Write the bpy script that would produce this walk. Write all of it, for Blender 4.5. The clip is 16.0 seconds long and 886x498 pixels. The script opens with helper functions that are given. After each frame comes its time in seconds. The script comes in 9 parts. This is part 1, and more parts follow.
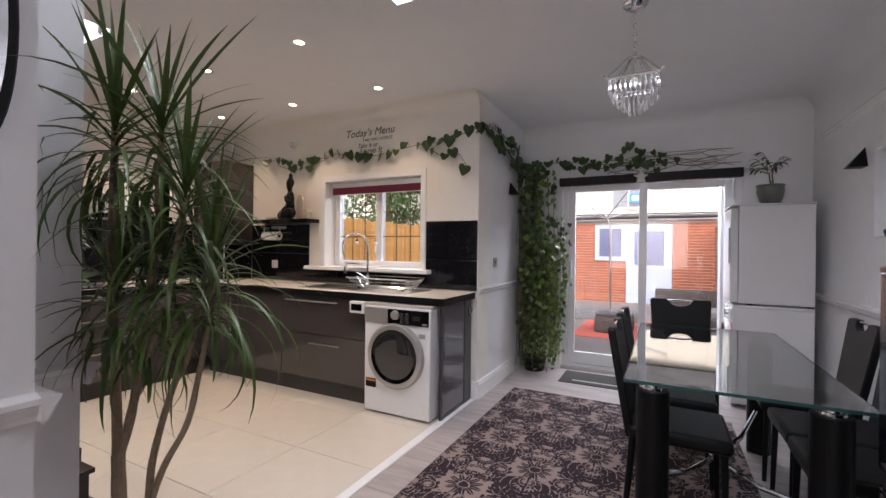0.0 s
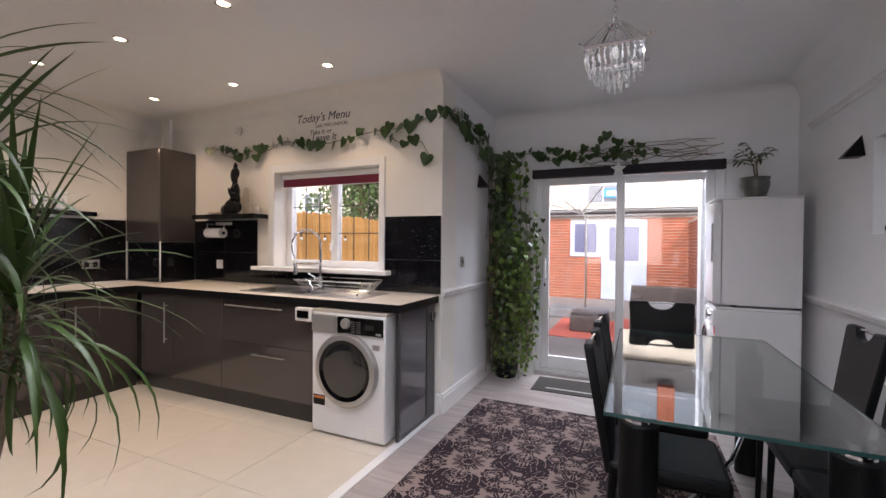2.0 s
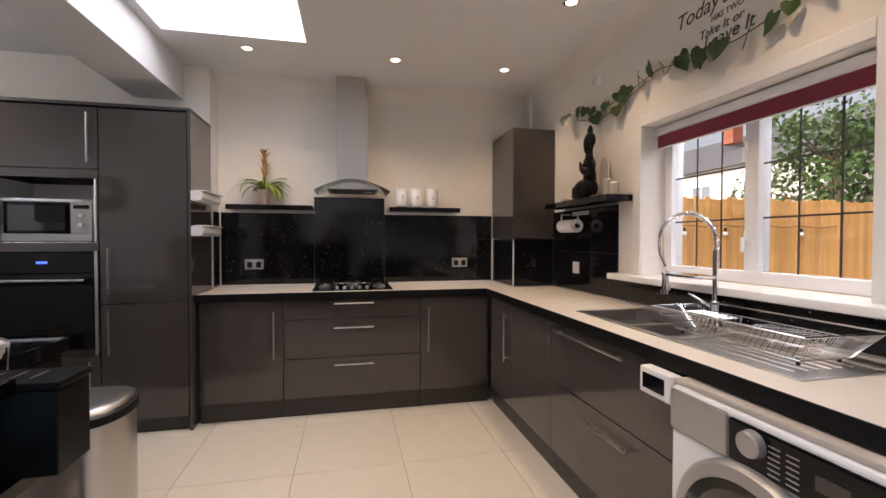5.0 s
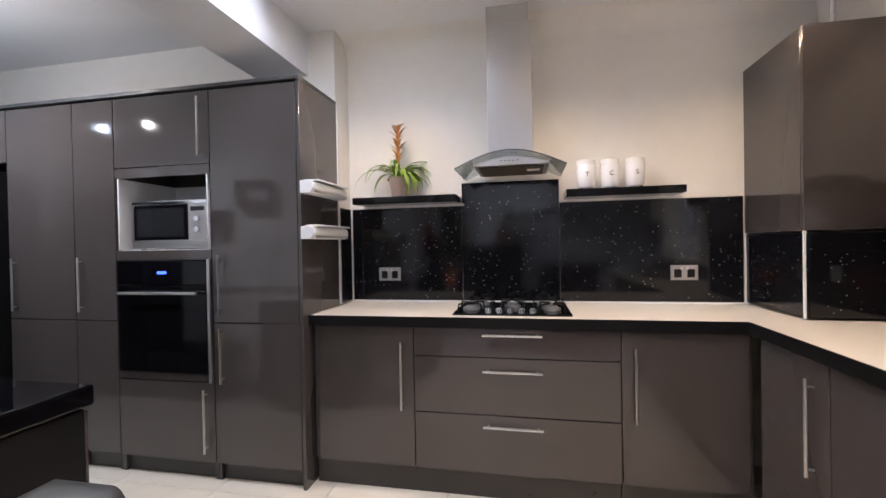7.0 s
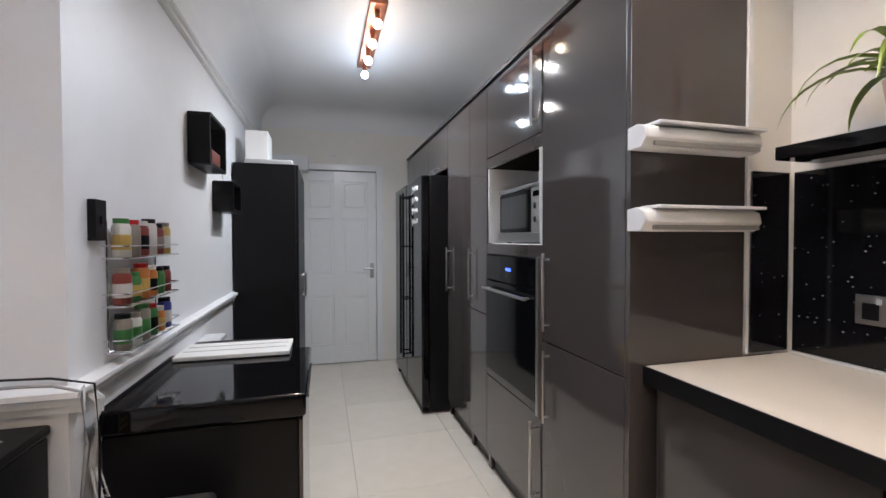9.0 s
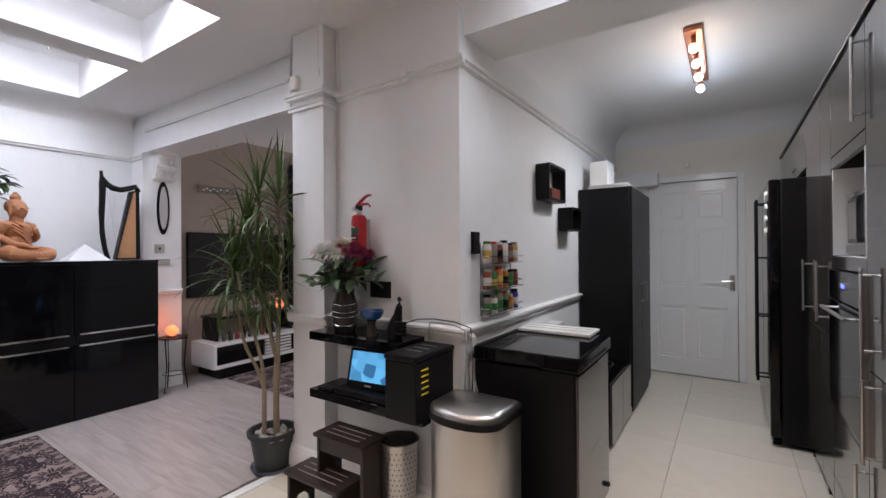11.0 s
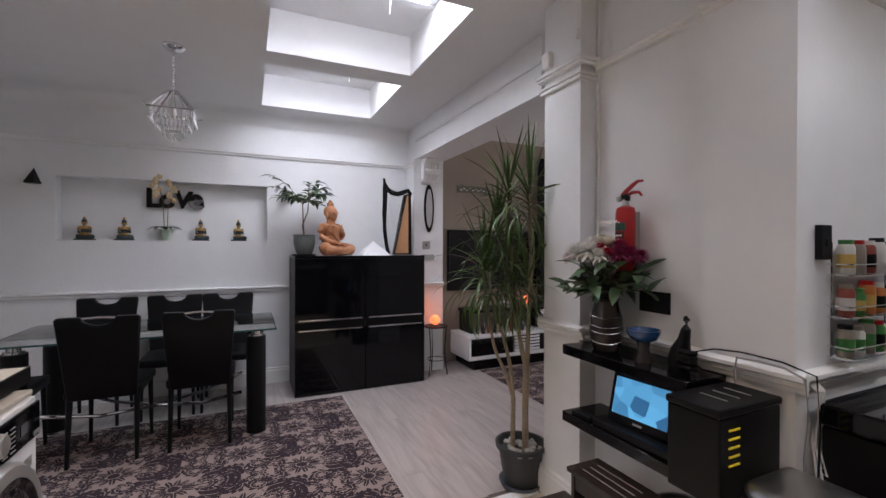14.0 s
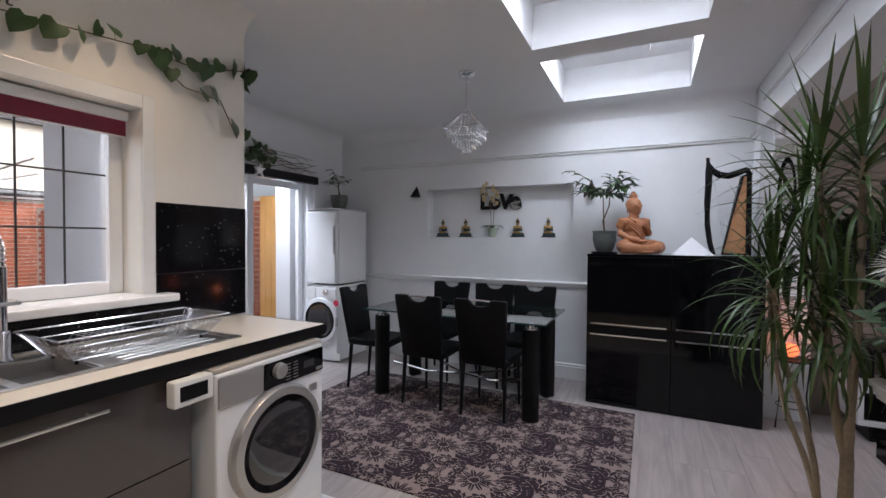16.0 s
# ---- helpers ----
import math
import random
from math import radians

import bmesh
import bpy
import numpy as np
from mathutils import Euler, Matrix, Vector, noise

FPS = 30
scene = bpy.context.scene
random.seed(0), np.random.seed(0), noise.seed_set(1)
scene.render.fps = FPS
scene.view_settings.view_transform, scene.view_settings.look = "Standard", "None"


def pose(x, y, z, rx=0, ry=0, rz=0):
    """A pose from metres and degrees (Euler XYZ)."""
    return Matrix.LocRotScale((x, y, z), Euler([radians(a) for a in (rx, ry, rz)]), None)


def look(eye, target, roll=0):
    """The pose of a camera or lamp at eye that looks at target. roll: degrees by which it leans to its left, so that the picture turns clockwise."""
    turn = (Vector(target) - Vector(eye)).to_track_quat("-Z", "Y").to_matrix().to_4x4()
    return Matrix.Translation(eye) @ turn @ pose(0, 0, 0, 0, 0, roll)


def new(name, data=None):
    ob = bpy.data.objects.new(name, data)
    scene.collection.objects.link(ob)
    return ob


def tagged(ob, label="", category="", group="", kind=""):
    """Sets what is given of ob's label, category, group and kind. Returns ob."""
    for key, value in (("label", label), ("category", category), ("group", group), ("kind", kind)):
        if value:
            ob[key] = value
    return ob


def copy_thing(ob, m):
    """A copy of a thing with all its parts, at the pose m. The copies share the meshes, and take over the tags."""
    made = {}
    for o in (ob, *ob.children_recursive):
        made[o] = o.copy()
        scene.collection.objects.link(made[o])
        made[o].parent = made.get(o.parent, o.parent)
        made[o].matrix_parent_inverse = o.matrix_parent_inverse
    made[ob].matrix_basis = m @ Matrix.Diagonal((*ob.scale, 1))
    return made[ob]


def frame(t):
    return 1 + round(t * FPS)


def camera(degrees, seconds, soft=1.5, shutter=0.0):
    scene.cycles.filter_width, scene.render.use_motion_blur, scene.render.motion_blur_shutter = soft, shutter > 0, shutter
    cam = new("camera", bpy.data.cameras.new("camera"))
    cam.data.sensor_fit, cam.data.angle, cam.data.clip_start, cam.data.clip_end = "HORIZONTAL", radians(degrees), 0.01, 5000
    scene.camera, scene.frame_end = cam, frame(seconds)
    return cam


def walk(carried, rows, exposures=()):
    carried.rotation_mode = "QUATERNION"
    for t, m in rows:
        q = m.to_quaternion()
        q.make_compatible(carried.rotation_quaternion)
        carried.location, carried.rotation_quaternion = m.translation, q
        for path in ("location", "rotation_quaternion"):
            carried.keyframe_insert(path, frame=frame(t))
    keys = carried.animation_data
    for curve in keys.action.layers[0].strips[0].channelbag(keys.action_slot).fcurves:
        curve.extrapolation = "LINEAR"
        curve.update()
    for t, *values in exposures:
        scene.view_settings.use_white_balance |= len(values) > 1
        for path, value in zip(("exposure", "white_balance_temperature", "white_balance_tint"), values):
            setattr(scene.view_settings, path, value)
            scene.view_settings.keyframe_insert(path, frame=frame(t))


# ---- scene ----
cam = camera(91.9, 16.0)
PATH = [
    (0, (0.987, 1.599, 1.292), (0.074, 3.378, 1.291), 0.7),
    (0.5, (0.959, 1.638, 1.308), (0.119, 3.453, 1.302), 0.4),
    (1, (0.947, 1.707, 1.339), (0.15, 3.542, 1.325), 0.4),
    (1.5, (0.966, 1.836, 1.319), (0.189, 3.679, 1.309), 0.5),
    (2, (0.939, 1.997, 1.318), (0.119, 3.821, 1.296), 0.5),
    (2.5, (0.813, 2.207, 1.312), (-0.179, 3.944, 1.287), 0.3),
    (3, (0.682, 2.519, 1.283), (-0.555, 4.091, 1.256), 0.3),
    (3.5, (0.529, 2.758, 1.255), (-1.009, 4.036, 1.228), 0.3),
    (4, (0.308, 2.925, 1.287), (-1.432, 3.911, 1.253), 0.2),
    (4.5, (0.209, 3.135, 1.276), (-1.644, 3.886, 1.248), 0.2),
    (5, (0.072, 3.329, 1.304), (-1.881, 3.758, 1.263), 0.1),
    (5.2, (-0.04, 3.345, 1.29), (-2.009, 3.695, 1.254), 0.0),
    (7.3, (-1.356, 3.516, 1.286), (-3.247, 2.864, 1.261), -0.6),
    (7.5, (-1.562, 3.587, 1.311), (-3.375, 2.743, 1.28), -0.2),
    (8, (-1.846, 3.447, 1.319), (-3.436, 2.235, 1.277), -0.2),
    (8.5, (-2.093, 3.355, 1.314), (-3.246, 1.722, 1.264), -0.3),
    (9, (-2.244, 3.376, 1.306), (-2.781, 1.45, 1.263), -0.1),
    (9.5, (-2.314, 3.513, 1.316), (-2.386, 1.514, 1.286), -0.0),
    (10, (-2.452, 3.66, 1.319), (-2.048, 1.702, 1.283), 0.1),
    (10.2, (-2.523, 3.717, 1.312), (-1.932, 1.806, 1.287), -0.2),
    (12.3, (-2.788, 4.007, 1.341), (-1.329, 2.638, 1.335), 0.1),
    (12.5, (-2.781, 3.995, 1.342), (-1.293, 2.658, 1.334), 0.0),
    (13, (-2.719, 3.998, 1.344), (-1.182, 2.718, 1.339), 0.2),
    (13.5, (-2.579, 3.832, 1.338), (-0.949, 2.673, 1.334), 0.2),
    (14, (-2.409, 3.693, 1.344), (-0.586, 2.87, 1.333), 0.1),
    (14.5, (-2.204, 3.544, 1.352), (-0.255, 3.095, 1.343), 0.2),
    (15, (-2.097, 3.341, 1.326), (-0.097, 3.393, 1.318), 0.2),
    (15.5, (-2.164, 3.156, 1.362), (-0.22, 3.626, 1.335), 0.2),
    (16, (-2.208, 2.87, 1.371), (-0.405, 3.733, 1.325), 0.4),
]
walk(cam, [(t, look(eye, target, roll)) for t, eye, target, roll in PATH], [(0, 1.05, 6350, 18), (2.5, 1.1, 6350, 18), (3.5, 0.98, 6450, 18), (4.5, 1.0, 6550, 18), (7.5, 1.75, 5850, 15), (8, 1.72, 5950, 13), (9, 1.5, 6050, 14), (10, 1.4, 6150, 15), (12.5, 0.9, 6300, 17), (14.5, 0.9, 6300, 16), (16, 0.75, 6000, 13)])

# ---- light ----
world = bpy.data.worlds.new("world")
scene.world = world
world.use_nodes = True
wn = world.node_tree
bg = wn.nodes["Background"]
sky = wn.nodes.new("ShaderNodeTexSky")
sky.sky_type, sky.sun_disc = "NISHITA", False
sky.sun_elevation, sky.sun_rotation = radians(38), radians(200)
sky.air_density, sky.dust_density, sky.ozone_density = 1.0, 6.0, 1.0
hue = wn.nodes.new("ShaderNodeHueSaturation")
hue.inputs["Saturation"].default_value = 0.35
wn.links.new(sky.outputs[0], hue.inputs["Color"])
wn.links.new(hue.outputs[0], bg.inputs[0])
bg.inputs[1].default_value = 0.15

SUN_POWER, SKYLIGHT_POWER, WINDOW_POWER, PATIO_POWER, SPOT_POWER = 2.2, 14.5, 9.5, 50.0, 1.45
sun_data = bpy.data.lights.new("sun", "SUN")
sun_data.energy, sun_data.angle, sun_data.color = SUN_POWER, radians(25), (1.0, 0.97, 0.93)
sun = new("sun", sun_data)
sun.matrix_basis = look((9, -10, 14), (0, 4, 0))


def area(name, m, w, h, power, colour=(1, 1, 1)):
    d = bpy.data.lights.new(name, "AREA")
    d.shape, d.size, d.size_y, d.energy, d.color = "RECTANGLE", w, h, power, colour
    o = new(name, d)
    o.matrix_basis = m
    return o


SKYLIGHTS = [(0.885, 1.86, 2.58, 3.59), (-0.34, 0.662, 2.58, 3.59), (-2.99, -2.11, 2.17, 3.05)]
SHAFT_TOP = 2.93
for x0, x1, y0, y1 in SKYLIGHTS:
    glazed = x1 if x0 < -2 else x0 + 0.58
    area("skylight_daylight", look(((x0 + glazed) / 2, (y0 + y1) / 2, SHAFT_TOP + 0.12), ((x0 + glazed) / 2, (y0 + y1) / 2, 0)), glazed - x0 - 0.08, y1 - y0 - 0.1, SKYLIGHT_POWER * (0.6 if x0 < -2 else 1.0), (0.92, 0.96, 1.0))
area("window_daylight", look((-1.58, 5.62, 2.25), (-1.58, 4.6, 1.1)), 1.1, 0.5, WINDOW_POWER, (0.95, 0.97, 1.0))
area("patio_daylight", look((0.85, 6.95, 2.45), (0.85, 5.4, 0.5)), 1.5, 0.7, PATIO_POWER, (0.90, 0.95, 1.0))
DOWNLIGHTS = [(-3.13, 4.52), (-3.13, 3.67), (-3.16, 2.64), (-2.145, 4.55), (-2.145, 3.69), (-1.16, 4.55), (-1.155, 3.667)]
for x, y in DOWNLIGHTS:
    d = bpy.data.lights.new("downlight_lamp", "SPOT")
    d.energy, d.spot_size, d.spot_blend, d.shadow_soft_size, d.color = SPOT_POWER * 8, radians(115), 0.9, 0.03, (1.0, 0.74, 0.47)
    o = new("downlight_lamp", d)
    o.location = (x, y, 2.615)
for y, c in ((0.75, (1.0, 0.92, 0.82)), (0.35, (0.80, 0.92, 1.0))):
    d = bpy.data.lights.new("galley_lamp", "POINT")
    d.energy, d.shadow_soft_size, d.color = 1.5, 0.02, c
    o = new("galley_lamp", d)
    o.location = (-2.55, y, 2.20)
    d = bpy.data.lights.new("galley_spot", "SPOT")
    d.energy, d.shadow_soft_size, d.color, d.spot_size, d.spot_blend = 17, 0.02, c, radians(165), 1.0
    o = new("galley_spot", d)
    o.location = (-2.55, y, 2.47)
# Added fill lamp at the living room's far end, where no window is built.
area("living_fill", look((0.6, -2.3, 1.5), (0.6, 3, 1.2)), 2.0, 1.4, 20, (1.0, 0.95, 0.9))


# ---- materials ----
def mat(name, colour, rough=0.5, metal=0.0, vary=0.0, scale=6.0, bump=0.0, bscale=60.0, coat=0.0, emit=None, power=0.0, spec=0.5, alpha=None, rand=0.0):
    """A surface with colour variation at two scales and a fine relief."""
    m = bpy.data.materials.new(name)
    m.use_nodes = True
    n, l = m.node_tree.nodes, m.node_tree.links
    p = n["Principled BSDF"]
    p.inputs["Base Color"].default_value = (*colour, 1)
    p.inputs["Roughness"].default_value = rough
    p.inputs["Metallic"].default_value = metal
    p.inputs["Specular IOR Level"].default_value = spec
    p.inputs["Coat Weight"].default_value = coat
    p.inputs["Coat Roughness"].default_value = 0.04
    if emit:
        p.inputs["Emission Color"].default_value = (*emit, 1)
        p.inputs["Emission Strength"].default_value = power
    tc = n.new("ShaderNodeTexCoord")
    if vary:
        a, b = n.new("ShaderNodeTexNoise"), n.new("ShaderNodeTexNoise")
        a.inputs["Scale"].default_value, b.inputs["Scale"].default_value = scale * 0.25, scale * 3
        a.inputs["Detail"].default_value = b.inputs["Detail"].default_value = 4
        l.new(tc.outputs["Object"], a.inputs["Vector"])
        l.new(tc.outputs["Object"], b.inputs["Vector"])
        add = n.new("ShaderNodeMath")
        add.operation = "ADD"
        l.new(a.outputs[0], add.inputs[0])
        l.new(b.outputs[0], add.inputs[1])
        mr = n.new("ShaderNodeMapRange")
        mr.inputs["From Min"].default_value, mr.inputs["From Max"].default_value = 0.6, 1.4
        mr.inputs["To Min"].default_value, mr.inputs["To Max"].default_value = 1 - vary, 1 + vary
        l.new(add.outputs[0], mr.inputs[0])
        hsv = n.new("ShaderNodeHueSaturation")
        hsv.inputs["Color"].default_value = (*colour, 1)
        l.new(mr.outputs[0], hsv.inputs["Value"])
        out = hsv.outputs[0]
        if rand:
            oi, mm = n.new("ShaderNodeObjectInfo"), n.new("ShaderNodeMapRange")
            mm.inputs["To Min"].default_value, mm.inputs["To Max"].default_value = 1 - rand, 1 + rand
            l.new(oi.outputs["Random"], mm.inputs[0])
            h2 = n.new("ShaderNodeHueSaturation")
            l.new(out, h2.inputs["Color"])
            l.new(mm.outputs[0], h2.inputs["Value"])
            out = h2.outputs[0]
        l.new(out, p.inputs["Base Color"])
        rr = n.new("ShaderNodeMapRange")
        rr.inputs["To Min"].default_value, rr.inputs["To Max"].default_value = max(0.02, rough - (0.015 if metal or rough < 0.2 else 0.06)), min(1, rough + (0.015 if metal or rough < 0.2 else 0.06))
        l.new(b.outputs[0], rr.inputs[0])
        l.new(rr.outputs[0], p.inputs["Roughness"])
    if bump:
        c, bm_ = n.new("ShaderNodeTexNoise"), n.new("ShaderNodeBump")
        c.inputs["Scale"].default_value = bscale
        bm_.inputs["Strength"].default_value, bm_.inputs["Distance"].default_value = bump, 0.004
        l.new(tc.outputs["Object"], c.inputs["Vector"])
        l.new(c.outputs[0], bm_.inputs["Height"])
        l.new(bm_.outputs[0], p.inputs["Normal"])
    return m


def glass_mat(name, colour=(1, 1, 1), rough=0.0, thin=0.88, base=0.035, power=5.0):
    """Clear pane: mostly see-through, with a gloss that grows at grazing angles."""
    m = bpy.data.materials.new(name)
    m.use_nodes = True
    n, l = m.node_tree.nodes, m.node_tree.links
    n.clear()
    out, mix, tr, gl, lw = (n.new(k) for k in ("ShaderNodeOutputMaterial", "ShaderNodeMixShader", "ShaderNodeBsdfTransparent", "ShaderNodeBsdfGlossy", "ShaderNodeLayerWeight"))
    tr.inputs[0].default_value = (*[c * thin for c in colour], 1)
    gl.inputs["Roughness"].default_value = rough
    pw, ma = n.new("ShaderNodeMath"), n.new("ShaderNodeMath")
    pw.operation, pw.inputs[1].default_value = "POWER", power
    ma.operation, ma.inputs[1].default_value, ma.inputs[2].default_value = "MULTIPLY_ADD", 0.9, base
    lw.inputs["Blend"].default_value = 0.5
    l.new(lw.outputs["Facing"], pw.inputs[0])
    l.new(pw.outputs[0], ma.inputs[0])
    l.new(ma.outputs[0], mix.inputs[0])
    l.new(tr.outputs[0], mix.inputs[1])
    l.new(gl.outputs[0], mix.inputs[2])
    l.new(mix.outputs[0], out.inputs[0])
    return m


WALL = mat("wall_paint", (0.78, 0.785, 0.80), 0.45, vary=0.03, scale=3, bump=0.25, bscale=35)
CREAM = mat("cream_paint", (0.80, 0.77, 0.72), 0.55, vary=0.03, scale=3, bump=0.2, bscale=40)
CEIL = mat("ceiling_paint", (0.80, 0.80, 0.81), 0.7, vary=0.02, scale=2, bump=0.1)
TAUPE = mat("taupe_paint", (0.30, 0.25, 0.21), 0.7, vary=0.05, scale=3)
TRIM = mat("white_gloss_trim", (0.82, 0.82, 0.82), 0.25, vary=0.02, bump=0.05)
UPVC = mat("white_upvc", (0.85, 0.86, 0.88), 0.2, vary=0.01)
GREY = mat("grey_gloss_laminate", (0.063, 0.054, 0.052), 0.09, vary=0.03, scale=2, coat=0.4)
GREYEDGE = mat("grey_edge", (0.05, 0.048, 0.05), 0.35, vary=0.03)
KICK = mat("plinth_grey", (0.035, 0.032, 0.032), 0.3, vary=0.05)
BLACKGLOSS = mat("black_gloss", (0.003, 0.003, 0.004), 0.06, vary=0.1, spec=0.3)
BLACK = mat("black_satin", (0.007, 0.007, 0.008), 0.4, vary=0.1, bump=0.05, spec=0.18)
LEATHER = mat("black_leatherette", (0.007, 0.007, 0.008), 0.42, vary=0.15, scale=8, bump=0.3, bscale=220, spec=0.18)
CHROME = mat("chrome", (0.75, 0.75, 0.77), 0.12, 1.0, vary=0.02)
STEEL = mat("brushed_steel", (0.55, 0.54, 0.53), 0.3, 1.0, vary=0.02, scale=2)
WORKTOP = mat("beige_worktop", (0.66, 0.61, 0.54), 0.3, vary=0.02, scale=30)
TILE = mat("cream_floor_tile", (0.66, 0.605, 0.52), 0.12, vary=0.05, scale=3, rand=0.03)
GROUT = mat("tile_grout", (0.42, 0.38, 0.32), 0.8, vary=0.1)
WHITE = mat("white_enamel", (0.80, 0.80, 0.81), 0.2, vary=0.01)
WHITEPL = mat("white_plastic", (0.78, 0.77, 0.75), 0.4, vary=0.02)
SILVER = mat("silver_plastic", (0.45, 0.44, 0.43), 0.3, 0.6, vary=0.03)
DARKGLASS = mat("dark_glass", (0.02, 0.021, 0.024), 0.04, coat=1.0)
GREYGLASS = mat("grey_back_painted_glass", (0.10, 0.10, 0.115), 0.06, vary=0.03, coat=0.8)
GLASS = glass_mat("window_glass")
TABLEGLASS = glass_mat("table_glass", (0.90, 0.96, 0.95), thin=0.86, base=0.15, power=3.2)
GLASSEDGE = mat("glass_edge", (0.03, 0.09, 0.085), 0.1, coat=0.5)
LEAF = mat("plant_leaf", (0.055, 0.105, 0.020), 0.38, vary=0.3, scale=5)
LEAFDARK = mat("dark_leaf", (0.036, 0.075, 0.020), 0.35, vary=0.35, scale=7)
LEAFBRIGHT = mat("bright_leaf", (0.12, 0.21, 0.03), 0.4, vary=0.3, scale=7)
STEM = mat("brown_stem", (0.13, 0.09, 0.05), 0.7, vary=0.2, scale=20)
TRUNK = mat("pale_trunk", (0.30, 0.24, 0.17), 0.8, vary=0.3, scale=25, bump=0.5, bscale=80)
DARKWOOD = mat("dark_wood", (0.022, 0.014, 0.012), 0.35, vary=0.3, scale=10, bump=0.1)
ORANGEWOOD = mat("carved_wood", (0.37, 0.155, 0.070), 0.5, vary=0.2, scale=14, bump=0.3)
BRONZE = mat("gold_figure", (0.45, 0.28, 0.10), 0.35, 0.7, vary=0.3, scale=40)
RED = mat("red_enamel", (0.40, 0.012, 0.014), 0.3, vary=0.03)
POTGREY = mat("grey_glazed_pot", (0.12, 0.13, 0.12), 0.3, vary=0.25, scale=10)
LAMPON = mat("lamp_glow_warm", (1, 0.9, 0.7), 0.5, emit=(1.0, 0.78, 0.5), power=9)
LAMPCOOL = mat("lamp_glow_cool", (0.9, 0.95, 1), 0.5, emit=(0.75, 0.9, 1.0), power=9)
SALT = mat("salt_crystal", (0.8, 0.25, 0.12), 0.6, emit=(1.0, 0.18, 0.06), power=0.9)
SCREEN = mat("lit_screen", (0.02, 0.1, 0.2), 0.3, emit=(0.08, 0.36, 0.8), power=0.36)
sn, sl_ = SCREEN.node_tree.nodes, SCREEN.node_tree.links
s_tc, s_no, s_ra = sn.new("ShaderNodeTexCoord"), sn.new("ShaderNodeTexVoronoi"), sn.new("ShaderNodeValToRGB")
s_no.inputs["Scale"].default_value = 16
s_ra.color_ramp.elements[0].color, s_ra.color_ramp.elements[1].color = (0.012, 0.10, 0.26, 1), (0.16, 0.60, 1.0, 1)
s_ra.color_ramp.elements[0].position, s_ra.color_ramp.elements[1].position = 0.25, 0.6
sl_.new(s_tc.outputs["Object"], s_no.inputs["Vector"])
sl_.new(s_no.outputs["Color"], s_ra.inputs[0])
sl_.new(s_ra.outputs[0], sn["Principled BSDF"].inputs["Emission Color"])
LEADING = mat("lead_strip", (0.05, 0.05, 0.055), 0.5)
BLIND = mat("dark_blind_fabric", (0.016, 0.014, 0.018), 0.8, vary=0.1)
REDBLIND = mat("plum_red_blind", (0.22, 0.02, 0.05), 0.6, vary=0.15)
MORTAR = mat("mortar", (0.46, 0.42, 0.37), 0.9, vary=0.1)
BRICK = mat("red_brick", (0.34, 0.105, 0.055), 0.85, vary=0.3, scale=12, bump=0.4, rand=0.18)
FENCE = mat("orange_fence_board", (0.62, 0.33, 0.10), 0.75, vary=0.25, scale=9, rand=0.15)
RENDERW = mat("white_roughcast", (0.68, 0.73, 0.80), 0.9, vary=0.05, bump=1.0, bscale=60)
PAVE = mat("garden_decking", (0.22, 0.20, 0.19), 0.75, vary=0.2, scale=8)
HOUSEW = mat("cream_house_render", (0.75, 0.69, 0.58), 0.9, vary=0.06, scale=2)
ROOF = mat("grey_roof_tile", (0.10, 0.095, 0.095), 0.85, vary=0.2, scale=12)


def planks_mat():
    m = bpy.data.materials.new("pale_wood_plank")
    m.use_nodes = True
    n, l = m.node_tree.nodes, m.node_tree.links
    p = n["Principled BSDF"]
    tc, mp, no, n2, ramp, oi, ad = (n.new(k) for k in ("ShaderNodeTexCoord", "ShaderNodeMapping", "ShaderNodeTexNoise", "ShaderNodeTexNoise", "ShaderNodeValToRGB", "ShaderNodeObjectInfo", "ShaderNodeVectorMath"))
    ad.operation = "ADD"
    vm = n.new("ShaderNodeVectorMath")
    vm.operation = "SCALE"
    vm.inputs["Scale"].default_value = 37.0
    l.new(oi.outputs["Random"], vm.inputs[0])
    l.new(tc.outputs["Object"], ad.inputs[0])
    l.new(vm.outputs[0], ad.inputs[1])
    l.new(ad.outputs[0], mp.inputs[0])
    mp.inputs["Scale"].default_value = (1.6, 14, 1)
    no.inputs["Scale"].default_value, no.inputs["Detail"].default_value, no.inputs["Distortion"].default_value = 1.3, 8, 0.9
    l.new(mp.outputs[0], no.inputs["Vector"])
    ramp.color_ramp.elements[0].position, ramp.color_ramp.elements[0].color = 0.3, (0.33, 0.285, 0.275, 1)
    ramp.color_ramp.elements[1].position, ramp.color_ramp.elements[1].color = 0.68, (0.46, 0.415, 0.40, 1)
    l.new(no.outputs[0], ramp.inputs[0])
    l.new(ramp.outputs[0], p.inputs["Base Color"])
    p.inputs["Roughness"].default_value = 0.38
    return m


PLANK = planks_mat()
SEAM = mat("plank_seam", (0.12, 0.10, 0.09), 0.7)


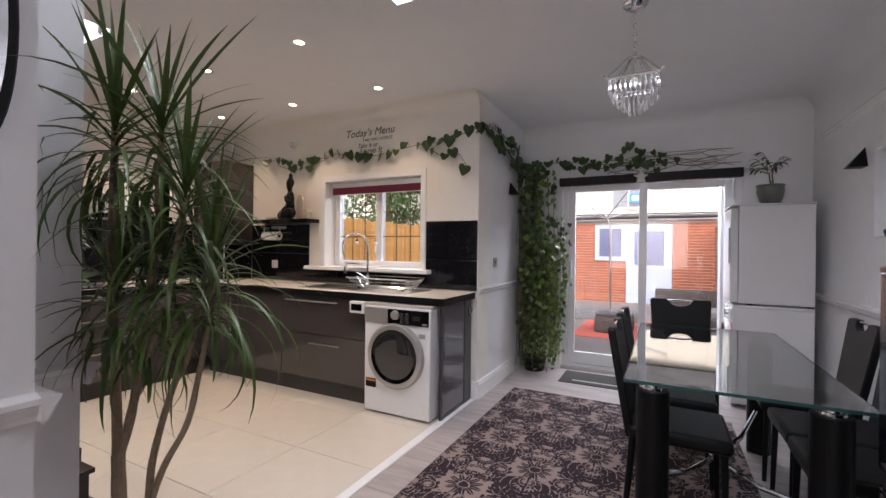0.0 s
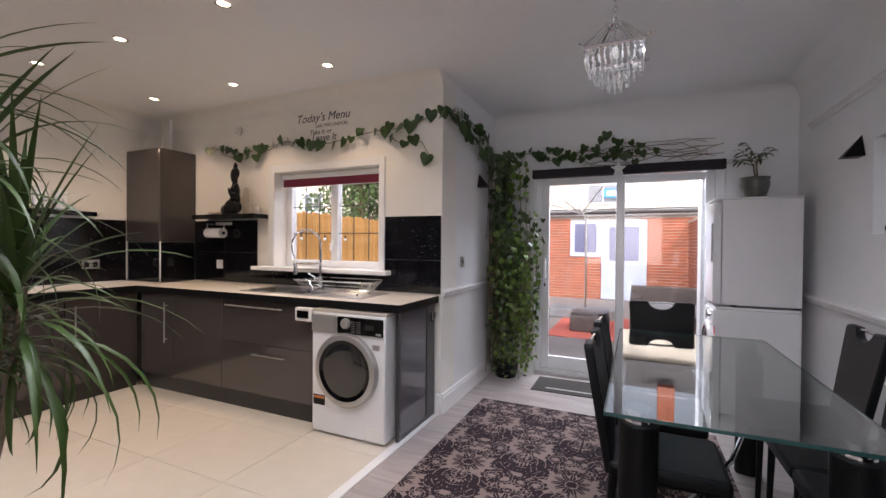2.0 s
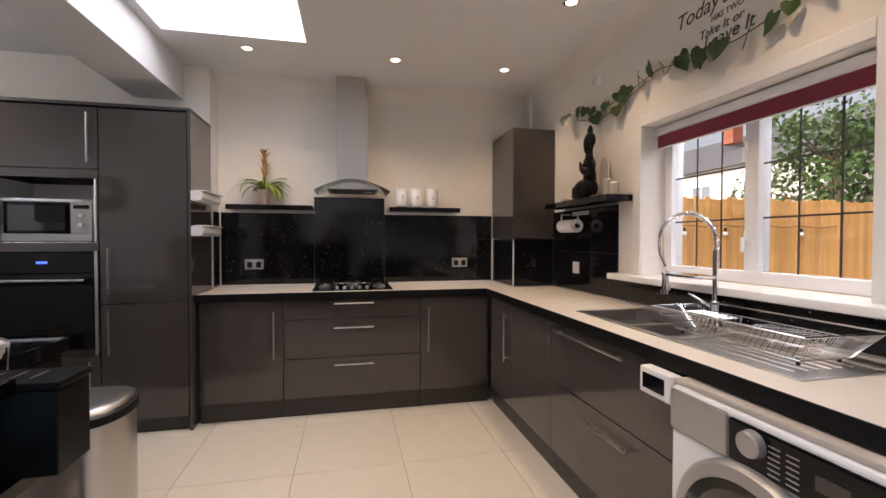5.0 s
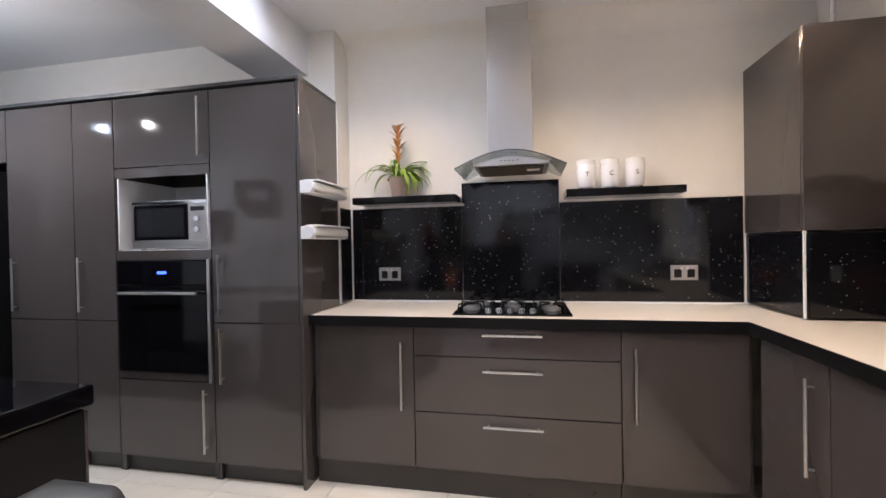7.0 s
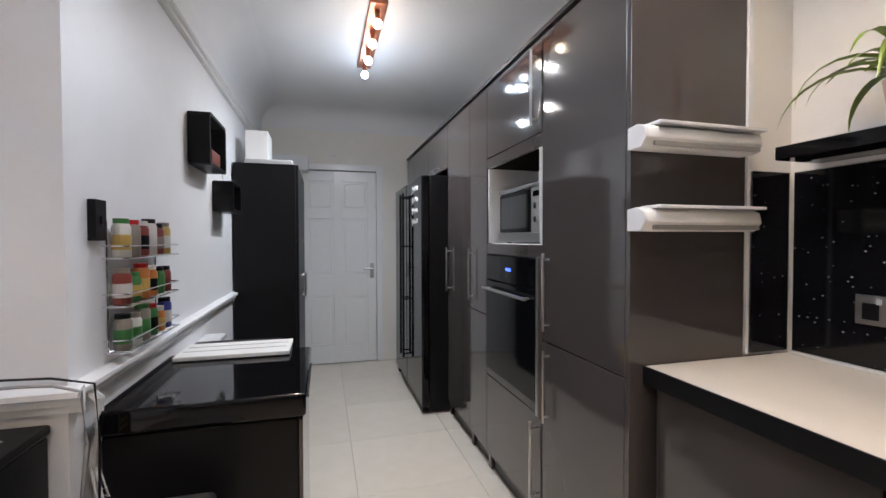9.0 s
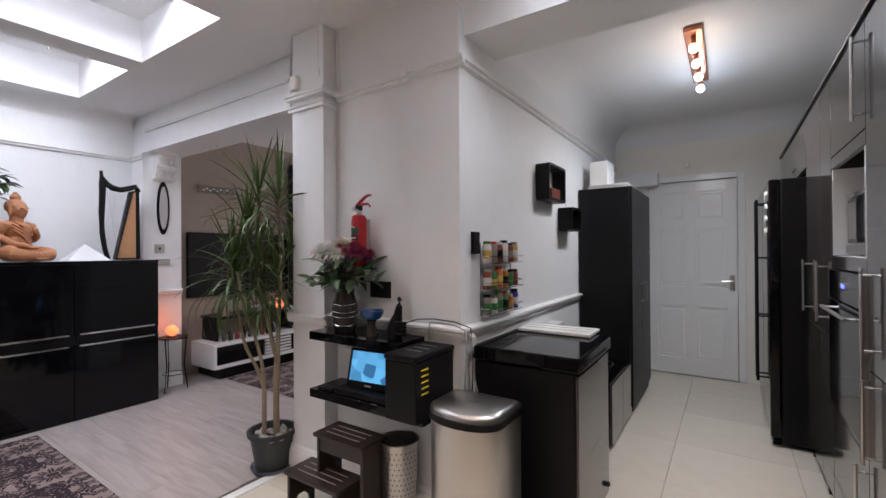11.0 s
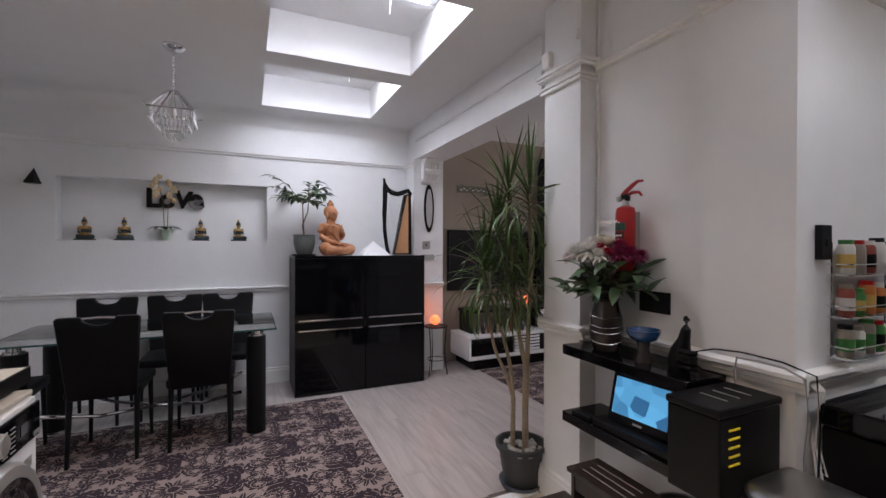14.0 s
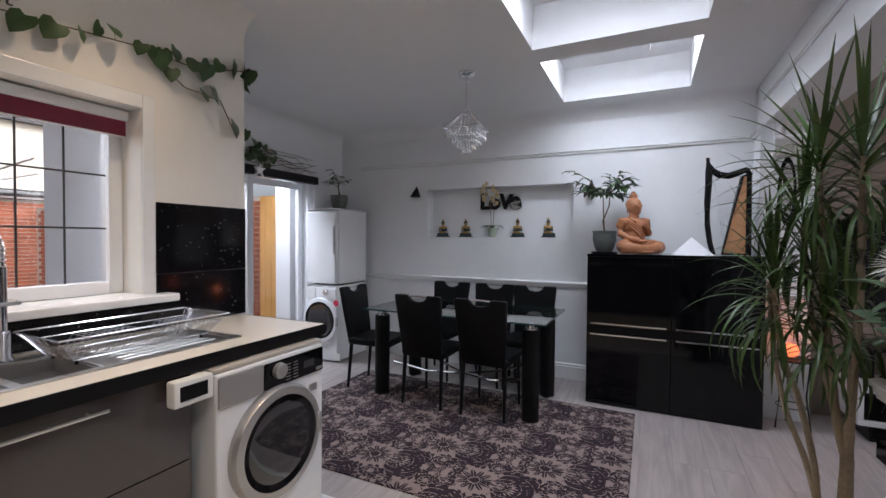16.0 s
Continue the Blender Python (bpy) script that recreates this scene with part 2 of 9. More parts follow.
def speckle_mat():
    m = mat("black_sparkle_panel", (0.005, 0.005, 0.006), 0.09, spec=0.4)
    n, l = m.node_tree.nodes, m.node_tree.links
    p = n["Principled BSDF"]
    tc, v, r = n.new("ShaderNodeTexCoord"), n.new("ShaderNodeTexVoronoi"), n.new("ShaderNodeMapRange")
    v.inputs["Scale"].default_value = 62
    gate, gt, mul = n.new("ShaderNodeSeparateColor"), n.new("ShaderNodeMath"), n.new("ShaderNodeMath")
    mp = n.new("ShaderNodeMapping")
    mp.inputs["Rotation"].default_value = (0.5, 0.7, 0.4)
    mp.inputs["Location"].default_value = (3.3, 1.7, 5.1)
    mp.inputs["Scale"].default_value = (0.8, 0.8, 1.5)
    l.new(tc.outputs["Object"], mp.inputs[0])
    l.new(mp.outputs[0], v.inputs["Vector"])
    r.inputs["From Min"].default_value, r.inputs["From Max"].default_value = 0.07, 0.21
    r.inputs["To Min"].default_value, r.inputs["To Max"].default_value = 1.0, 0.0
    l.new(v.outputs["Distance"], r.inputs[0])
    l.new(v.outputs["Color"], gate.inputs[0])
    gt.operation, gt.inputs[1].default_value = "GREATER_THAN", 0.80
    l.new(gate.outputs[0], gt.inputs[0])
    mul.operation = "MULTIPLY"
    l.new(gt.outputs[0], mul.inputs[0])
    l.new(r.outputs[0], mul.inputs[1])
    mx = n.new("ShaderNodeMix")
    mx.data_type = "RGBA"
    mx.inputs[6].default_value, mx.inputs[7].default_value = (0.006, 0.006, 0.008, 1), (0.6, 0.6, 0.66, 1)
    l.new(mul.outputs[0], mx.inputs[0])
    l.new(mx.outputs[2], p.inputs["Base Color"])
    return m


SPARKLE = speckle_mat()


def rug_mat():
    """Damask: mirrored floral figures, dark plum on grey-beige."""
    m = bpy.data.materials.new("damask_rug")
    m.use_nodes = True
    n, l = m.node_tree.nodes, m.node_tree.links
    p = n["Principled BSDF"]

    def math(op, a, b=None):
        q = n.new("ShaderNodeMath")
        q.operation = op
        for i, v in enumerate((a, b)):
            if v is None:
                continue
            if isinstance(v, (int, float)):
                q.inputs[i].default_value = v
            else:
                l.new(v, q.inputs[i])
        return q.outputs[0]

    tc, sp = n.new("ShaderNodeTexCoord"), n.new("ShaderNodeSeparateXYZ")
    l.new(tc.outputs["Object"], sp.inputs[0])
    W, H = 0.60, 0.675
    ragged = n.new("ShaderNodeTexNoise")
    ragged.inputs["Scale"].default_value, ragged.inputs["Detail"].default_value = 48, 2
    l.new(tc.outputs["Object"], ragged.inputs["Vector"])
    wob = math("MULTIPLY", math("SUBTRACT", ragged.outputs[0], 0.5), 0.035)
    layers = []

    def arc(u, v, cx, cy, R, t0, t1, thick, k):
        """A curled acanthus branch: serrated outside, with a pale vein."""
        du, dv = math("SUBTRACT", u, cx), math("SUBTRACT", v, cy)
        d = math("SUBTRACT", math("SQRT", math("ADD", math("MULTIPLY", du, du), math("MULTIPLY", dv, dv))), R)
        th = math("ARCTAN2", dv, du)
        saw = math("ABSOLUTE", math("SINE", math("ADD", math("MULTIPLY", th, k), math("MULTIPLY", d, 60.0))))
        lim = math("ADD", thick * 0.3, math("MULTIPLY", saw, thick))
        on = math("LESS_THAN", math("ADD", math("ABSOLUTE", d), wob), lim)
        vein = math("GREATER_THAN", math("ABSOLUTE", d), 0.003)
        rng_ = math("MULTIPLY", math("GREATER_THAN", th, t0), math("LESS_THAN", th, t1))
        return math("MULTIPLY", math("MULTIPLY", on, vein), rng_)

    for ox, oy in ((0.266, -0.55), (0.266 + W / 2, -0.55 + H / 2)):
        u = math("ABSOLUTE", math("SUBTRACT", math("FLOORED_MODULO", math("ADD", math("ADD", sp.outputs[0], ox), W / 2), W), W / 2))
        v = math("SUBTRACT", math("FLOORED_MODULO", math("ADD", math("ADD", sp.outputs[1], oy), H / 2), H), H / 2)
        r = math("SQRT", math("ADD", math("MULTIPLY", u, u), math("MULTIPLY", math("MULTIPLY", v, 1.0), v)))
        th = math("ARCTAN2", u, v)
        rr = math("ADD", r, wob)
        pet = math("ABSOLUTE", math("COSINE", math("MULTIPLY", th, 5.5)))
        lim = math("ADD", 0.046, math("MULTIPLY", pet, 0.062))
        gaps = math("MULTIPLY", math("LESS_THAN", math("ABSOLUTE", math("SINE", math("MULTIPLY", th, 5.5))), 0.16), math("GREATER_THAN", rr, 0.030))
        gaps = math("MAXIMUM", gaps, math("MULTIPLY", math("LESS_THAN", math("ABSOLUTE", math("SINE", math("MULTIPLY", th, 11.0))), 0.14), math("GREATER_THAN", rr, 0.052)))
        ring = math("LESS_THAN", math("ABSOLUTE", math("SUBTRACT", rr, 0.034)), 0.004)
        fig = math("MULTIPLY", math("LESS_THAN", rr, lim), math("SUBTRACT", 1.0, math("MAXIMUM", gaps, ring)))
        layers.append(fig)
        for spec_ in ((0.0, -0.205, 0.135, -1.58, 0.5, 0.036, 9.0), (0.0, -0.185, 0.085, -1.58, 0.7, 0.030, 8.0), (0.0, -0.150, 0.045, -1.58, 0.9, 0.020, 7.0), (0.175, -0.09, 0.042, -3.2, 3.2, 0.020, 4.0), (0.105, -0.27, 0.040, -3.2, 1.6, 0.018, 5.0), (0.205, 0.045, 0.055, -3.2, 2.2, 0.022, 5.0), (0.07, 0.16, 0.050, -3.2, 1.2, 0.018, 5.0), (0.0, 0.185, 0.075, -1.58, 0.4, 0.016, 7.0), (0.045, 0.245, 0.038, -3.2, 3.2, 0.014, 5.0), (0.0, 0.330, 0.055, -1.58, 0.9, 0.018, 7.0), (0.125, 0.075, 0.040, -1.2, 3.2, 0.014, 5.0)):
            layers.append(arc(u, v, *spec_))
        layers.append(math("MULTIPLY", math("LESS_THAN", math("ABSOLUTE", math("ADD", u, wob)), 0.006), math("LESS_THAN", v, -0.05)))
    tot = layers[0]
    for q in layers[1:]:
        tot = math("MAXIMUM", tot, q)
    fz = n.new("ShaderNodeTexNoise")
    fz.inputs["Scale"].default_value = 320
    l.new(tc.outputs["Object"], fz.inputs["Vector"])
    mx = n.new("ShaderNodeMix")
    mx.data_type = "RGBA"
    mx.inputs[6].default_value, mx.inputs[7].default_value = (0.27, 0.205, 0.19, 1), (0.018, 0.008, 0.015, 1)
    l.new(tot, mx.inputs[0])
    hv, mr = n.new("ShaderNodeHueSaturation"), n.new("ShaderNodeMapRange")
    mr.inputs["To Min"].default_value, mr.inputs["To Max"].default_value = 0.6, 1.4
    l.new(fz.outputs[0], mr.inputs[0])
    l.new(mr.outputs[0], hv.inputs["Value"])
    l.new(mx.outputs[2], hv.inputs["Color"])
    l.new(hv.outputs[0], p.inputs["Base Color"])
    p.inputs["Roughness"].default_value = 0.95
    b = n.new("ShaderNodeBump")
    b.inputs["Strength"].default_value, b.inputs["Distance"].default_value = 0.4, 0.003
    l.new(fz.outputs[0], b.inputs["Height"])
    l.new(b.outputs[0], p.inputs["Normal"])
    return m


RUG = rug_mat()


# ---- mesh helpers ----
def box(x0, x1, y0, y1, z0, z1, b=0.0, bm=None, seg=2):
    t = bmesh.new()
    bmesh.ops.create_cube(t, size=1)
    bmesh.ops.transform(t, verts=t.verts, matrix=Matrix.Translation(((x0 + x1) / 2, (y0 + y1) / 2, (z0 + z1) / 2)) @ Matrix.Diagonal((abs(x1 - x0), abs(y1 - y0), abs(z1 - z0), 1)))
    if b:
        bmesh.ops.bevel(t, geom=t.edges[:] + t.verts[:], offset=b, segments=seg, affect="EDGES", profile=0.5)
    return merge(bm, t)


def merge(bm, t):
    if bm is None:
        return t
    me = bpy.data.meshes.new("tmp")
    t.to_mesh(me)
    t.free()
    bm.from_mesh(me)
    bpy.data.meshes.remove(me)
    return bm


def tube(points, r, seg=8, bm=None, closed=False):
    """A round bar along points; r is one radius or one per point."""
    bm = bm or bmesh.new()
    pts = [Vector(p) for p in points]
    rs = r if isinstance(r, (list, tuple)) else [r] * len(pts)
    rings, n = [], len(pts)
    up = Vector((0, 0, 1))
    for i, p in enumerate(pts):
        a = pts[(i + 1) % n] if closed or i + 1 < n else p
        b = pts[i - 1] if closed or i else p
        d = (a - b).normalized()
        side = d.cross(up)
        if side.length < 0.05:
            side = d.cross(Vector((1, 0, 0)))
        side.normalize()
        o = d.cross(side)
        rings.append([bm.verts.new(p + (side * math.cos(k * math.tau / seg) + o * math.sin(k * math.tau / seg)) * rs[i]) for k in range(seg)])
    m = n if closed else n - 1
    for i in range(m):
        A, B = rings[i], rings[(i + 1) % n]
        off = 0
        if closed and i == n - 1:
            off = min(range(seg), key=lambda s: (A[0].co - B[s].co).length)
        for k in range(seg):
            bm.faces.new((A[k], A[(k + 1) % seg], B[(k + 1 + off) % seg], B[(k + off) % seg]))
    if not closed:
        bm.faces.new(rings[0][::-1])
        bm.faces.new(rings[-1])
    return bm


def lathe(profile, centre=(0, 0, 0), seg=24, bm=None, sx=1.0, sy=1.0):
    """Turned solid from (radius, height) pairs round the vertical through centre."""
    bm = bm or bmesh.new()
    c = Vector(centre)
    rings = []
    for r, z in profile:
        if r < 1e-5:
            rings.append([bm.verts.new(c + Vector((0, 0, z)))])
        else:
            rings.append([bm.verts.new(c + Vector((r * sx * math.cos(k * math.tau / seg), r * sy * math.sin(k * math.tau / seg), z))) for k in range(seg)])
    for A, B in zip(rings, rings[1:]):
        for k in range(seg):
            j = (k + 1) % seg
            if len(A) == 1 and len(B) == 1:
                continue
            if len(A) == 1:
                bm.faces.new((A[0], B[j], B[k]))
            elif len(B) == 1:
                bm.faces.new((A[k], A[j], B[0]))
            else:
                bm.faces.new((A[k], A[j], B[j], B[k]))
    return bm


def turn(bm, m):
    bmesh.ops.transform(bm, verts=bm.verts, matrix=m)
    return bm


def ball(c, rx, ry=None, rz=None, bm=None, sub=2, rough=0.0):
    t = bmesh.new()
    bmesh.ops.create_icosphere(t, subdivisions=sub, radius=1)
    if rough:
        for v in t.verts:
            v.co *= 1 + rough * (random.random() - 0.5)
    bmesh.ops.transform(t, verts=t.verts, matrix=Matrix.Translation(c) @ Matrix.Diagonal((rx, ry or rx, rz or rx, 1)))
    return merge(bm, t)


def outline(points, plane, a, b, bevel=0.0):
    """A slab of the given outline; plane 'x', 'y' or 'z' is its normal, a and b the two depths."""
    bm = bmesh.new()
    put = {"x": lambda u, v, d: (d, u, v), "y": lambda u, v, d: (u, d, v), "z": lambda u, v, d: (u, v, d)}[plane]
    A = [bm.verts.new(put(u, v, a)) for u, v in points]
    B = [bm.verts.new(put(u, v, b)) for u, v in points]
    bm.faces.new(A)
    bm.faces.new(B[::-1])
    n = len(A)
    for i in range(n):
        bm.faces.new((A[i], B[i], B[(i + 1) % n], A[(i + 1) % n]))
    bmesh.ops.recalc_face_normals(bm, faces=bm.faces)
    if bevel:
        bmesh.ops.bevel(bm, geom=bm.edges[:], offset=bevel, segments=1, affect="EDGES")
    return bm


def slab(xs, ys, keep, z0, z1):
    """One flat slab from a grid of cells, of which keep(x, y) tells the ones there."""
    bm = bmesh.new()
    V = {}

    def v(i, j, z):
        if (i, j, z) not in V:
            V[i, j, z] = bm.verts.new((xs[i], ys[j], z))
        return V[i, j, z]

    there = {(i, j) for i in range(len(xs) - 1) for j in range(len(ys) - 1) if keep((xs[i] + xs[i + 1]) / 2, (ys[j] + ys[j + 1]) / 2)}
    for i, j in there:
        bm.faces.new((v(i, j, z1), v(i + 1, j, z1), v(i + 1, j + 1, z1), v(i, j + 1, z1)))
        bm.faces.new((v(i, j, z0), v(i, j + 1, z0), v(i + 1, j + 1, z0), v(i + 1, j, z0)))
        for di, dj, a, c in ((0, -1, (i, j), (i + 1, j)), (1, 0, (i + 1, j), (i + 1, j + 1)), (0, 1, (i + 1, j + 1), (i, j + 1)), (-1, 0, (i, j + 1), (i, j))):
            if (i + di, j + dj) not in there:
                bm.faces.new((v(*a, z0), v(*c, z0), v(*c, z1), v(*a, z1)))
    return bm


def origin(ob):
    v = Vector((0, 0, 0))
    while ob is not None:
        v += ob.location
        ob = ob.parent
    return v


def finish(name, bm, material, smooth):
    bmesh.ops.recalc_face_normals(bm, faces=bm.faces)
    me = bpy.data.meshes.new(name)
    bm.to_mesh(me)
    bm.free()
    for mm in material if isinstance(material, (list, tuple)) else (material,):
        me.materials.append(mm)
    if smooth:
        for p in me.polygons:
            p.use_smooth = True
        me.set_sharp_from_angle(angle=radians(38))
        areas = sorted(p.area for p in me.polygons)
        limit = 8 * areas[len(areas) // 2]
        for p in me.polygons:
            if p.area > limit and max(abs(c) for c in p.normal) > 0.9999:
                p.use_smooth = False
    return me


def part(name, bm, material, parent, label="", smooth=True, kind=""):
    """One mesh object under a thing or a part; the mesh is given in world metres."""
    bmesh.ops.translate(bm, verts=bm.verts, vec=-origin(parent))
    ob = new(name, finish(name, bm, material, smooth))
    ob.parent = parent
    return tagged(ob, label, kind=kind)


def solid(name, bm, material, label="", category="", group="", kind="", smooth=True, at=None):
    """A thing or a piece of the setting that is one mesh."""
    at = Vector(at) if at else Vector((0, 0, 0))
    bmesh.ops.translate(bm, verts=bm.verts, vec=-at)
    ob = new(name, finish(name, bm, material, smooth))
    ob.location = at
    return tagged(ob, label, category, group, kind)


def thing(name, at, label, category, group=""):
    ob = new(name)
    ob.empty_display_size = 0.1
    ob.location = at
    return tagged(ob, label, category, group)


# ---- structure ----
X0, XK, XP, XE = -3.58, -3.783, -0.43, 2.14
YS, YN, YP, YG = 2.28, 5.02, 6.37, -1.266
H = 2.64


def wall(name, boxes, material=WALL, label="painted plaster wall"):
    bm = None
    for b in boxes:
        bm = box(*b, bm=bm)
    return solid(name, bm, material, label, kind="structure", smooth=False)


wall_north = wall("wall_north", [(XK - 0.2, -2.15, YN, 5.3, 0, H), (-2.15, -1.0, YN, 5.3, 0, 1.08), (-2.15, -1.0, YN, 5.3, 1.97, H), (-1.0, XP, YN, 5.3, 0, H)], CREAM)
wall_pier = wall("wall_pier", [(-0.70, XP, 5.3, 6.6, 0, H)])
wall_patio = wall("wall_patio", [(XP, 0.0, YP, 6.6, 0, H), (0.0, 1.64, YP, 6.6, 2.06, H), (1.64, XE, YP, 6.6, 0, H)])
wall("outer_reveal", [(1.49, 1.70, 6.60, 6.82, -0.12, 2.2)], WALL, "white rendered outer reveal of the patio door")
wall_east = wall("wall_east", [(XE, 2.4, -2.5, 3.535, 0, H), (XE, 2.4, 5.154, 6.6, 0, H), (XE, 2.4, 3.535, 5.154, 0, 1.395), (XE, 2.4, 3.535, 5.154, 1.93, H), (2.27, 2.4, 3.535, 5.154, 1.395, 1.93)])
wall_west = wall("wall_west", [(XK - 0.2, XK, YS, YN, 0, H)], CREAM)
wall_galley_west = wall("wall_galley_west", [(XK - 0.2, X0, YG, YS, 0, H)], CREAM)
wall_galley_south = wall("wall_galley_south", [(XK - 0.2, -2.83, YG - 0.2, YG, 0, H), (-1.95, -1.4, YG - 0.2, YG, 0, H), (-2.83, -1.95, YG - 0.2, YG, 2.06, H)], CREAM)
# Unseen backing, added to stop outdoor light leaking round the galley door leaf.
wall("door_gap_blocker", [(-2.9, -1.9, YG - 0.32, YG - 0.2, -0.1, 2.2)], CREAM)
wall_galley_east = wall("wall_galley_east", [(-1.65, -1.5, YG, 2.15, 0, H)])
wall_alcove = wall("wall_alcove", [(-1.5, -0.775, 2.04, 2.12, 0, H), (-1.5, -1.35, 2.12, 2.15, 0, H), (-1.5, -0.27, 1.75, 2.04, 0, H)])
wall_pillar = wall("pillar", [(-0.775, -0.497, 2.04, 2.22, 0, H)], WALL, "square plaster pillar beside the wide opening")
wall_stub = wall("wall_stub", [(1.9, XE, 1.75, 2.09, 0, 2.28)])
wall_living = wall("wall_living", [(-1.5, 2.4, -2.7, -2.5, 0, H), (-1.7, -1.5, -2.5, YG - 0.2, 0, H)], TAUPE, "taupe painted wall")
wall("wall_living_lining", [(XE - 0.012, XE, -2.5, 1.75, 0, H)], TAUPE, "taupe painted wall")
beam_living = wall("beam_living", [(-0.27, XE, 1.75, 2.07, 2.28, H)], WALL, "white boxed beam over the wide opening")
beam_galley = wall("beam_galley", [(X0, -1.65, 1.76, 2.10, 2.37, H)], WALL, "white boxed beam over the galley entrance")

xs = sorted({XK - 0.2, 2.4, *[v for s in SKYLIGHTS for v in s[:2]]})
ys = sorted({-2.7, 6.6, *[v for s in SKYLIGHTS for v in s[2:]]})
bm = slab(xs, ys, lambda x, y: not any(s[0] < x < s[1] and s[2] < y < s[3] for s in SKYLIGHTS), H, H + 0.06)
solid("ceiling", bm, CEIL, "white plaster ceiling", kind="structure", smooth=False)


def coving(x, y0, y1, side, axis, r=0.13, z=H):
    """A quarter-round coving along a wall."""
    pts = [(0, 0), (0, -r)] + [(r - r * math.cos(k * math.pi / 12), -r + r * math.sin(k * math.pi / 12)) for k in range(1, 6)] + [(r, 0)]
    pts = [(x + side * u, z + v) for u, v in pts]
    return outline(pts, "y", y0, y1) if axis == "y" else turn(outline(pts, "y", y0, y1), pose(0, 0, 0, 0, 0, 0))


def covx(y, x0, x1, side, r=0.13):
    pts = [(0, 0), (0, -r)] + [(r - r * math.cos(k * math.pi / 12), -r + r * math.sin(k * math.pi / 12)) for k in range(1, 6)] + [(r, 0)]
    return outline([(y + side * u, H + v) for u, v in pts], "x", x0, x1)


solid("coving_east", coving(XE, 2.09, YP, -1, "y"), CEIL, "white coving", kind="structure")
solid("coving_west", coving(XK, YS, YN, 1, "y"), CREAM, "white coving", kind="structure")
solid("coving_north", covx(YN, XK, XP, -1), CREAM, "white coving", kind="structure")
solid("coving_patio", covx(YP, XP, XE, -1), CEIL, "white coving", kind="structure")
solid("coving_galley", coving(-1.65, YG, 1.76, -1, "y", 0.2), CEIL, "white coving", kind="structure")
solid("coving_door", covx(YG, X0, -1.65, 1, 0.2), CEIL, "white coving", kind="structure")

for i, (x0, x1, y0, y1) in enumerate(SKYLIGHTS):
    w, T = 0.03, SHAFT_TOP
    gx = x1 if x0 < -2 else x0 + 0.58
    bm = box(x0 - w, x0, y0 - w, y1 + w, H + 0.06, T + 0.2)
    box(x1, x1 + w, y0 - w, y1 + w, H + 0.06, T + 0.2, bm=bm)
    box(x0, x1, y0 - w, y0, H + 0.06, T + 0.2, bm=bm)
    box(x0, x1, y1, y1 + w, H + 0.06, T + 0.2, bm=bm)
    sk = solid(f"skylight_{i + 1}", bm, CEIL, "white plastered skylight shaft with a roof window", kind="structure", smooth=False)
    if gx < x1:
        part("soffit", box(gx, x1, y0, y1, T, T + 0.03), CEIL, sk, "white plaster soffit", smooth=False)
    f = 0.05
    bm = box(x0, x0 + f, y0, y1, T, T + 0.05, 0.004)
    box(gx - f, gx - 0.001, y0, y1, T - 0.012, T + 0.05, 0.004, bm=bm)
    box(x0 + f, gx - f, y0, y0 + f, T, T + 0.05, 0.004, bm=bm)
    box(x0 + f, gx - f, y1 - f, y1, T, T + 0.05, 0.004, bm=bm)
    part("window_frame", bm, UPVC, sk)
    if gx < x1:
        ym = y0 + 0.30
        part("handle", tube([(gx - 0.03, ym, T - 0.013), (gx - 0.03, ym, T - 0.05), (gx - 0.02, ym, T - 0.11)], 0.006, 6), CHROME, sk, "chrome stay")
    g = part("pane", box(x0 + f, gx - f, y0 + f, y1 - f, T + 0.03, T + 0.038), GLASS, sk)
    g.visible_shadow = False


def rail(name, profile_z, spans, depth, label, material=TRIM, steps=None):
    """A moulding along walls. spans: (axis, wall place, side, from, to); profile_z: list of (out, z)."""
    bm = None
    for ax, p, side, a, b in spans:
        pts = [(p, profile_z[0][1])] + [(p + side * o, z) for o, z in profile_z] + [(p, profile_z[-1][1])]
        t = outline(pts, "y", a, b) if ax == "y" else outline(pts, "x", a, b)
        bm = t if bm is None else merge(bm, t)
    return solid(name, bm, material, label, kind="structure")


DADO = [(0.012, 0.895), (0.016, 0.91), (0.022, 0.915), (0.022, 0.93), (0.036, 0.937), (0.036, 0.95), (0.008, 0.958)]
PIC = [(0.008, 2.205), (0.02, 2.212), (0.02, 2.225), (0.034, 2.232), (0.034, 2.245), (0.01, 2.25)]
SKIRT = [(0.022, 0.0), (0.022, 0.12), (0.016, 0.128), (0.016, 0.145), (0.006, 0.152)]
rail("dado_rail", DADO, [("y", XE, -1, 3.335, YP), ("y", XP, 1, YN, YP), ("y", -1.65, -1, YG, 2.15), ("x", 2.15, 1, -1.685, -1.35), ("x", 2.12, 1, -1.35, -0.775), ("x", 2.22, 1, -0.811, -0.461), ("y", -0.497, 1, 2.04, 2.22), ("y", -0.775, -1, 2.12, 2.22), ("x", 2.04, 1, -0.461, -0.234), ("y", -0.27, 1, 1.75, 2.04), ("y", 1.9, -1, 1.75, 2.09), ("x", 2.09, 1, 1.88, XE)], 0, "white moulded dado rail")
rail("picture_rail", PIC, [("y", XE, -1, 2.09, YP - 0.3), ("y", -1.65, -1, YG, 2.15), ("x", 2.15, 1, -1.685, -1.35), ("x", 2.12, 1, -1.35, -0.79), ("x", 2.09, 1, 1.87, XE)], 0, "white picture rail")
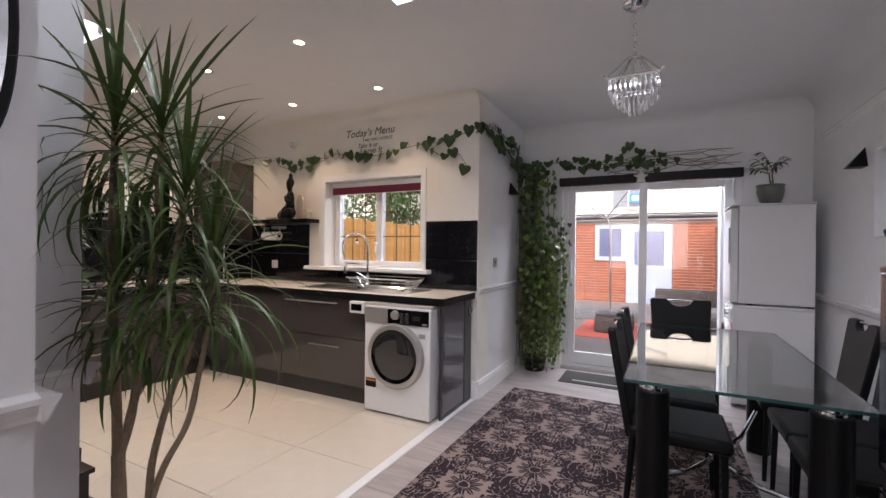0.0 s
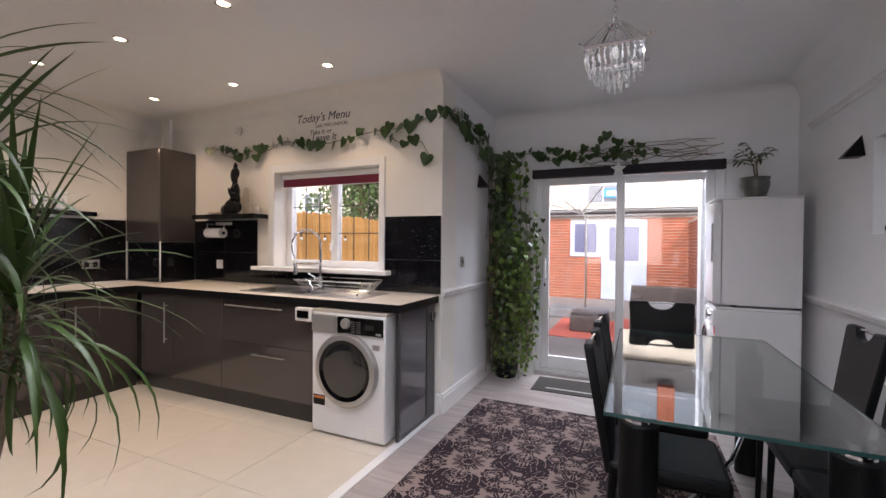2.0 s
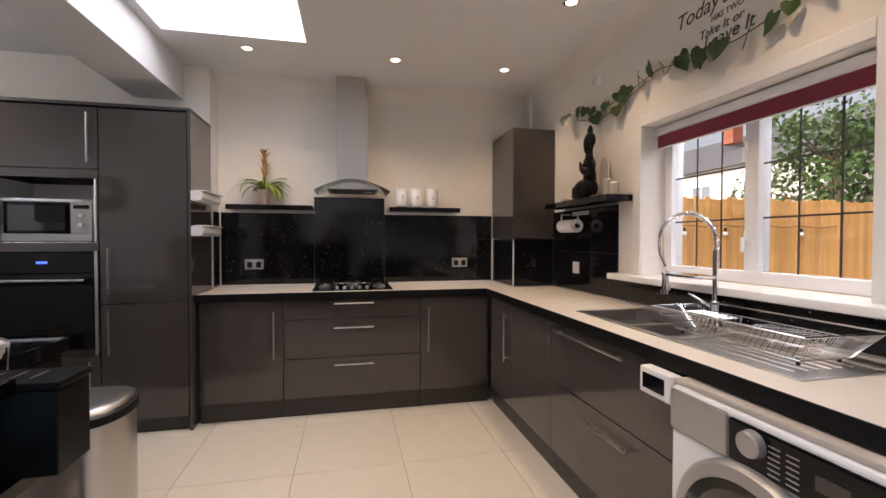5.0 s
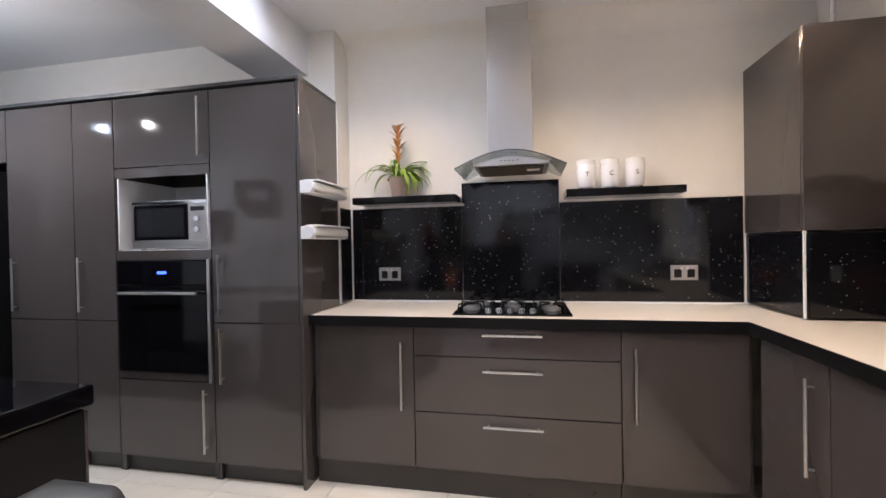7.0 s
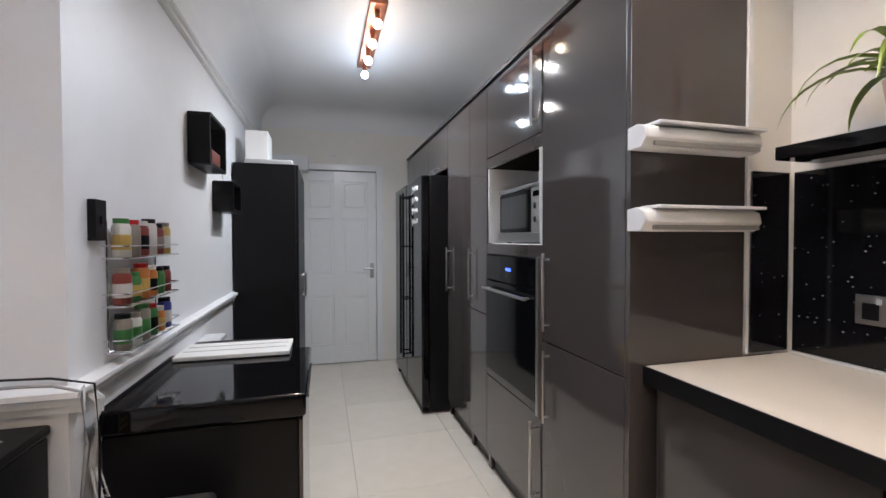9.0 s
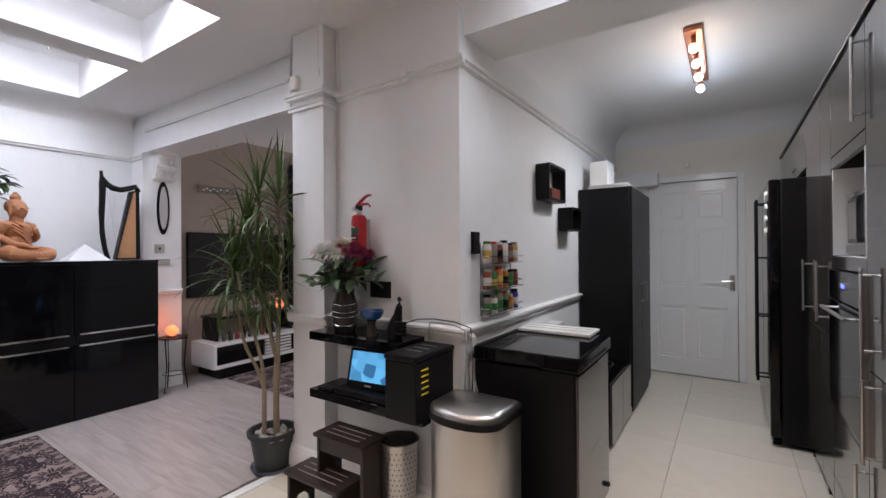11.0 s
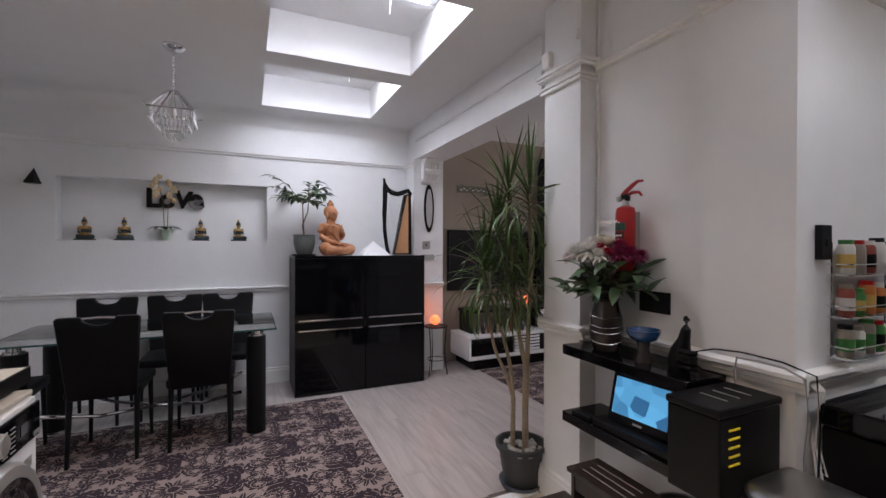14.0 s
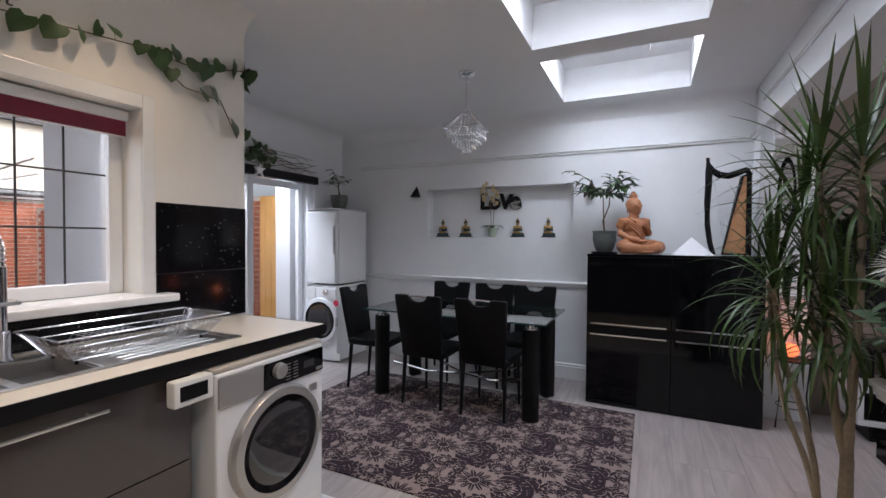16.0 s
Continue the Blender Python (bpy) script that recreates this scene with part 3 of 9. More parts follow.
rail("baseboard", SKIRT, [("y", XE, -1, 3.335, YP), ("y", XP, 1, YN, YP), ("y", -1.65, -1, YG, 2.15), ("x", 2.15, 1, -1.685, -1.35), ("x", 2.12, 1, -1.35, -0.775), ("x", 2.22, 1, -0.797, -0.475), ("y", -0.497, 1, 2.04, 2.22), ("y", -0.775, -1, 2.12, 2.22), ("x", 2.04, 1, -0.475, -0.248), ("y", -0.27, 1, 1.75, 2.04), ("y", 1.9, -1, 1.75, 2.09), ("x", YP, -1, XP, 0.0), ("x", YN, -1, -0.47, XP)], 0, "white moulded skirting board")
# pillar capitals and the corbel under the beam
bm = box(-0.793, -0.479, 2.122, 2.238, 2.165, 2.185, 0.004)
box(-0.80, -0.472, 2.122, 2.245, 2.186, 2.20, 0.004, bm=bm)
box(-0.80, -0.467, 2.122, 2.25, 2.235, 2.25, 0.004, bm=bm)
box(-0.81, -0.457, 2.122, 2.26, 2.251, 2.272, 0.006, bm=bm)
solid("pillar_capital", bm, TRIM, "white moulded pillar capital", kind="structure")
bm = outline([(1.9, 2.28), (1.74, 2.28), (1.74, 2.255), (1.765, 2.25), (1.765, 2.235), (1.795, 2.215), (1.80, 2.17), (1.785, 2.14), (1.79, 2.115), (1.82, 2.10), (1.845, 2.07), (1.85, 2.045), (1.87, 2.02), (1.9, 2.01)], "y", 1.84, 2.01, 0.003)
for z_, x_, r_ in ((2.145, 1.806, 0.026), (2.045, 1.868, 0.018)):
    tube([(x_, 1.828, z_), (x_, 2.022, z_)], r_, 14, bm)
for k in range(5):
    y_ = 1.858 + 0.0335 * k
    tube([(1.768, y_, 2.235), (1.79, y_, 2.20), (1.793, y_, 2.17)], 0.009, 7, bm)
    tube([(1.815, y_, 2.11), (1.838, y_, 2.08), (1.848, y_, 2.055)], 0.008, 7, bm)
solid("corbel", bm, TRIM, "white scrolled plaster corbel under the beam", kind="structure")
solid("beam_lip", box(-0.27, 1.88, 2.07, 2.085, 2.46, 2.485, 0.004), TRIM, "white thin moulding on the beam", kind="structure")

# floors
solid("floor", box(XK - 0.2, 2.4, -2.7, 6.6, -0.12, -0.012), GROUT, "tile grout and plank underlay", kind="structure", smooth=False)
floor_tiles = solid("floor_tiled", box(X0, -0.50, YG, YN, -0.0119, -0.006), GROUT, "cream tiled kitchen floor", kind="structure", smooth=False)
floor_wood = solid("floor_wood", box(-0.45, XE, -2.5, YP, -0.0119, -0.004), SEAM, "pale laminate wood floor", kind="structure", smooth=False)
solid("threshold", box(-0.50, -0.44, 2.25, 5.0, -0.006, 0.006, 0.003), TRIM, "white threshold strip between tiles and wood", kind="structure")


# ---- kitchen ----
def handle(parent, p0, p1, out, label="brushed steel bar handle"):
    """A bar handle with two feet; out is the way it stands off."""
    a, b, o = Vector(p0), Vector(p1), Vector(out)
    bm = tube([a + o * 0.028, b + o * 0.028], 0.006)
    for f in (0.08, 0.92):
        p = a.lerp(b, f)
        tube([p + o * 0.001, p + o * 0.028], 0.0045, 6, bm)
    return part("handle", bm, STEEL, parent, label)


def unit_w(name, y0, y1, fronts, label, x=-3.2, z0=0.14, z1=0.872, back=-3.76, category="kitchen cabinet", kick=True, group="kitchen base cabinets"):
    """A cabinet facing +x. fronts: (part name, y0, y1, z0, z1, handle or None)."""
    c = thing(name, ((back + x) / 2, (y0 + y1) / 2, 0), label, category, group)
    part("body", box(back, x - 0.02, y0 + 0.001, y1 - 0.001, z0, z1), GREYEDGE, c)
    if kick:
        part("plinth", box(back, x - 0.035, y0 + 0.001, y1 - 0.001, 0.0, z0 - 0.001), KICK, c, "dark plinth board")
    for n, a, b, c0, c1, h in fronts:
        d = part(n, box(x - 0.019, x, a + 0.0015, b - 0.0015, c0 + 0.0015, c1 - 0.0015, 0.0012, seg=1), GREY, c)
        if h:
            handle(d, (x, h[0], h[1]), (x, h[2], h[3]), (1, 0, 0))
    return c


def unit_n(name, x0, x1, fronts, label, y=4.43):
    c = thing(name, ((x0 + x1) / 2, (y + 5.0) / 2, 0), label, "kitchen cabinet", "kitchen base cabinets")
    part("body", box(x0 + 0.001, x1 - 0.001, y + 0.02, 4.99, 0.14, 0.872), GREYEDGE, c)
    part("plinth", box(x0 + 0.001, x1 - 0.001, y + 0.035, 4.99, 0.0, 0.139), KICK, c, "dark plinth board")
    for n, a, b, c0, c1, h in fronts:
        d = part(n, box(a + 0.0015, b - 0.0015, y, y + 0.019, c0 + 0.0015, c1 - 0.0015, 0.0012, seg=1), GREY, c)
        if h:
            handle(d, (h[0], y, h[1]), (h[2], y, h[3]), (0, -1, 0))
    return c


unit_w("base_cabinet", 2.30, 2.862, [("door", 2.33, 2.862, 0.14, 0.865, (2.80, 0.44, 2.80, 0.79))], "gloss grey base cabinet with one door beside the tall unit")
unit_w("drawer_cabinet", 2.864, 3.87, [("drawer_front", 2.864, 3.87, 0.72, 0.865, (3.22, 0.835, 3.51, 0.835)), ("drawer_front", 2.864, 3.87, 0.432, 0.718, (3.22, 0.655, 3.51, 0.655)), ("drawer_front", 2.864, 3.87, 0.14, 0.43, (3.22, 0.38, 3.51, 0.38))], "wide gloss grey drawer cabinet under the hob")
unit_w("corner_cabinet", 3.872, 4.428, [("door", 3.872, 4.41, 0.14, 0.865, (3.93, 0.44, 3.93, 0.79))], "gloss grey corner base cabinet with one door")
unit_n("base_cabinet", -3.198, -2.72, [("door", -3.15, -2.72, 0.14, 0.865, (-2.80, 0.44, -2.80, 0.79))], "gloss grey base cabinet with one door")
unit_n("base_cabinet", -2.718, -2.12, [("door", -2.718, -2.12, 0.14, 0.865, None)], "gloss grey sink cabinet with one door")
unit_n("drawer_cabinet", -2.118, -1.16, [("drawer_front", -2.118, -1.16, 0.53, 0.865, (-2.05, 0.82, -1.45, 0.82)), ("drawer_front", -2.118, -1.16, 0.14, 0.528, (-1.76, 0.455, -1.42, 0.455))], "wide gloss grey drawer cabinet beside the washing machine")

# worktop, one L-shaped sheet with a sink opening
wt = thing("worktop", (-3.3, 4.6, 0.9), "pale beige speckled worktop with a black edge", "worktop")
bm = slab([XK + 0.002, -3.185, -2.03, -0.85, -0.445], [2.29, 4.402, 4.53, 4.94, 5.018], lambda x, y: x < -3.185 or (y > 4.402 and not (-2.03 < x < -0.85 and 4.53 < y < 4.94)), 0.893, 0.92)
part("top", bm, WORKTOP, wt, smooth=False)
bm = box(-3.185, -3.178, 2.29, 4.398, 0.868, 0.9215, 0.001)
box(-3.178, -0.44, 4.395, 4.402, 0.868, 0.9215, 0.001, bm=bm)
box(-0.445, -0.438, 4.402, 4.99, 0.868, 0.9215, 0.001, bm=bm)
box(-3.7, -3.185, 2.283, 2.29, 0.868, 0.9215, bm=bm)
part("edge_strip", bm, BLACK, wt, "black edge strip", smooth=False)
part("backing", box(-3.74, -3.19, 2.30, 4.39, 0.873, 0.892), BLACK, wt, smooth=False)
part("upstand_bead", box(XK + 0.012, XK + 0.022, 2.30, 4.60, 0.921, 0.929), TRIM, wt, "white sealant bead")

# black sparkle panels
PT = 0.012
sp = thing("splashback", (XK, 3.4, 0.93), "black sparkly splashback panels on the cream wall", "splashback")
for a, b, c, d in ((2.30, 3.038, 0.93, 1.53), (3.04, 3.638, 0.93, 1.673), (3.64, 4.64, 0.93, 1.53)):
    part("panel", box(XK + 0.001, XK + PT, a, b, c, d, 0.001, seg=1), SPARKLE, sp)
part("panel", box(XK + 0.02, -3.59, YS + 0.001, YS + PT, 0.93, 1.53, 0.001, seg=1), SPARKLE, sp)
part("panel", box(-3.78, -3.25, 4.655, 4.668, 0.93, 1.31, 0.001, seg=1), SPARKLE, sp)
part("panel", box(-3.262, -3.25, 4.67, 5.005, 0.93, 1.31, 0.001, seg=1), SPARKLE, sp)
for x in (-3.785, -3.256):
    part("corner_bead", box(x, x + 0.01, 4.648, 4.656, 0.925, 1.32), TRIM, sp, "white corner bead", smooth=False)
sp2 = thing("splashback", (-2.8, YN, 0.93), "black sparkly splashback panels beside the window", "splashback")
part("panel", box(-3.248, -2.37, YN - PT, YN - 0.001, 0.93, 1.22, 0.001, seg=1), SPARKLE, sp2)
part("panel", box(-3.248, -2.37, YN - PT, YN - 0.001, 1.222, 1.535, 0.001, seg=1), SPARKLE, sp2)
part("panel", box(-2.37, -0.94, YN - PT, YN - 0.001, 0.93, 1.055, 0.001, seg=1), SPARKLE, sp2)
part("panel", box(-0.938, -0.435, YN - PT, YN - 0.001, 0.93, 1.19, 0.001, seg=1), SPARKLE, sp2)
part("panel", box(-0.938, -0.435, YN - PT, YN - 0.001, 1.192, 1.54, 0.001, seg=1), SPARKLE, sp2)


def tall(name, y0, y1, fronts, label, back=-3.575, x=-3.135, top=2.165, z0=0.10):
    c = thing(name, ((back + x) / 2, (y0 + y1) / 2, 0), label, "tall kitchen cabinet", "tall kitchen cabinets")
    bm = box(back, x - 0.02, y0 + 0.001, y0 + 0.018, 0, top)
    box(back, x - 0.02, y1 - 0.018, y1 - 0.001, 0, top, bm=bm)
    box(back, back + 0.015, y0 + 0.018, y1 - 0.018, 0, top, bm=bm)
    box(back + 0.015, x - 0.02, y0 + 0.018, y1 - 0.018, top - 0.02, top, bm=bm)
    part("body", bm, GREY, c, smooth=False)
    part("plinth", box(back + 0.02, x - 0.04, y0 + 0.018, y1 - 0.018, 0, z0 - 0.001), KICK, c, "dark plinth board")
    for n, a, b, c0, c1, h in fronts:
        d = part(n, box(x - 0.019, x, a + 0.0015, b - 0.0015, c0 + 0.0015, c1 - 0.0015, 0.0012, seg=1), GREY, c)
        if h:
            handle(d, (x, h[0], h[1]), (x, h[2], h[3]), (1, 0, 0))
    return c


c = tall("tall_cabinet", 1.742, 2.285, [("door", 1.742, 2.262, 0.88, 2.16, (1.80, 0.93, 1.80, 1.25)), ("door", 1.742, 2.262, 0.10, 0.878, (1.80, 0.55, 1.80, 0.85))], "tall gloss grey end cabinet with rolled towel holders on its side")
part("end_panel", box(-3.575, -3.132, 2.266, 2.286, 0, 2.17, 0.001, seg=1), GREY, c)
part("edge_bead", box(-3.60, -3.577, 2.281, 2.292, 0.93, 2.17), TRIM, c, "white edge bead")
oven_unit = tall("oven_cabinet", 1.108, 1.740, [("door", 1.108, 1.740, 1.76, 2.16, (1.69, 1.80, 1.69, 2.12)), ("door", 1.108, 1.740, 0.10, 0.545, (1.69, 0.16, 1.69, 0.51)), ("filler", 1.108, 1.740, 1.70, 1.758, None), ("filler", 1.108, 1.740, 1.225, 1.285, None), ("filler", 1.108, 1.740, 0.547, 0.59, None)], "tall gloss grey cabinet holding an oven and a microwave niche")
part("shelf", box(-3.56, -3.155, 1.13, 1.718, 1.27, 1.286), TRIM, oven_unit, "white niche shelf")
part("niche_lining", box(-3.558, -3.55, 1.128, 1.72, 1.287, 1.70), TRIM, oven_unit, "white niche back")
for y in (1.1265, 1.714):
    part("niche_side", box(-3.549, -3.136, y, y + 0.0075, 1.287, 1.70), TRIM, oven_unit, "white niche side")
tall("tall_cabinet", 0.815, 1.106, [("door", 0.815, 1.106, 0.88, 2.16, (0.865, 0.93, 0.865, 1.25)), ("door", 0.815, 1.106, 0.10, 0.878, None)], "narrow tall gloss grey cabinet")
tall("tall_cabinet", 0.315, 0.813, [("door", 0.315, 0.813, 0.88, 2.16, (0.37, 0.93, 0.37, 1.25)), ("door", 0.315, 0.813, 0.10, 0.878, None)], "tall gloss grey cabinet beside the black fridge")
tall("bridge_cabinet", -0.90, 0.313, [("door", -0.90, -0.295, 1.84, 2.16, (-0.7, 1.87, -0.5, 1.87)), ("door", -0.293, 0.313, 1.84, 2.16, (-0.1, 1.87, 0.1, 1.87))], "gloss grey cabinet over and behind the black fridge")
tall("tall_cabinet", -1.264, -0.902, [("door", -1.264, -0.902, 0.10, 2.16, None)], "tall gloss grey cabinet at the far end")
solid("cabinet_cornice", box(-3.575, -3.125, -1.264, 2.287, 2.17, 2.19, 0.002), GREYEDGE, "thin grey cornice strip on the tall cabinets", kind="structure")

# oven
ov = thing("oven", (-3.3, 1.42, 0.60), "black built-in electric oven with a steel bar handle", "oven")
part("body", box(-3.54, -3.14, 1.13, 1.716, 0.594, 1.222), BLACK, ov)
part("door", box(-3.139, -3.118, 1.135, 1.713, 0.598, 1.085, 0.003), BLACKGLOSS, ov, "black glass door")
part("control_panel", box(-3.139, -3.12, 1.135, 1.713, 1.09, 1.222, 0.002), BLACKGLOSS, ov, "black glass control panel")
bm = tube([(-3.085, 1.17, 1.045), (-3.085, 1.68, 1.045)], 0.008)
for y in (1.2, 1.65):
    tube([(-3.118, y, 1.045), (-3.085, y, 1.045)], 0.006, 6, bm)
part("handle", bm, STEEL, ov, "steel bar handle")
part("clock_display", box(-3.1199, -3.1185, 1.40, 1.46, 1.15, 1.165), mat("blue_display", (0, 0, 0.1), 0.3, emit=(0.05, 0.1, 1.0), power=1.5), ov, "small blue lit clock display")
part("trim_strip", box(-3.14, -3.117, 1.72, 1.738, 0.55, 1.23), STEEL, ov, "steel side strip")

mw = thing("microwave", (-3.3, 1.42, 1.287), "silver and black microwave in the cabinet niche", "microwave")
part("body", box(-3.54, -3.195, 1.175, 1.685, 1.292, 1.568, 0.006), STEEL, mw)
part("door", box(-3.194, -3.178, 1.19, 1.555, 1.342, 1.545, 0.004), BLACKGLOSS, mw, "black glass door")
part("door_window", box(-3.1775, -3.1765, 1.215, 1.53, 1.362, 1.525), DARKGLASS, mw, "darker window in the door")
part("top_strip", box(-3.194, -3.174, 1.18, 1.68, 1.547, 1.568, 0.003), CHROME, mw, "chrome strip")
part("control_panel", box(-3.194, -3.178, 1.558, 1.68, 1.342, 1.545, 0.002), SILVER, mw, "silver control panel")
part("display", box(-3.1775, -3.1765, 1.575, 1.665, 1.505, 1.53), BLACKGLOSS, mw, "small dark display")
part("lower_strip", box(-3.194, -3.173, 1.18, 1.68, 1.294, 1.339, 0.003), STEEL, mw)
for z in (1.40, 1.46):
    part("knob", turn(lathe([(0.0, 0), (0.016, 0), (0.015, 0.014), (0, 0.014)], seg=14), Matrix.Translation((-3.178, 1.62, z)) @ pose(0, 0, 0, 0, 90, 0)), CHROME, mw, "chrome knob")
for y in (1.2, 1.65):
    part("foot", box(-3.24, -3.22, y - 0.01, y + 0.01, 1.287, 1.293), BLACK, mw)

# black American fridge
fr = thing("fridge_freezer", (-3.2, -0.29, 0), "large black gloss two-door fridge freezer standing in its niche", "fridge")
part("body", box(-3.54, -3.005, -0.885, 0.29, 0.03, 1.785, 0.006), BLACK, fr)
for a, b in ((-0.885, -0.31), (-0.30, 0.29)):
    part("door", box(-3.004, -2.941, a, b, 0.06, 1.785, 0.012), BLACKGLOSS, fr, "black gloss fridge door")
for y in (-0.37, -0.24):
    bm = tube([(-2.90, y, 0.30), (-2.90, y, 1.70)], 0.010)
    for z in (0.33, 0.8, 1.25, 1.67):
        tube([(-2.941, y, z), (-2.90, y, z)], 0.007, 6, bm)
    part("handle", bm, BLACK, fr, "tall black bar handle")
for k in range(4):
    part("foot", box(-3.5 + 0.5 * (k % 2), -3.46 + 0.5 * (k % 2), -0.85 + 1.05 * (k // 2), -0.81 + 1.05 * (k // 2), 0, 0.03), BLACK, fr)
rng = random.Random(4)
bm = None
for row in range(4):
    for k in range(5):
        y, z = -0.04 + 0.045 * k + 0.01 * rng.random(), 1.70 - 0.085 * row + 0.01 * rng.random()
        loop = [(-2.9395, y + 0.018 * math.cos(q * 0.9 + k), z + (0.030 if k == 0 else 0.018) * math.sin(q * 1.3 + row)) for q in range(7)]
        bm = tube(loop, 0.0025, 4, bm)
part("decal", bm, WHITEPL, fr, "white curly lettering decal too small to read", kind="stuff")

# boiler cabinet
bc = thing("boiler_cabinet", (-3.5, 4.83, 1.32), "grey gloss wall cabinet enclosing the boiler in the corner", "wall cabinet")
part("body", box(-3.78, -3.268, 4.67, 5.018, 1.322, 2.228), GREYEDGE, bc)
part("door", box(-3.78, -3.27, 4.65, 4.669, 1.32, 2.228, 0.0015, seg=1), GREY, bc)
part("side_panel", box(-3.267, -3.249, 4.65, 5.018, 1.32, 2.228, 0.0015, seg=1), GREY, bc)
bm = tube([(-3.47, 4.90, 2.228), (-3.47, 4.90, 2.58)], 0.011)
solid("copper_pipe", bm, TRIM, "white painted pipe rising from the boiler cabinet to the ceiling", "pipe")

# cooker hood
hd = thing("cooker_hood", (-3.6, 3.35, 1.68), "stainless steel chimney cooker hood with a curved glass canopy", "cooker hood")
part("chimney", box(-3.779, -3.53, 3.235, 3.485, 1.757, 2.53, 0.003), STEEL, hd, "brushed steel chimney")
part("chimney_cap", box(-3.779, -3.54, 3.232, 3.470, 2.531, 2.639), STEEL, hd, "recessed steel upper duct")
arc = [(3.165 + 0.40 * k / 14, 1.716 + 0.037 * math.sin(math.pi * k / 14)) for k in range(15)]
part("body", outline([(3.165, 1.706)] + arc + [(3.565, 1.706)], "x", -3.76, -3.395, 0.002), STEEL, hd, "steel hood body")
part("filter", box(-3.72, -3.43, 3.19, 3.54, 1.699, 1.7055), mat("bronze_grease_filter", (0.10, 0.085, 0.065), 0.4, 0.5, vary=0.15), hd, "brown-grey grease filter")
part("lamp_cover", box(-3.56, -3.50, 3.45, 3.52, 1.6955, 1.6985), WHITEPL, hd, "pale hood lamp cover")
for k in range(5):
    part("button", box(-3.3945, -3.391, 3.31 + 0.022 * k, 3.318 + 0.022 * k, 1.728, 1.733), BLACK, hd, "small push button")
pts = [(3.07 + 0.58 * k / 16, 1.685 + 0.088 * math.sin(math.pi * k / 16)) for k in range(17)]
gl_pts = pts + [(y, z + 0.006) for y, z in reversed(pts)]
g = part("glass_canopy", outline(gl_pts, "x", -3.775, -3.335), glass_mat("hood_glass", (0.82, 0.86, 0.86), thin=0.92), hd, "curved clear glass canopy")
part("glass_edge", tube([(-3.333, y, z + 0.003) for y, z in pts], 0.0035, 6), GREYEDGE, hd, "dark glass edge")

CAN = ((3.785, "T"), (3.915, "C"), (4.05, "S"))
# gas hob
hb = thing("gas_hob", (-3.45, 3.355, 0.92), "black gas hob with steel knobs and cast iron supports", "hob")
part("plate", box(-3.70, -3.25, 3.06, 3.66, 0.9205, 0.930, 0.003), BLACKGLOSS, hb)
for k in range(5):
    part("knob", lathe([(0, 0), (0.019, 0), (0.017, 0.022), (0.012, 0.026), (0, 0.026)], (-3.30, 3.24 + 0.057 * k, 0.930), 16), CHROME, hb, "chrome knob")
for x, y in ((-3.60, 3.18), (-3.40, 3.14), (-3.60, 3.54), (-3.40, 3.57), (-3.5, 3.36)):
    b = part("burner", lathe([(0, 0), (0.045, 0), (0.045, 0.012), (0.03, 0.014), (0.03, 0.022), (0, 0.022)], (x, y, 0.930), 18), STEEL, hb, "round steel gas burner")
    bm = None
    for a in range(4):
        c_, s_ = math.cos(a * math.pi / 2 + 0.785), math.sin(a * math.pi / 2 + 0.785)
        bm = tube([(x + 0.09 * c_, y + 0.09 * s_, 0.932), (x + 0.085 * c_, y + 0.085 * s_, 0.965), (x + 0.02 * c_, y + 0.02 * s_, 0.967)], 0.005, 6, bm)
    part("pan_support", bm, BLACK, b, "black iron pan support")

def text_mesh(body, size, depth, align="CENTER", shear=0.0, font_space=1.0):
    """Lettering in the built-in font as a plain mesh, lying in the xy plane."""
    cu = bpy.data.curves.new("lettering", "FONT")
    cu.body, cu.size, cu.align_x, cu.extrude, cu.shear, cu.space_character = body, size, align, depth, shear, font_space
    o = new("lettering", cu)
    bpy.context.view_layer.update()
    me = o.to_mesh()
    bm = bmesh.new()
    bm.from_mesh(me)
    o.to_mesh_clear()
    bpy.data.objects.remove(o)
    bpy.data.curves.remove(cu)
    return bm


# shelves on the west wall and things on them
for a, b in ((2.385, 3.035), (3.665, 4.285)):
    s_ = solid("floating_shelf", box(XK + 0.001, -3.57, a, b, 1.545, 1.585, 0.002), BLACKGLOSS, "black gloss floating shelf above the splashback", "shelf", "floating shelves", at=(-3.68, (a + b) / 2, 1.545))
    solid("shelf_bead", box(XK + 0.013, XK + 0.03, a - 0.02, b + 0.02, 1.531, 1.544), TRIM, "white bead along the splashback top", kind="structure")
for y, ch in CAN:
    cn = thing("canister", (-3.67, y, 1.585), "white lidded storage canister with a dark letter on a black shelf", "canister", "canisters")
    part("body", lathe([(0, 0), (0.044, 0), (0.05, 0.02), (0.054, 0.12), (0.050, 0.132), (0, 0.132)], (-3.67, y, 1.600), 20), WHITE, cn)
    part("lid", lathe([(0, 0), (0.052, 0), (0.052, 0.022), (0.03, 0.03), (0, 0.03)], (-3.67, y, 1.7322), 20), WHITEPL, cn)
    part("base_ring", lathe([(0, 0), (0.044, 0), (0.044, 0.015), (0, 0.015)], (-3.67, y, 1.5852), 20), CHROME, cn, "chrome base ring")
    part("letter", turn(text_mesh(ch, 0.035, 0.0008), Matrix.Translation((-3.6165, y, 1.660)) @ pose(0, 0, 0, 90, 0, 90)), BLACK, cn, "small dark letter")


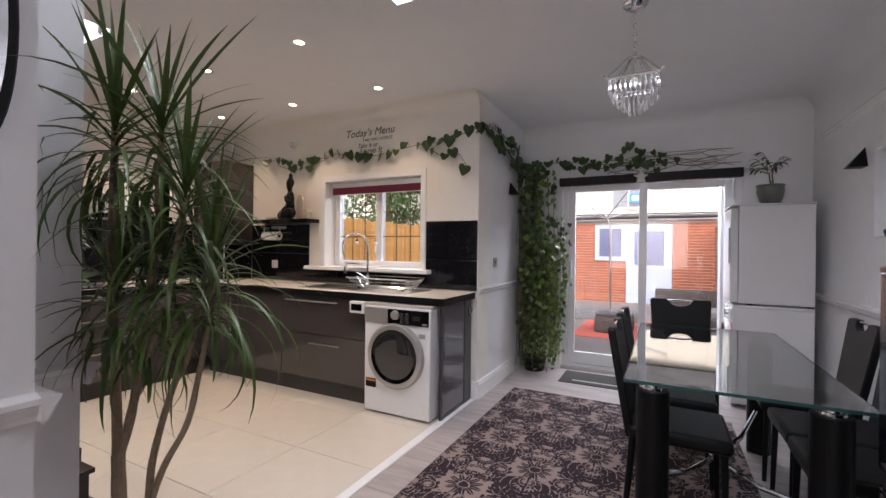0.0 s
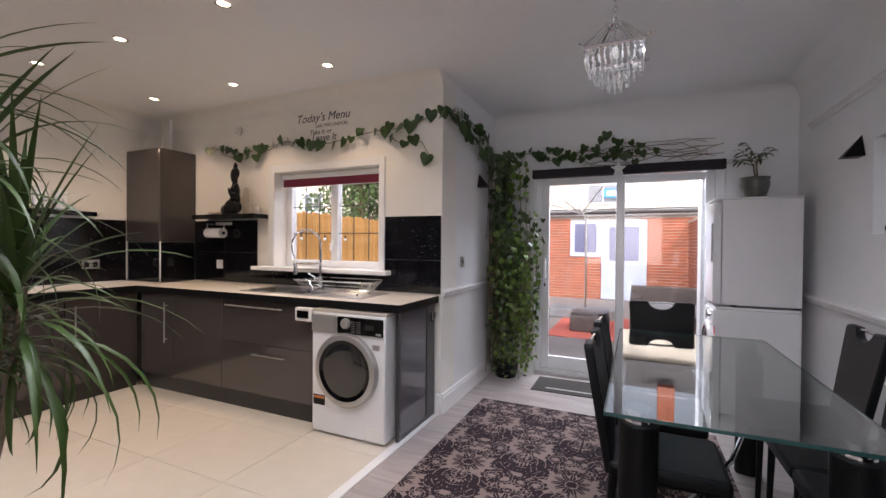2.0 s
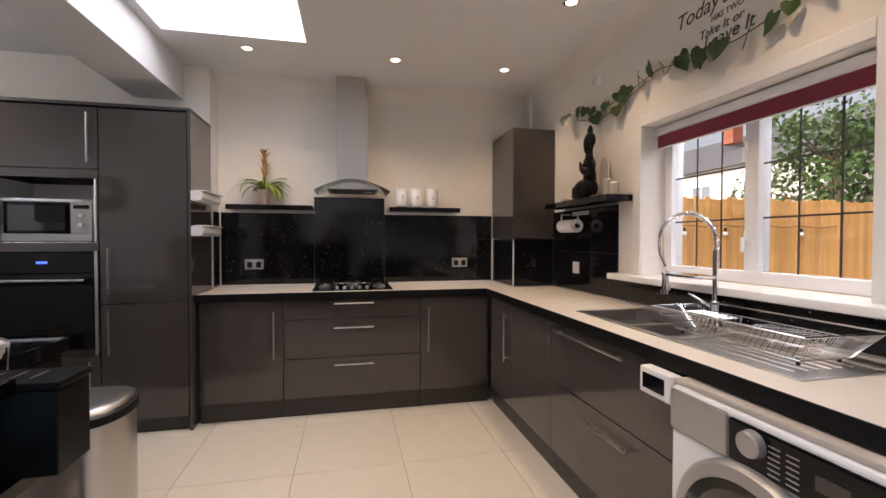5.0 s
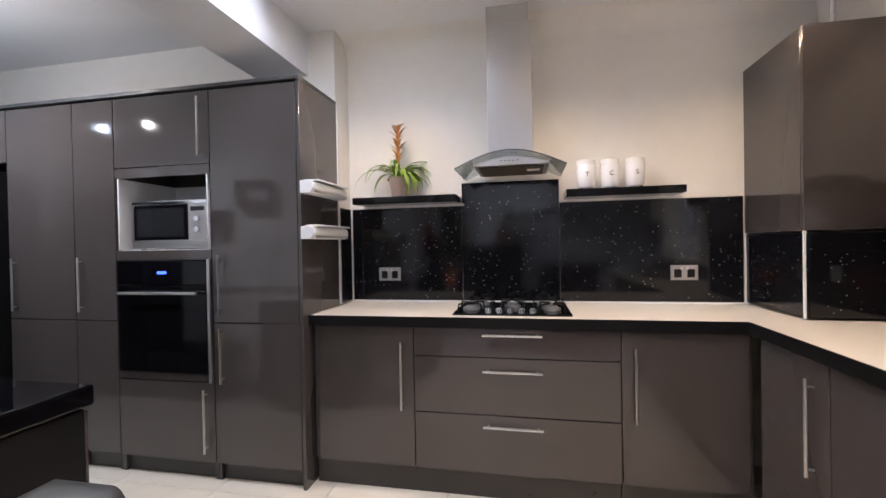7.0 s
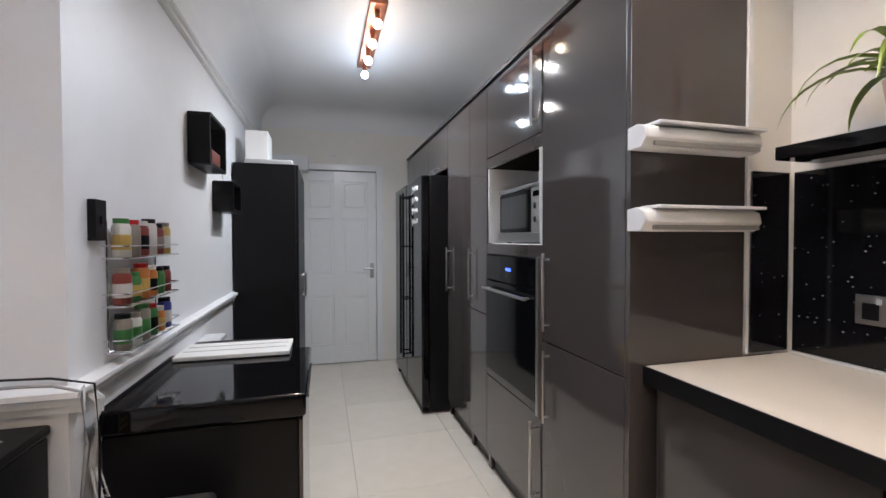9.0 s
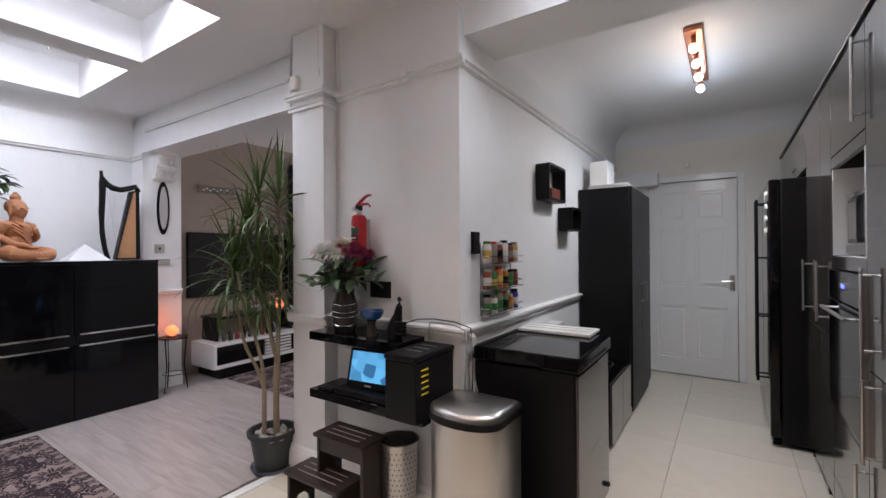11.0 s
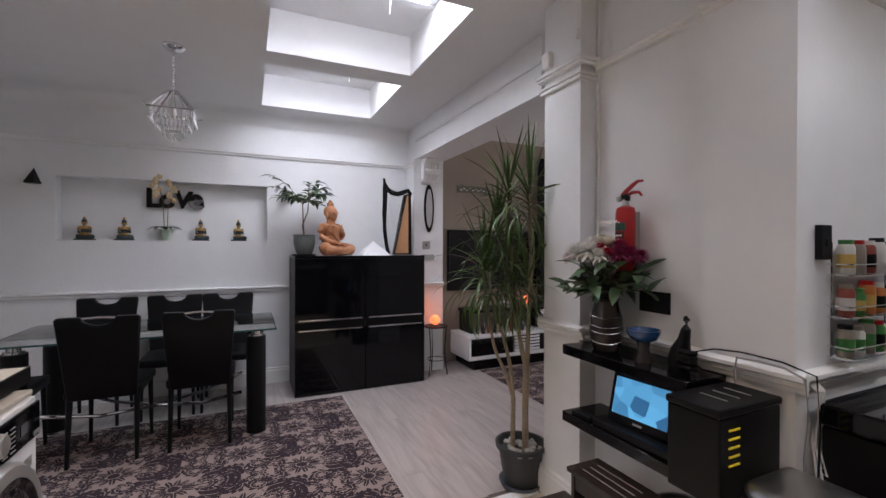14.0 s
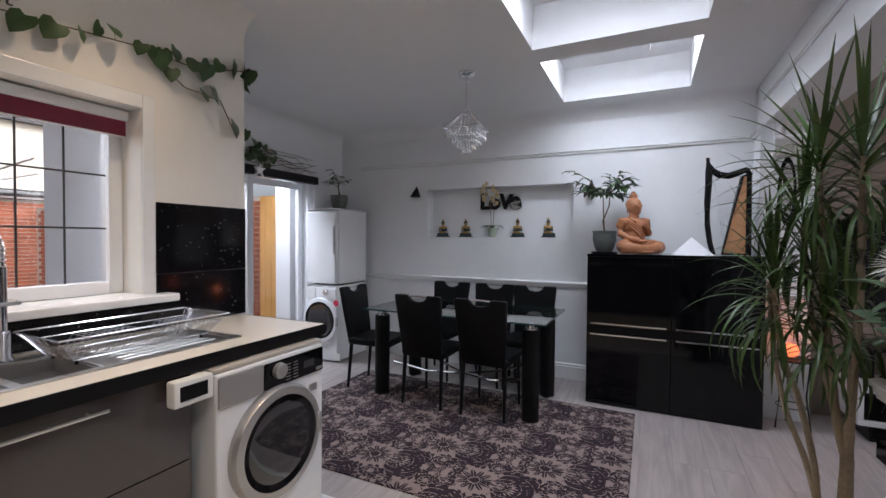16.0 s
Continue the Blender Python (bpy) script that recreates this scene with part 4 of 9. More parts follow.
def strap_leaf(bm, base, yaw, length, width, rise, droop, seg=7, twist=0.0):
    """One long arching leaf as a thin folded strip."""
    d = Vector((math.cos(yaw), math.sin(yaw), 0))
    side = Vector((-d.y, d.x, 0))
    p = Vector(base)
    ang = rise
    rows = []
    for i in range(seg + 1):
        t = i / seg
        w = width * (0.55 + 1.1 * t) if t < 0.35 else width * max(0.03, (1 - ((t - 0.35) / 0.65) ** 1.8))
        up = Vector((-d.x * math.sin(ang), -d.y * math.sin(ang), math.cos(ang)))
        s = side * math.cos(twist * t) + up * math.sin(twist * t)
        rows.append((bm.verts.new(p - s * w / 2 + up * w * 0.16), bm.verts.new(p), bm.verts.new(p + s * w / 2 + up * w * 0.16)))
        ang -= droop / seg
        p = p + (d * math.cos(ang) + Vector((0, 0, math.sin(ang)))) * (length / seg)
    for A, B in zip(rows, rows[1:]):
        bm.faces.new((A[0], A[1], B[1], B[0]))
        bm.faces.new((A[1], A[2], B[2], B[1]))


def heart_leaf(bm, at, size, yaw, pitch, roll=0.0, ratio=1.0):
    """A pointed heart-shaped leaf hanging from its stalk, folded at the midrib."""
    pts = [(0, 0.0), (0.30, 0.17), (0.52, 0.0), (0.51, -0.34), (0.28, -0.70), (0, -0.97)]
    m = Matrix.Translation(at) @ Euler((pitch, roll, yaw)).to_matrix().to_4x4() @ Matrix.Scale(size, 4)
    mid = [bm.verts.new(m @ Vector((0, 0, z))) for z in (-0.02, -0.3, -0.65, -1.0)]
    for s in (-1, 1):
        R = [bm.verts.new(m @ Vector((s * x * ratio, 0.10 - 0.16 * abs(x), z))) for x, z in pts[1:5]]
        bm.faces.new((mid[0], R[0], R[1], mid[1]))
        bm.faces.new((mid[1], R[1], R[2], mid[2]))
        bm.faces.new((mid[2], R[2], R[3]))
        bm.faces.new((mid[2], R[3], mid[3]))


def seated_figure(height, detail=True):
    """A cross-legged robed figure facing -x, one open palm raised, made of joined rounded forms."""
    bm = ball((0.012, 0, 0.062), 0.085, 0.105, 0.06)
    for c, r in (((0.01, 0, 0.13), (0.066, 0.082, 0.085)), ((0.006, 0, 0.20), (0.066, 0.094, 0.068)), ((-0.002, 0, 0.338), (0.054, 0.049, 0.062)), ((0.012, 0, 0.358), (0.057, 0.056, 0.052)), ((0.012, 0, 0.418), (0.030, 0.030, 0.026)), ((0.012, 0, 0.442), (0.014, 0.014, 0.014)), ((-0.014, 0, 0.300), (0.034, 0.031, 0.024))):
        ball(c, *r, bm)
    tube([(0.006, 0, 0.22), (0.004, 0, 0.30)], [0.042, 0.034], 12, bm)
    for q in (-1, 1):
        ball((0.004, q * 0.053, 0.325), 0.010, 0.008, 0.036, bm)
        ball((0.006, q * 0.082, 0.228), 0.040, 0.040, 0.036, bm)
        tube([(0.0, q * 0.06, 0.055), (-0.05, q * 0.125, 0.05), (-0.085, q * 0.145, 0.045), (-0.125, q * 0.09, 0.036), (-0.125, q * 0.0, 0.034), (-0.10, -q * 0.07, 0.04)], [0.055, 0.05, 0.046, 0.036, 0.028, 0.02], 12, bm)
    tube([(0.0, 0.095, 0.245), (0.012, 0.115, 0.19), (0.0, 0.118, 0.145), (-0.045, 0.085, 0.11), (-0.09, 0.02, 0.095)], [0.030, 0.028, 0.026, 0.021, 0.017], 12, bm)
    tube([(0.0, -0.095, 0.245), (0.012, -0.118, 0.19), (-0.005, -0.115, 0.15), (-0.06, -0.07, 0.165), (-0.082, -0.045, 0.19)], [0.034, 0.031, 0.029, 0.022, 0.016], 12, bm)
    ball((-0.080, -0.035, 0.205), 0.013, 0.024, 0.024, bm)
    ball((-0.095, 0.0, 0.088), 0.03, 0.04, 0.013, bm)
    ball((-0.09, 0, 0.014), 0.075, 0.12, 0.018, bm)
    if detail:
        ball((-0.055, 0, 0.330), 0.010, 0.007, 0.016, bm)
        for q in (-1, 1):
            ball((-0.050, q * 0.019, 0.348), 0.007, 0.015, 0.005, bm)
        ball((-0.048, 0, 0.308), 0.008, 0.014, 0.005, bm)
        for k in range(4):
            tube([(-0.035, 0.085 - 0.004 * k, 0.262 - 0.02 * k), (-0.058, 0.035, 0.232 - 0.022 * k), (-0.056, -0.02, 0.175 - 0.02 * k), (-0.03, -0.068, 0.135 - 0.012 * k)], 0.0052, 6, bm)
        for k in range(3):
            tube([(-0.05, -0.13 + 0.01 * k, 0.085 - 0.02 * k), (-0.115, -0.10 + 0.01 * k, 0.066 - 0.015 * k), (-0.150, -0.02, 0.052 - 0.014 * k)], 0.0045, 6, bm)
            tube([(-0.05, 0.13 - 0.01 * k, 0.085 - 0.02 * k), (-0.115, 0.10 - 0.01 * k, 0.066 - 0.015 * k), (-0.150, 0.02, 0.052 - 0.014 * k)], 0.0045, 6, bm)
    return turn(bm, Matrix.Scale(height / 0.456, 4))


def carve(ob, voxel):
    m = ob.modifiers.new("carved", "REMESH")
    m.mode, m.voxel_size, m.use_smooth_shade = "VOXEL", voxel, True
    m = ob.modifiers.new("worn", "SMOOTH")
    m.factor, m.iterations = 0.5, 2
    return ob


# bromeliad
rng = random.Random(7)
pl = thing("potted_bromeliad", (-3.66, 2.66, 1.585), "green bromeliad with an orange flower spike in a pale pink pot", "potted plant")
part("pot", lathe([(0, 0), (0.042, 0), (0.058, 0.11), (0.06, 0.125), (0.052, 0.125), (0.05, 0.10), (0, 0.10)], (-3.66, 2.66, 1.5852), 20), mat("pale_pink_pot", (0.6, 0.45, 0.38), 0.5, vary=0.05), pl, "pale pink pot")
bm = bmesh.new()
for k in range(40):
    strap_leaf(bm, (-3.66, 2.66, 1.69), rng.random() * 6.28, 0.24 + 0.14 * rng.random(), 0.028, 0.95 + 0.5 * rng.random(), 1.9 + 1.1 * rng.random(), 9)
part("leaves", bm, mat("yellow_green_leaf", (0.20, 0.30, 0.03), 0.35, vary=0.35, scale=12), pl, "yellow-green arching leaves", kind="stuff")
bm = bmesh.new()
for k in range(34):
    z = 1.80 + 0.0065 * k
    strap_leaf(bm, (-3.66, 2.66, z), k * 2.4, 0.055 + 0.03 * rng.random(), 0.02, 1.1, 0.5, 3)
tube([(-3.66, 2.66, 1.68), (-3.66, 2.66, 2.02)], 0.009, 6, bm)
part("flower_spike", bm, mat("orange_bract", (0.62, 0.30, 0.10), 0.5, vary=0.3), pl, "faded orange flower spike")

# north shelf
solid("floating_shelf", box(-3.06, -2.235, 4.84, YN - 0.001, 1.545, 1.585, 0.002), BLACKGLOSS, "black floating shelf beside the boiler cabinet", "shelf", "floating shelves", at=(-2.6, 4.93, 1.545))
bm = turn(seated_figure(0.50, False), Matrix.Translation((-2.56, 4.915, 1.588)) @ pose(0, 0, 0, 0, 0, 60) @ Matrix.Diagonal((0.62, 0.72, 1.0, 1.0)))
carve(solid("statue", bm, BLACK, "slim black seated figure statue on the corner shelf", "statue", at=(-2.56, 4.915, 1.5855)), 0.006)
bm = outline([(-2.47 + 0.05 * math.cos(a), 1.80 + 0.09 * math.sin(a) * 1.0) for a in [k * math.pi / 12 for k in range(13)]] + [(-2.52, 1.62), (-2.42, 1.62)], "y", 4.97, 4.985, 0.003)
solid("chopping_board", bm, mat("pale_board", (0.55, 0.5, 0.44), 0.5, vary=0.05), "pale wooden chopping board with a handle standing on the shelf", "chopping board", at=(-2.47, 4.98, 1.5853)).location.z = 1.5503
rng = random.Random(11)
bm = None
for k in range(14):
    bm = ball((-2.9 + 0.028 * k + 0.01 * rng.random(), 4.90 + 0.04 * rng.random(), 1.605), 0.026, 0.025, 0.02, bm, 2, 0.3)
solid("shell_garland", bm, mat("pale_shell", (0.6, 0.52, 0.44), 0.6, vary=0.2), "row of pale shells and stones lying on the shelf", "ornament", at=(-2.7, 4.92, 1.586))
for x, h_ in ((-2.36, 0.10), (-2.29, 0.07)):
    solid("glass_jar", lathe([(0, 0), (0.026, 0), (0.028, h_), (0.02, h_ + 0.01), (0, h_ + 0.01)], (x, 4.93, 1.5855), 16), mat("frosted_glass", (0.55, 0.5, 0.45), 0.3), "small frosted glass jar on the shelf", "jar", "jars", at=(x, 4.93, 1.5855))

# paper towel holder under the shelf
pt = thing("paper_towel_holder", (-2.83, 4.96, 1.545), "white wall-mounted paper towel holder with a part-used roll", "paper towel holder")
bm = box(-2.93, -2.70, 5.00, 5.007, 1.49, 1.52, 0.002)
tube([(-2.72, 5.0, 1.50), (-2.72, 4.93, 1.50), (-2.72, 4.93, 1.42)], 0.006, 6, bm)
tube([(-2.96, 5.0, 1.50), (-2.96, 4.93, 1.50), (-2.96, 4.93, 1.42)], 0.006, 6, bm)
part("bracket", bm, WHITEPL, pt)
part("roll", turn(lathe([(0.018, 0), (0.048, 0), (0.048, 0.22), (0.018, 0.22)], seg=24), Matrix.Translation((-2.95, 4.93, 1.41)) @ pose(0, 0, 0, 0, 90, 0)), WHITE, pt, "white paper roll")
part("core", turn(lathe([(0, 0), (0.018, 0), (0.018, 0.23), (0, 0.23)], seg=12), Matrix.Translation((-2.952, 4.93, 1.41)) @ pose(0, 0, 0, 0, 90, 0)), BLACK, pt)


def plate(name, c, w, h, face, material, label, holes=0, category="socket", out=0.008):
    """A wall plate; face is the way it looks."""
    o = thing(name, c, label, category, "wall plates")
    ax = {"+x": (1, 0), "-x": (-1, 0), "+y": (0, 1), "-y": (0, -1)}[face]
    u = Vector((-ax[1], ax[0], 0))
    n = Vector((ax[0], ax[1], 0))
    c = Vector(c)

    def pl_(cu, cz, hw, hh, d0, d1, b):
        A, B = c + u * (cu - hw) + n * d0, c + u * (cu + hw) + n * d1
        return box(min(A.x, B.x), max(A.x, B.x), min(A.y, B.y), max(A.y, B.y), c.z + cz - hh, c.z + cz + hh, b)

    part("faceplate", pl_(0, 0, w / 2, h / 2, 0.0005, out, 0.002), material, o)
    if holes == 1:
        part("switch", pl_(0, 0, 0.007, 0.012, out, out + 0.004, 0.001), BLACK if material is not WHITEPL else material, o)
    if holes == 2:
        for s in (-1, 1):
            part("socket_insert", pl_(s * w * 0.24, -0.004, 0.02, 0.024, out, out + 0.001, 0), BLACK, o, "black socket insert")
            part("switch", pl_(s * w * 0.1, 0.026, 0.006, 0.008, out, out + 0.004, 0.001), WHITEPL, o)
    return o


plate("double_socket", (XK + PT, 2.555, 1.10), 0.146, 0.086, "+x", STEEL, "steel double socket on the black splashback", 2)
plate("double_socket", (XK + PT, 4.33, 1.10), 0.146, 0.086, "+x", STEEL, "steel double socket with black inserts on the splashback", 2)
plate("switch_plate", (-2.87, YN - PT, 1.10), 0.086, 0.086, "-y", WHITEPL, "white switch plate on the black splashback", 1, "switch")
plate("light_switch", (XP, 5.44, 1.17), 0.086, 0.086, "+x", STEEL, "dark steel light switch on the white wall", 1, "switch")

# wall detectors
for c_, f in (((-2.62, YN, 2.41), "y"),):
    o = thing("heat_detector", c_, "round white detector high on the cream wall", "detector")
    part("body", turn(lathe([(0, 0), (0.045, 0), (0.045, 0.02), (0.03, 0.032), (0, 0.032)], seg=20), Matrix.Translation(c_) @ pose(0, 0, 0, 90, 0, 0)), WHITEPL, o)
    part("ring", turn(lathe([(0.02, 0), (0.026, 0), (0.026, 0.003), (0.02, 0.003)], seg=20), Matrix.Translation((c_[0], c_[1] - 0.031, c_[2])) @ pose(0, 0, 0, 90, 0, 0)), SILVER, o)

# ---- kitchen window ----
w1 = tagged(new("window_1"), "white two-light leaded window with a stone-white sill", "", "", "structure")
w1.location = (-1.58, 5.2, 1.1)
WX0, WX1, WZ0, WZ1 = -2.15, -1.0, 1.10, 1.97
bm = box(WX0, WX0 + 0.06, 5.17, 5.24, WZ0, WZ1, 0.006)
for b in ((WX1 - 0.06, WX1, 5.17, 5.24, WZ0, WZ1), (WX0 + 0.06, WX1 - 0.06, 5.17, 5.24, WZ0, WZ0 + 0.06), (WX0 + 0.06, WX1 - 0.06, 5.17, 5.24, WZ1 - 0.06, WZ1), (-1.615, -1.545, 5.165, 5.24, WZ0 + 0.06, WZ1 - 0.06)):
    box(*b, 0.006, bm=bm)
part("window_frame", bm, UPVC, w1)
for a, b in ((WX0 + 0.06, -1.615), (-1.545, WX1 - 0.06)):
    g = part("pane", box(a, b, 5.20, 5.206, WZ0 + 0.06, WZ1 - 0.06), GLASS, w1)
    g.visible_shadow = False
    bm = None
    n = 3
    for k in range(1, n):
        x = a + (b - a) * k / n
        bm = box(x - 0.004, x + 0.004, 5.196, 5.199, WZ0 + 0.06, WZ1 - 0.06, bm=bm)
    for k in range(1, 3):
        z = WZ0 + 0.06 + (WZ1 - WZ0 - 0.12) * k / 3
        bm = box(a, b, 5.1955, 5.1985, z - 0.004, z + 0.004, bm=bm)
    part("leading", bm, LEADING, w1, "dark lead strips")
for z in (1.30, 1.72):
    bm = box(-1.60, -1.585, 5.145, 5.165, z, z + 0.05, 0.003)
    box(-1.598, -1.588, 5.125, 5.145, z - 0.05, z + 0.02, 0.003, bm=bm)
    part("window_handle", bm, UPVC, w1, "white window handle")
part("window_sill", box(-2.362, -0.878, 4.925, 5.17, 1.062, 1.10, 0.008), TRIM, w1, "white projecting window sill")
bm = box(WX0 - 0.065, WX0, 5.005, YN, 1.10, 2.035, 0.004)
box(WX1, WX1 + 0.055, 5.005, YN, 1.10, 2.035, 0.004, bm=bm)
box(WX0, WX1, 5.005, YN, 1.97, 2.035, 0.004, bm=bm)
part("architrave", bm, TRIM, w1, "white window surround")
rb = thing("roller_blind", (-1.58, 5.12, 1.93), "rolled-up plum red roller blind at the window head", "roller blind")
part("cassette", box(WX0 + 0.01, WX1 - 0.01, 5.09, 5.16, 1.915, 1.965, 0.012), TRIM, rb, "white blind housing")
part("fabric", box(WX0 + 0.02, WX1 - 0.02, 5.105, 5.112, 1.845, 1.916), REDBLIND, rb, "plum red fabric")
part("bottom_bar", box(WX0 + 0.02, WX1 - 0.02, 5.10, 5.116, 1.838, 1.8445, 0.003), WHITEPL, rb)

# ---- sink, tap, rack ----
sk = thing("sink", (-1.44, 4.73, 0.92), "stainless steel one and a half bowl sink with a drainer", "sink")
SX0, SX1, SY0, SY1 = -2.03, -0.85, 4.53, 4.94
bm = box(SX0, SX1, SY0, SY0 + 0.03, 0.917, 0.926, 0.002)
for b in ((SX0, SX1, SY1 - 0.06, SY1), (SX0, SX0 + 0.03, SY0 + 0.03, SY1 - 0.06), (-1.63, -1.60, SY0 + 0.03, SY1 - 0.06), (-1.39, -1.35, SY0 + 0.03, SY1 - 0.06), (SX1 - 0.02, SX1, SY0 + 0.03, SY1 - 0.06)):
    box(*b, 0.917, 0.926, 0.002, bm=bm)
part("rim", bm, STEEL, sk)
for a, b, d in ((SX0 + 0.03, -1.63, 0.17), (-1.60, -1.39, 0.12)):
    bm = box(a, b, SY0 + 0.03, SY0 + 0.035, 0.926 - d, 0.918)
    box(a, b, SY1 - 0.065, SY1 - 0.06, 0.926 - d, 0.918, bm=bm)
    box(a, a + 0.005, SY0 + 0.03, SY1 - 0.06, 0.926 - d, 0.918, bm=bm)
    box(b - 0.005, b, SY0 + 0.03, SY1 - 0.06, 0.926 - d, 0.918, bm=bm)
    box(a, b, SY0 + 0.03, SY1 - 0.06, 0.922 - d, 0.926 - d, bm=bm)
    bw = part("bowl", bm, STEEL, sk, "steel bowl", smooth=False)
    part("waste", lathe([(0, 0), (0.04, 0), (0.04, 0.003), (0, 0.001)], ((a + b) / 2, 4.72, 0.9262 - d), 18), CHROME, bw)
part("drainer", box(-1.35, SX1 - 0.02, SY0 + 0.03, SY1 - 0.06, 0.912, 0.919, 0.002), STEEL, sk, "smooth steel drainer")
for k in range(6):
    y = SY0 + 0.08 + 0.045 * k
    part("drainer_rib", tube([(-1.30, y, 0.9185), (-1.0, y, 0.9192), (SX1 - 0.08, y, 0.9185)], 0.003, 6), STEEL, sk)
for k in range(4):
    part("overflow_slot", box(-1.86 + 0.022 * k, -1.85 + 0.022 * k, SY1 - 0.0655, SY1 - 0.065, 0.885, 0.895), BLACK, sk, "dark overflow slot")


tp = thing("kitchen_tap", (-1.52, 4.915, 0.926), "chrome spring-neck kitchen tap with a pull-down spray", "tap")
part("base", lathe([(0, 0), (0.028, 0), (0.028, 0.01), (0.021, 0.02), (0.021, 0.10), (0.016, 0.11), (0, 0.11)], (-1.52, 4.915, 0.9262), 18), CHROME, tp)
part("column", tube([(-1.52, 4.915, 1.03), (-1.52, 4.915, 1.26)], 0.012, 12), CHROME, tp)
arc = [(-1.52 - 0.105 + 0.105 * math.cos(a), 4.915 - 0.06 + 0.06 * math.cos(a), 1.30 + 0.13 * math.sin(a)) for a in [k * math.pi / 16 for k in range(17)]]
arc = [(-1.52, 4.915, 1.25)] + arc + [(-1.725, 4.797, 1.24), (-1.70, 4.81, 1.18)]
part("hose", tube(arc, 0.006, 8), CHROME, tp)
coil = []
P = [Vector(p) for p in arc]
for k in range(260):
    t = k / 259 * (len(P) - 4)
    i = min(int(t), len(P) - 2)
    p = P[i].lerp(P[i + 1], t - i)
    d = (P[i + 1] - P[i]).normalized()
    s1 = d.cross(Vector((0.4, -0.9, 0.1))).normalized()
    s2 = d.cross(s1)
    a = k * 0.95
    coil.append(p + (s1 * math.cos(a) + s2 * math.sin(a)) * 0.010)
part("spring", tube(coil, 0.0022, 4), CHROME, tp, "open chrome spring")
part("support_arm", box(-1.72, -1.51, 4.80, 4.92, 1.135, 1.15, 0.004), CHROME, tp)
part("spray_head", lathe([(0, 0), (0.02, 0), (0.022, 0.02), (0.016, 0.05), (0.016, 0.10), (0.01, 0.11), (0, 0.11)], (-1.70, 4.81, 1.05), 16), CHROME, tp, "chrome spray head")
part("lever", tube([(-1.52, 4.915, 1.0), (-1.57, 4.89, 1.03), (-1.62, 4.865, 1.06)], [0.008, 0.006, 0.005], 8), CHROME, tp)

rk = thing("dish_rack", (-1.25, 4.72, 0.926), "chrome wire dish rack standing on the drainer", "dish rack")
rx0, rx1, ry0, ry1 = -1.50, -0.88, 4.58, 4.90
for z, r_ in ((1.03, 0.0035), (0.998, 0.002)):
    e = 0.0 if z > 1.0 else 0.022
    part("rim_wire", tube([(rx0 + e, ry0 + e, z), (rx1 - e, ry0 + e, z), (rx1 - e, ry1 - e, z), (rx0 + e, ry1 - e, z)], r_, 6, closed=True), CHROME, rk)
part("base_rim", tube([(rx0 + 0.06, ry0 + 0.06, 0.945), (rx1 - 0.06, ry0 + 0.06, 0.945), (rx1 - 0.06, ry1 - 0.06, 0.945), (rx0 + 0.06, ry1 - 0.06, 0.945)], 0.003, 6, closed=True), CHROME, rk)
for k in range(22):
    y = ry0 + 0.012 + (ry1 - ry0 - 0.024) * k / 21
    if k % 2 == 0:
        part("base_wire", tube([(rx0 + 0.06, y if 0.06 < y - ry0 < 0.26 else (ry0 + 0.065 + 0.009 * k), 0.945), (rx1 - 0.06, y if 0.06 < y - ry0 < 0.26 else (ry0 + 0.065 + 0.009 * k), 0.945)], 0.0012, 4), CHROME, rk)
    for xa, xb in ((rx0, rx0 + 0.06), (rx1, rx1 - 0.06)):
        part("end_wire", tube([(xa, y, 1.03), (xb, ry0 + 0.06 + (ry1 - ry0 - 0.12) * k / 21, 0.945)], 0.0013, 4), CHROME, rk)
for x0_ in (rx0 + 0.07, rx1 - 0.26):
    for k in range(9):
        x = x0_ + 0.021 * k
        part("plate_loop", tube([(x, ry0 + 0.07, 0.947), (x + 0.035, ry0 + 0.075, 1.02), (x + 0.035, ry0 + 0.16, 1.02), (x, ry0 + 0.17, 0.947)], 0.0014, 4), CHROME, rk, "slanted wire plate loop")
for x in (rx0 + 0.08, rx1 - 0.08):
    for y in (ry0 + 0.08, ry1 - 0.08):
        part("foot", lathe([(0, 0), (0.006, 0), (0.006, 0.02), (0, 0.02)], (x, y, 0.926), 8), BLACK, rk)


# ---- washing machine ----
# Lid under the worktop: the shadow on it is put into this warm grey.
SHADEDLID = mat("shaded_lid", (0.48, 0.44, 0.39), 0.35, vary=0.03)


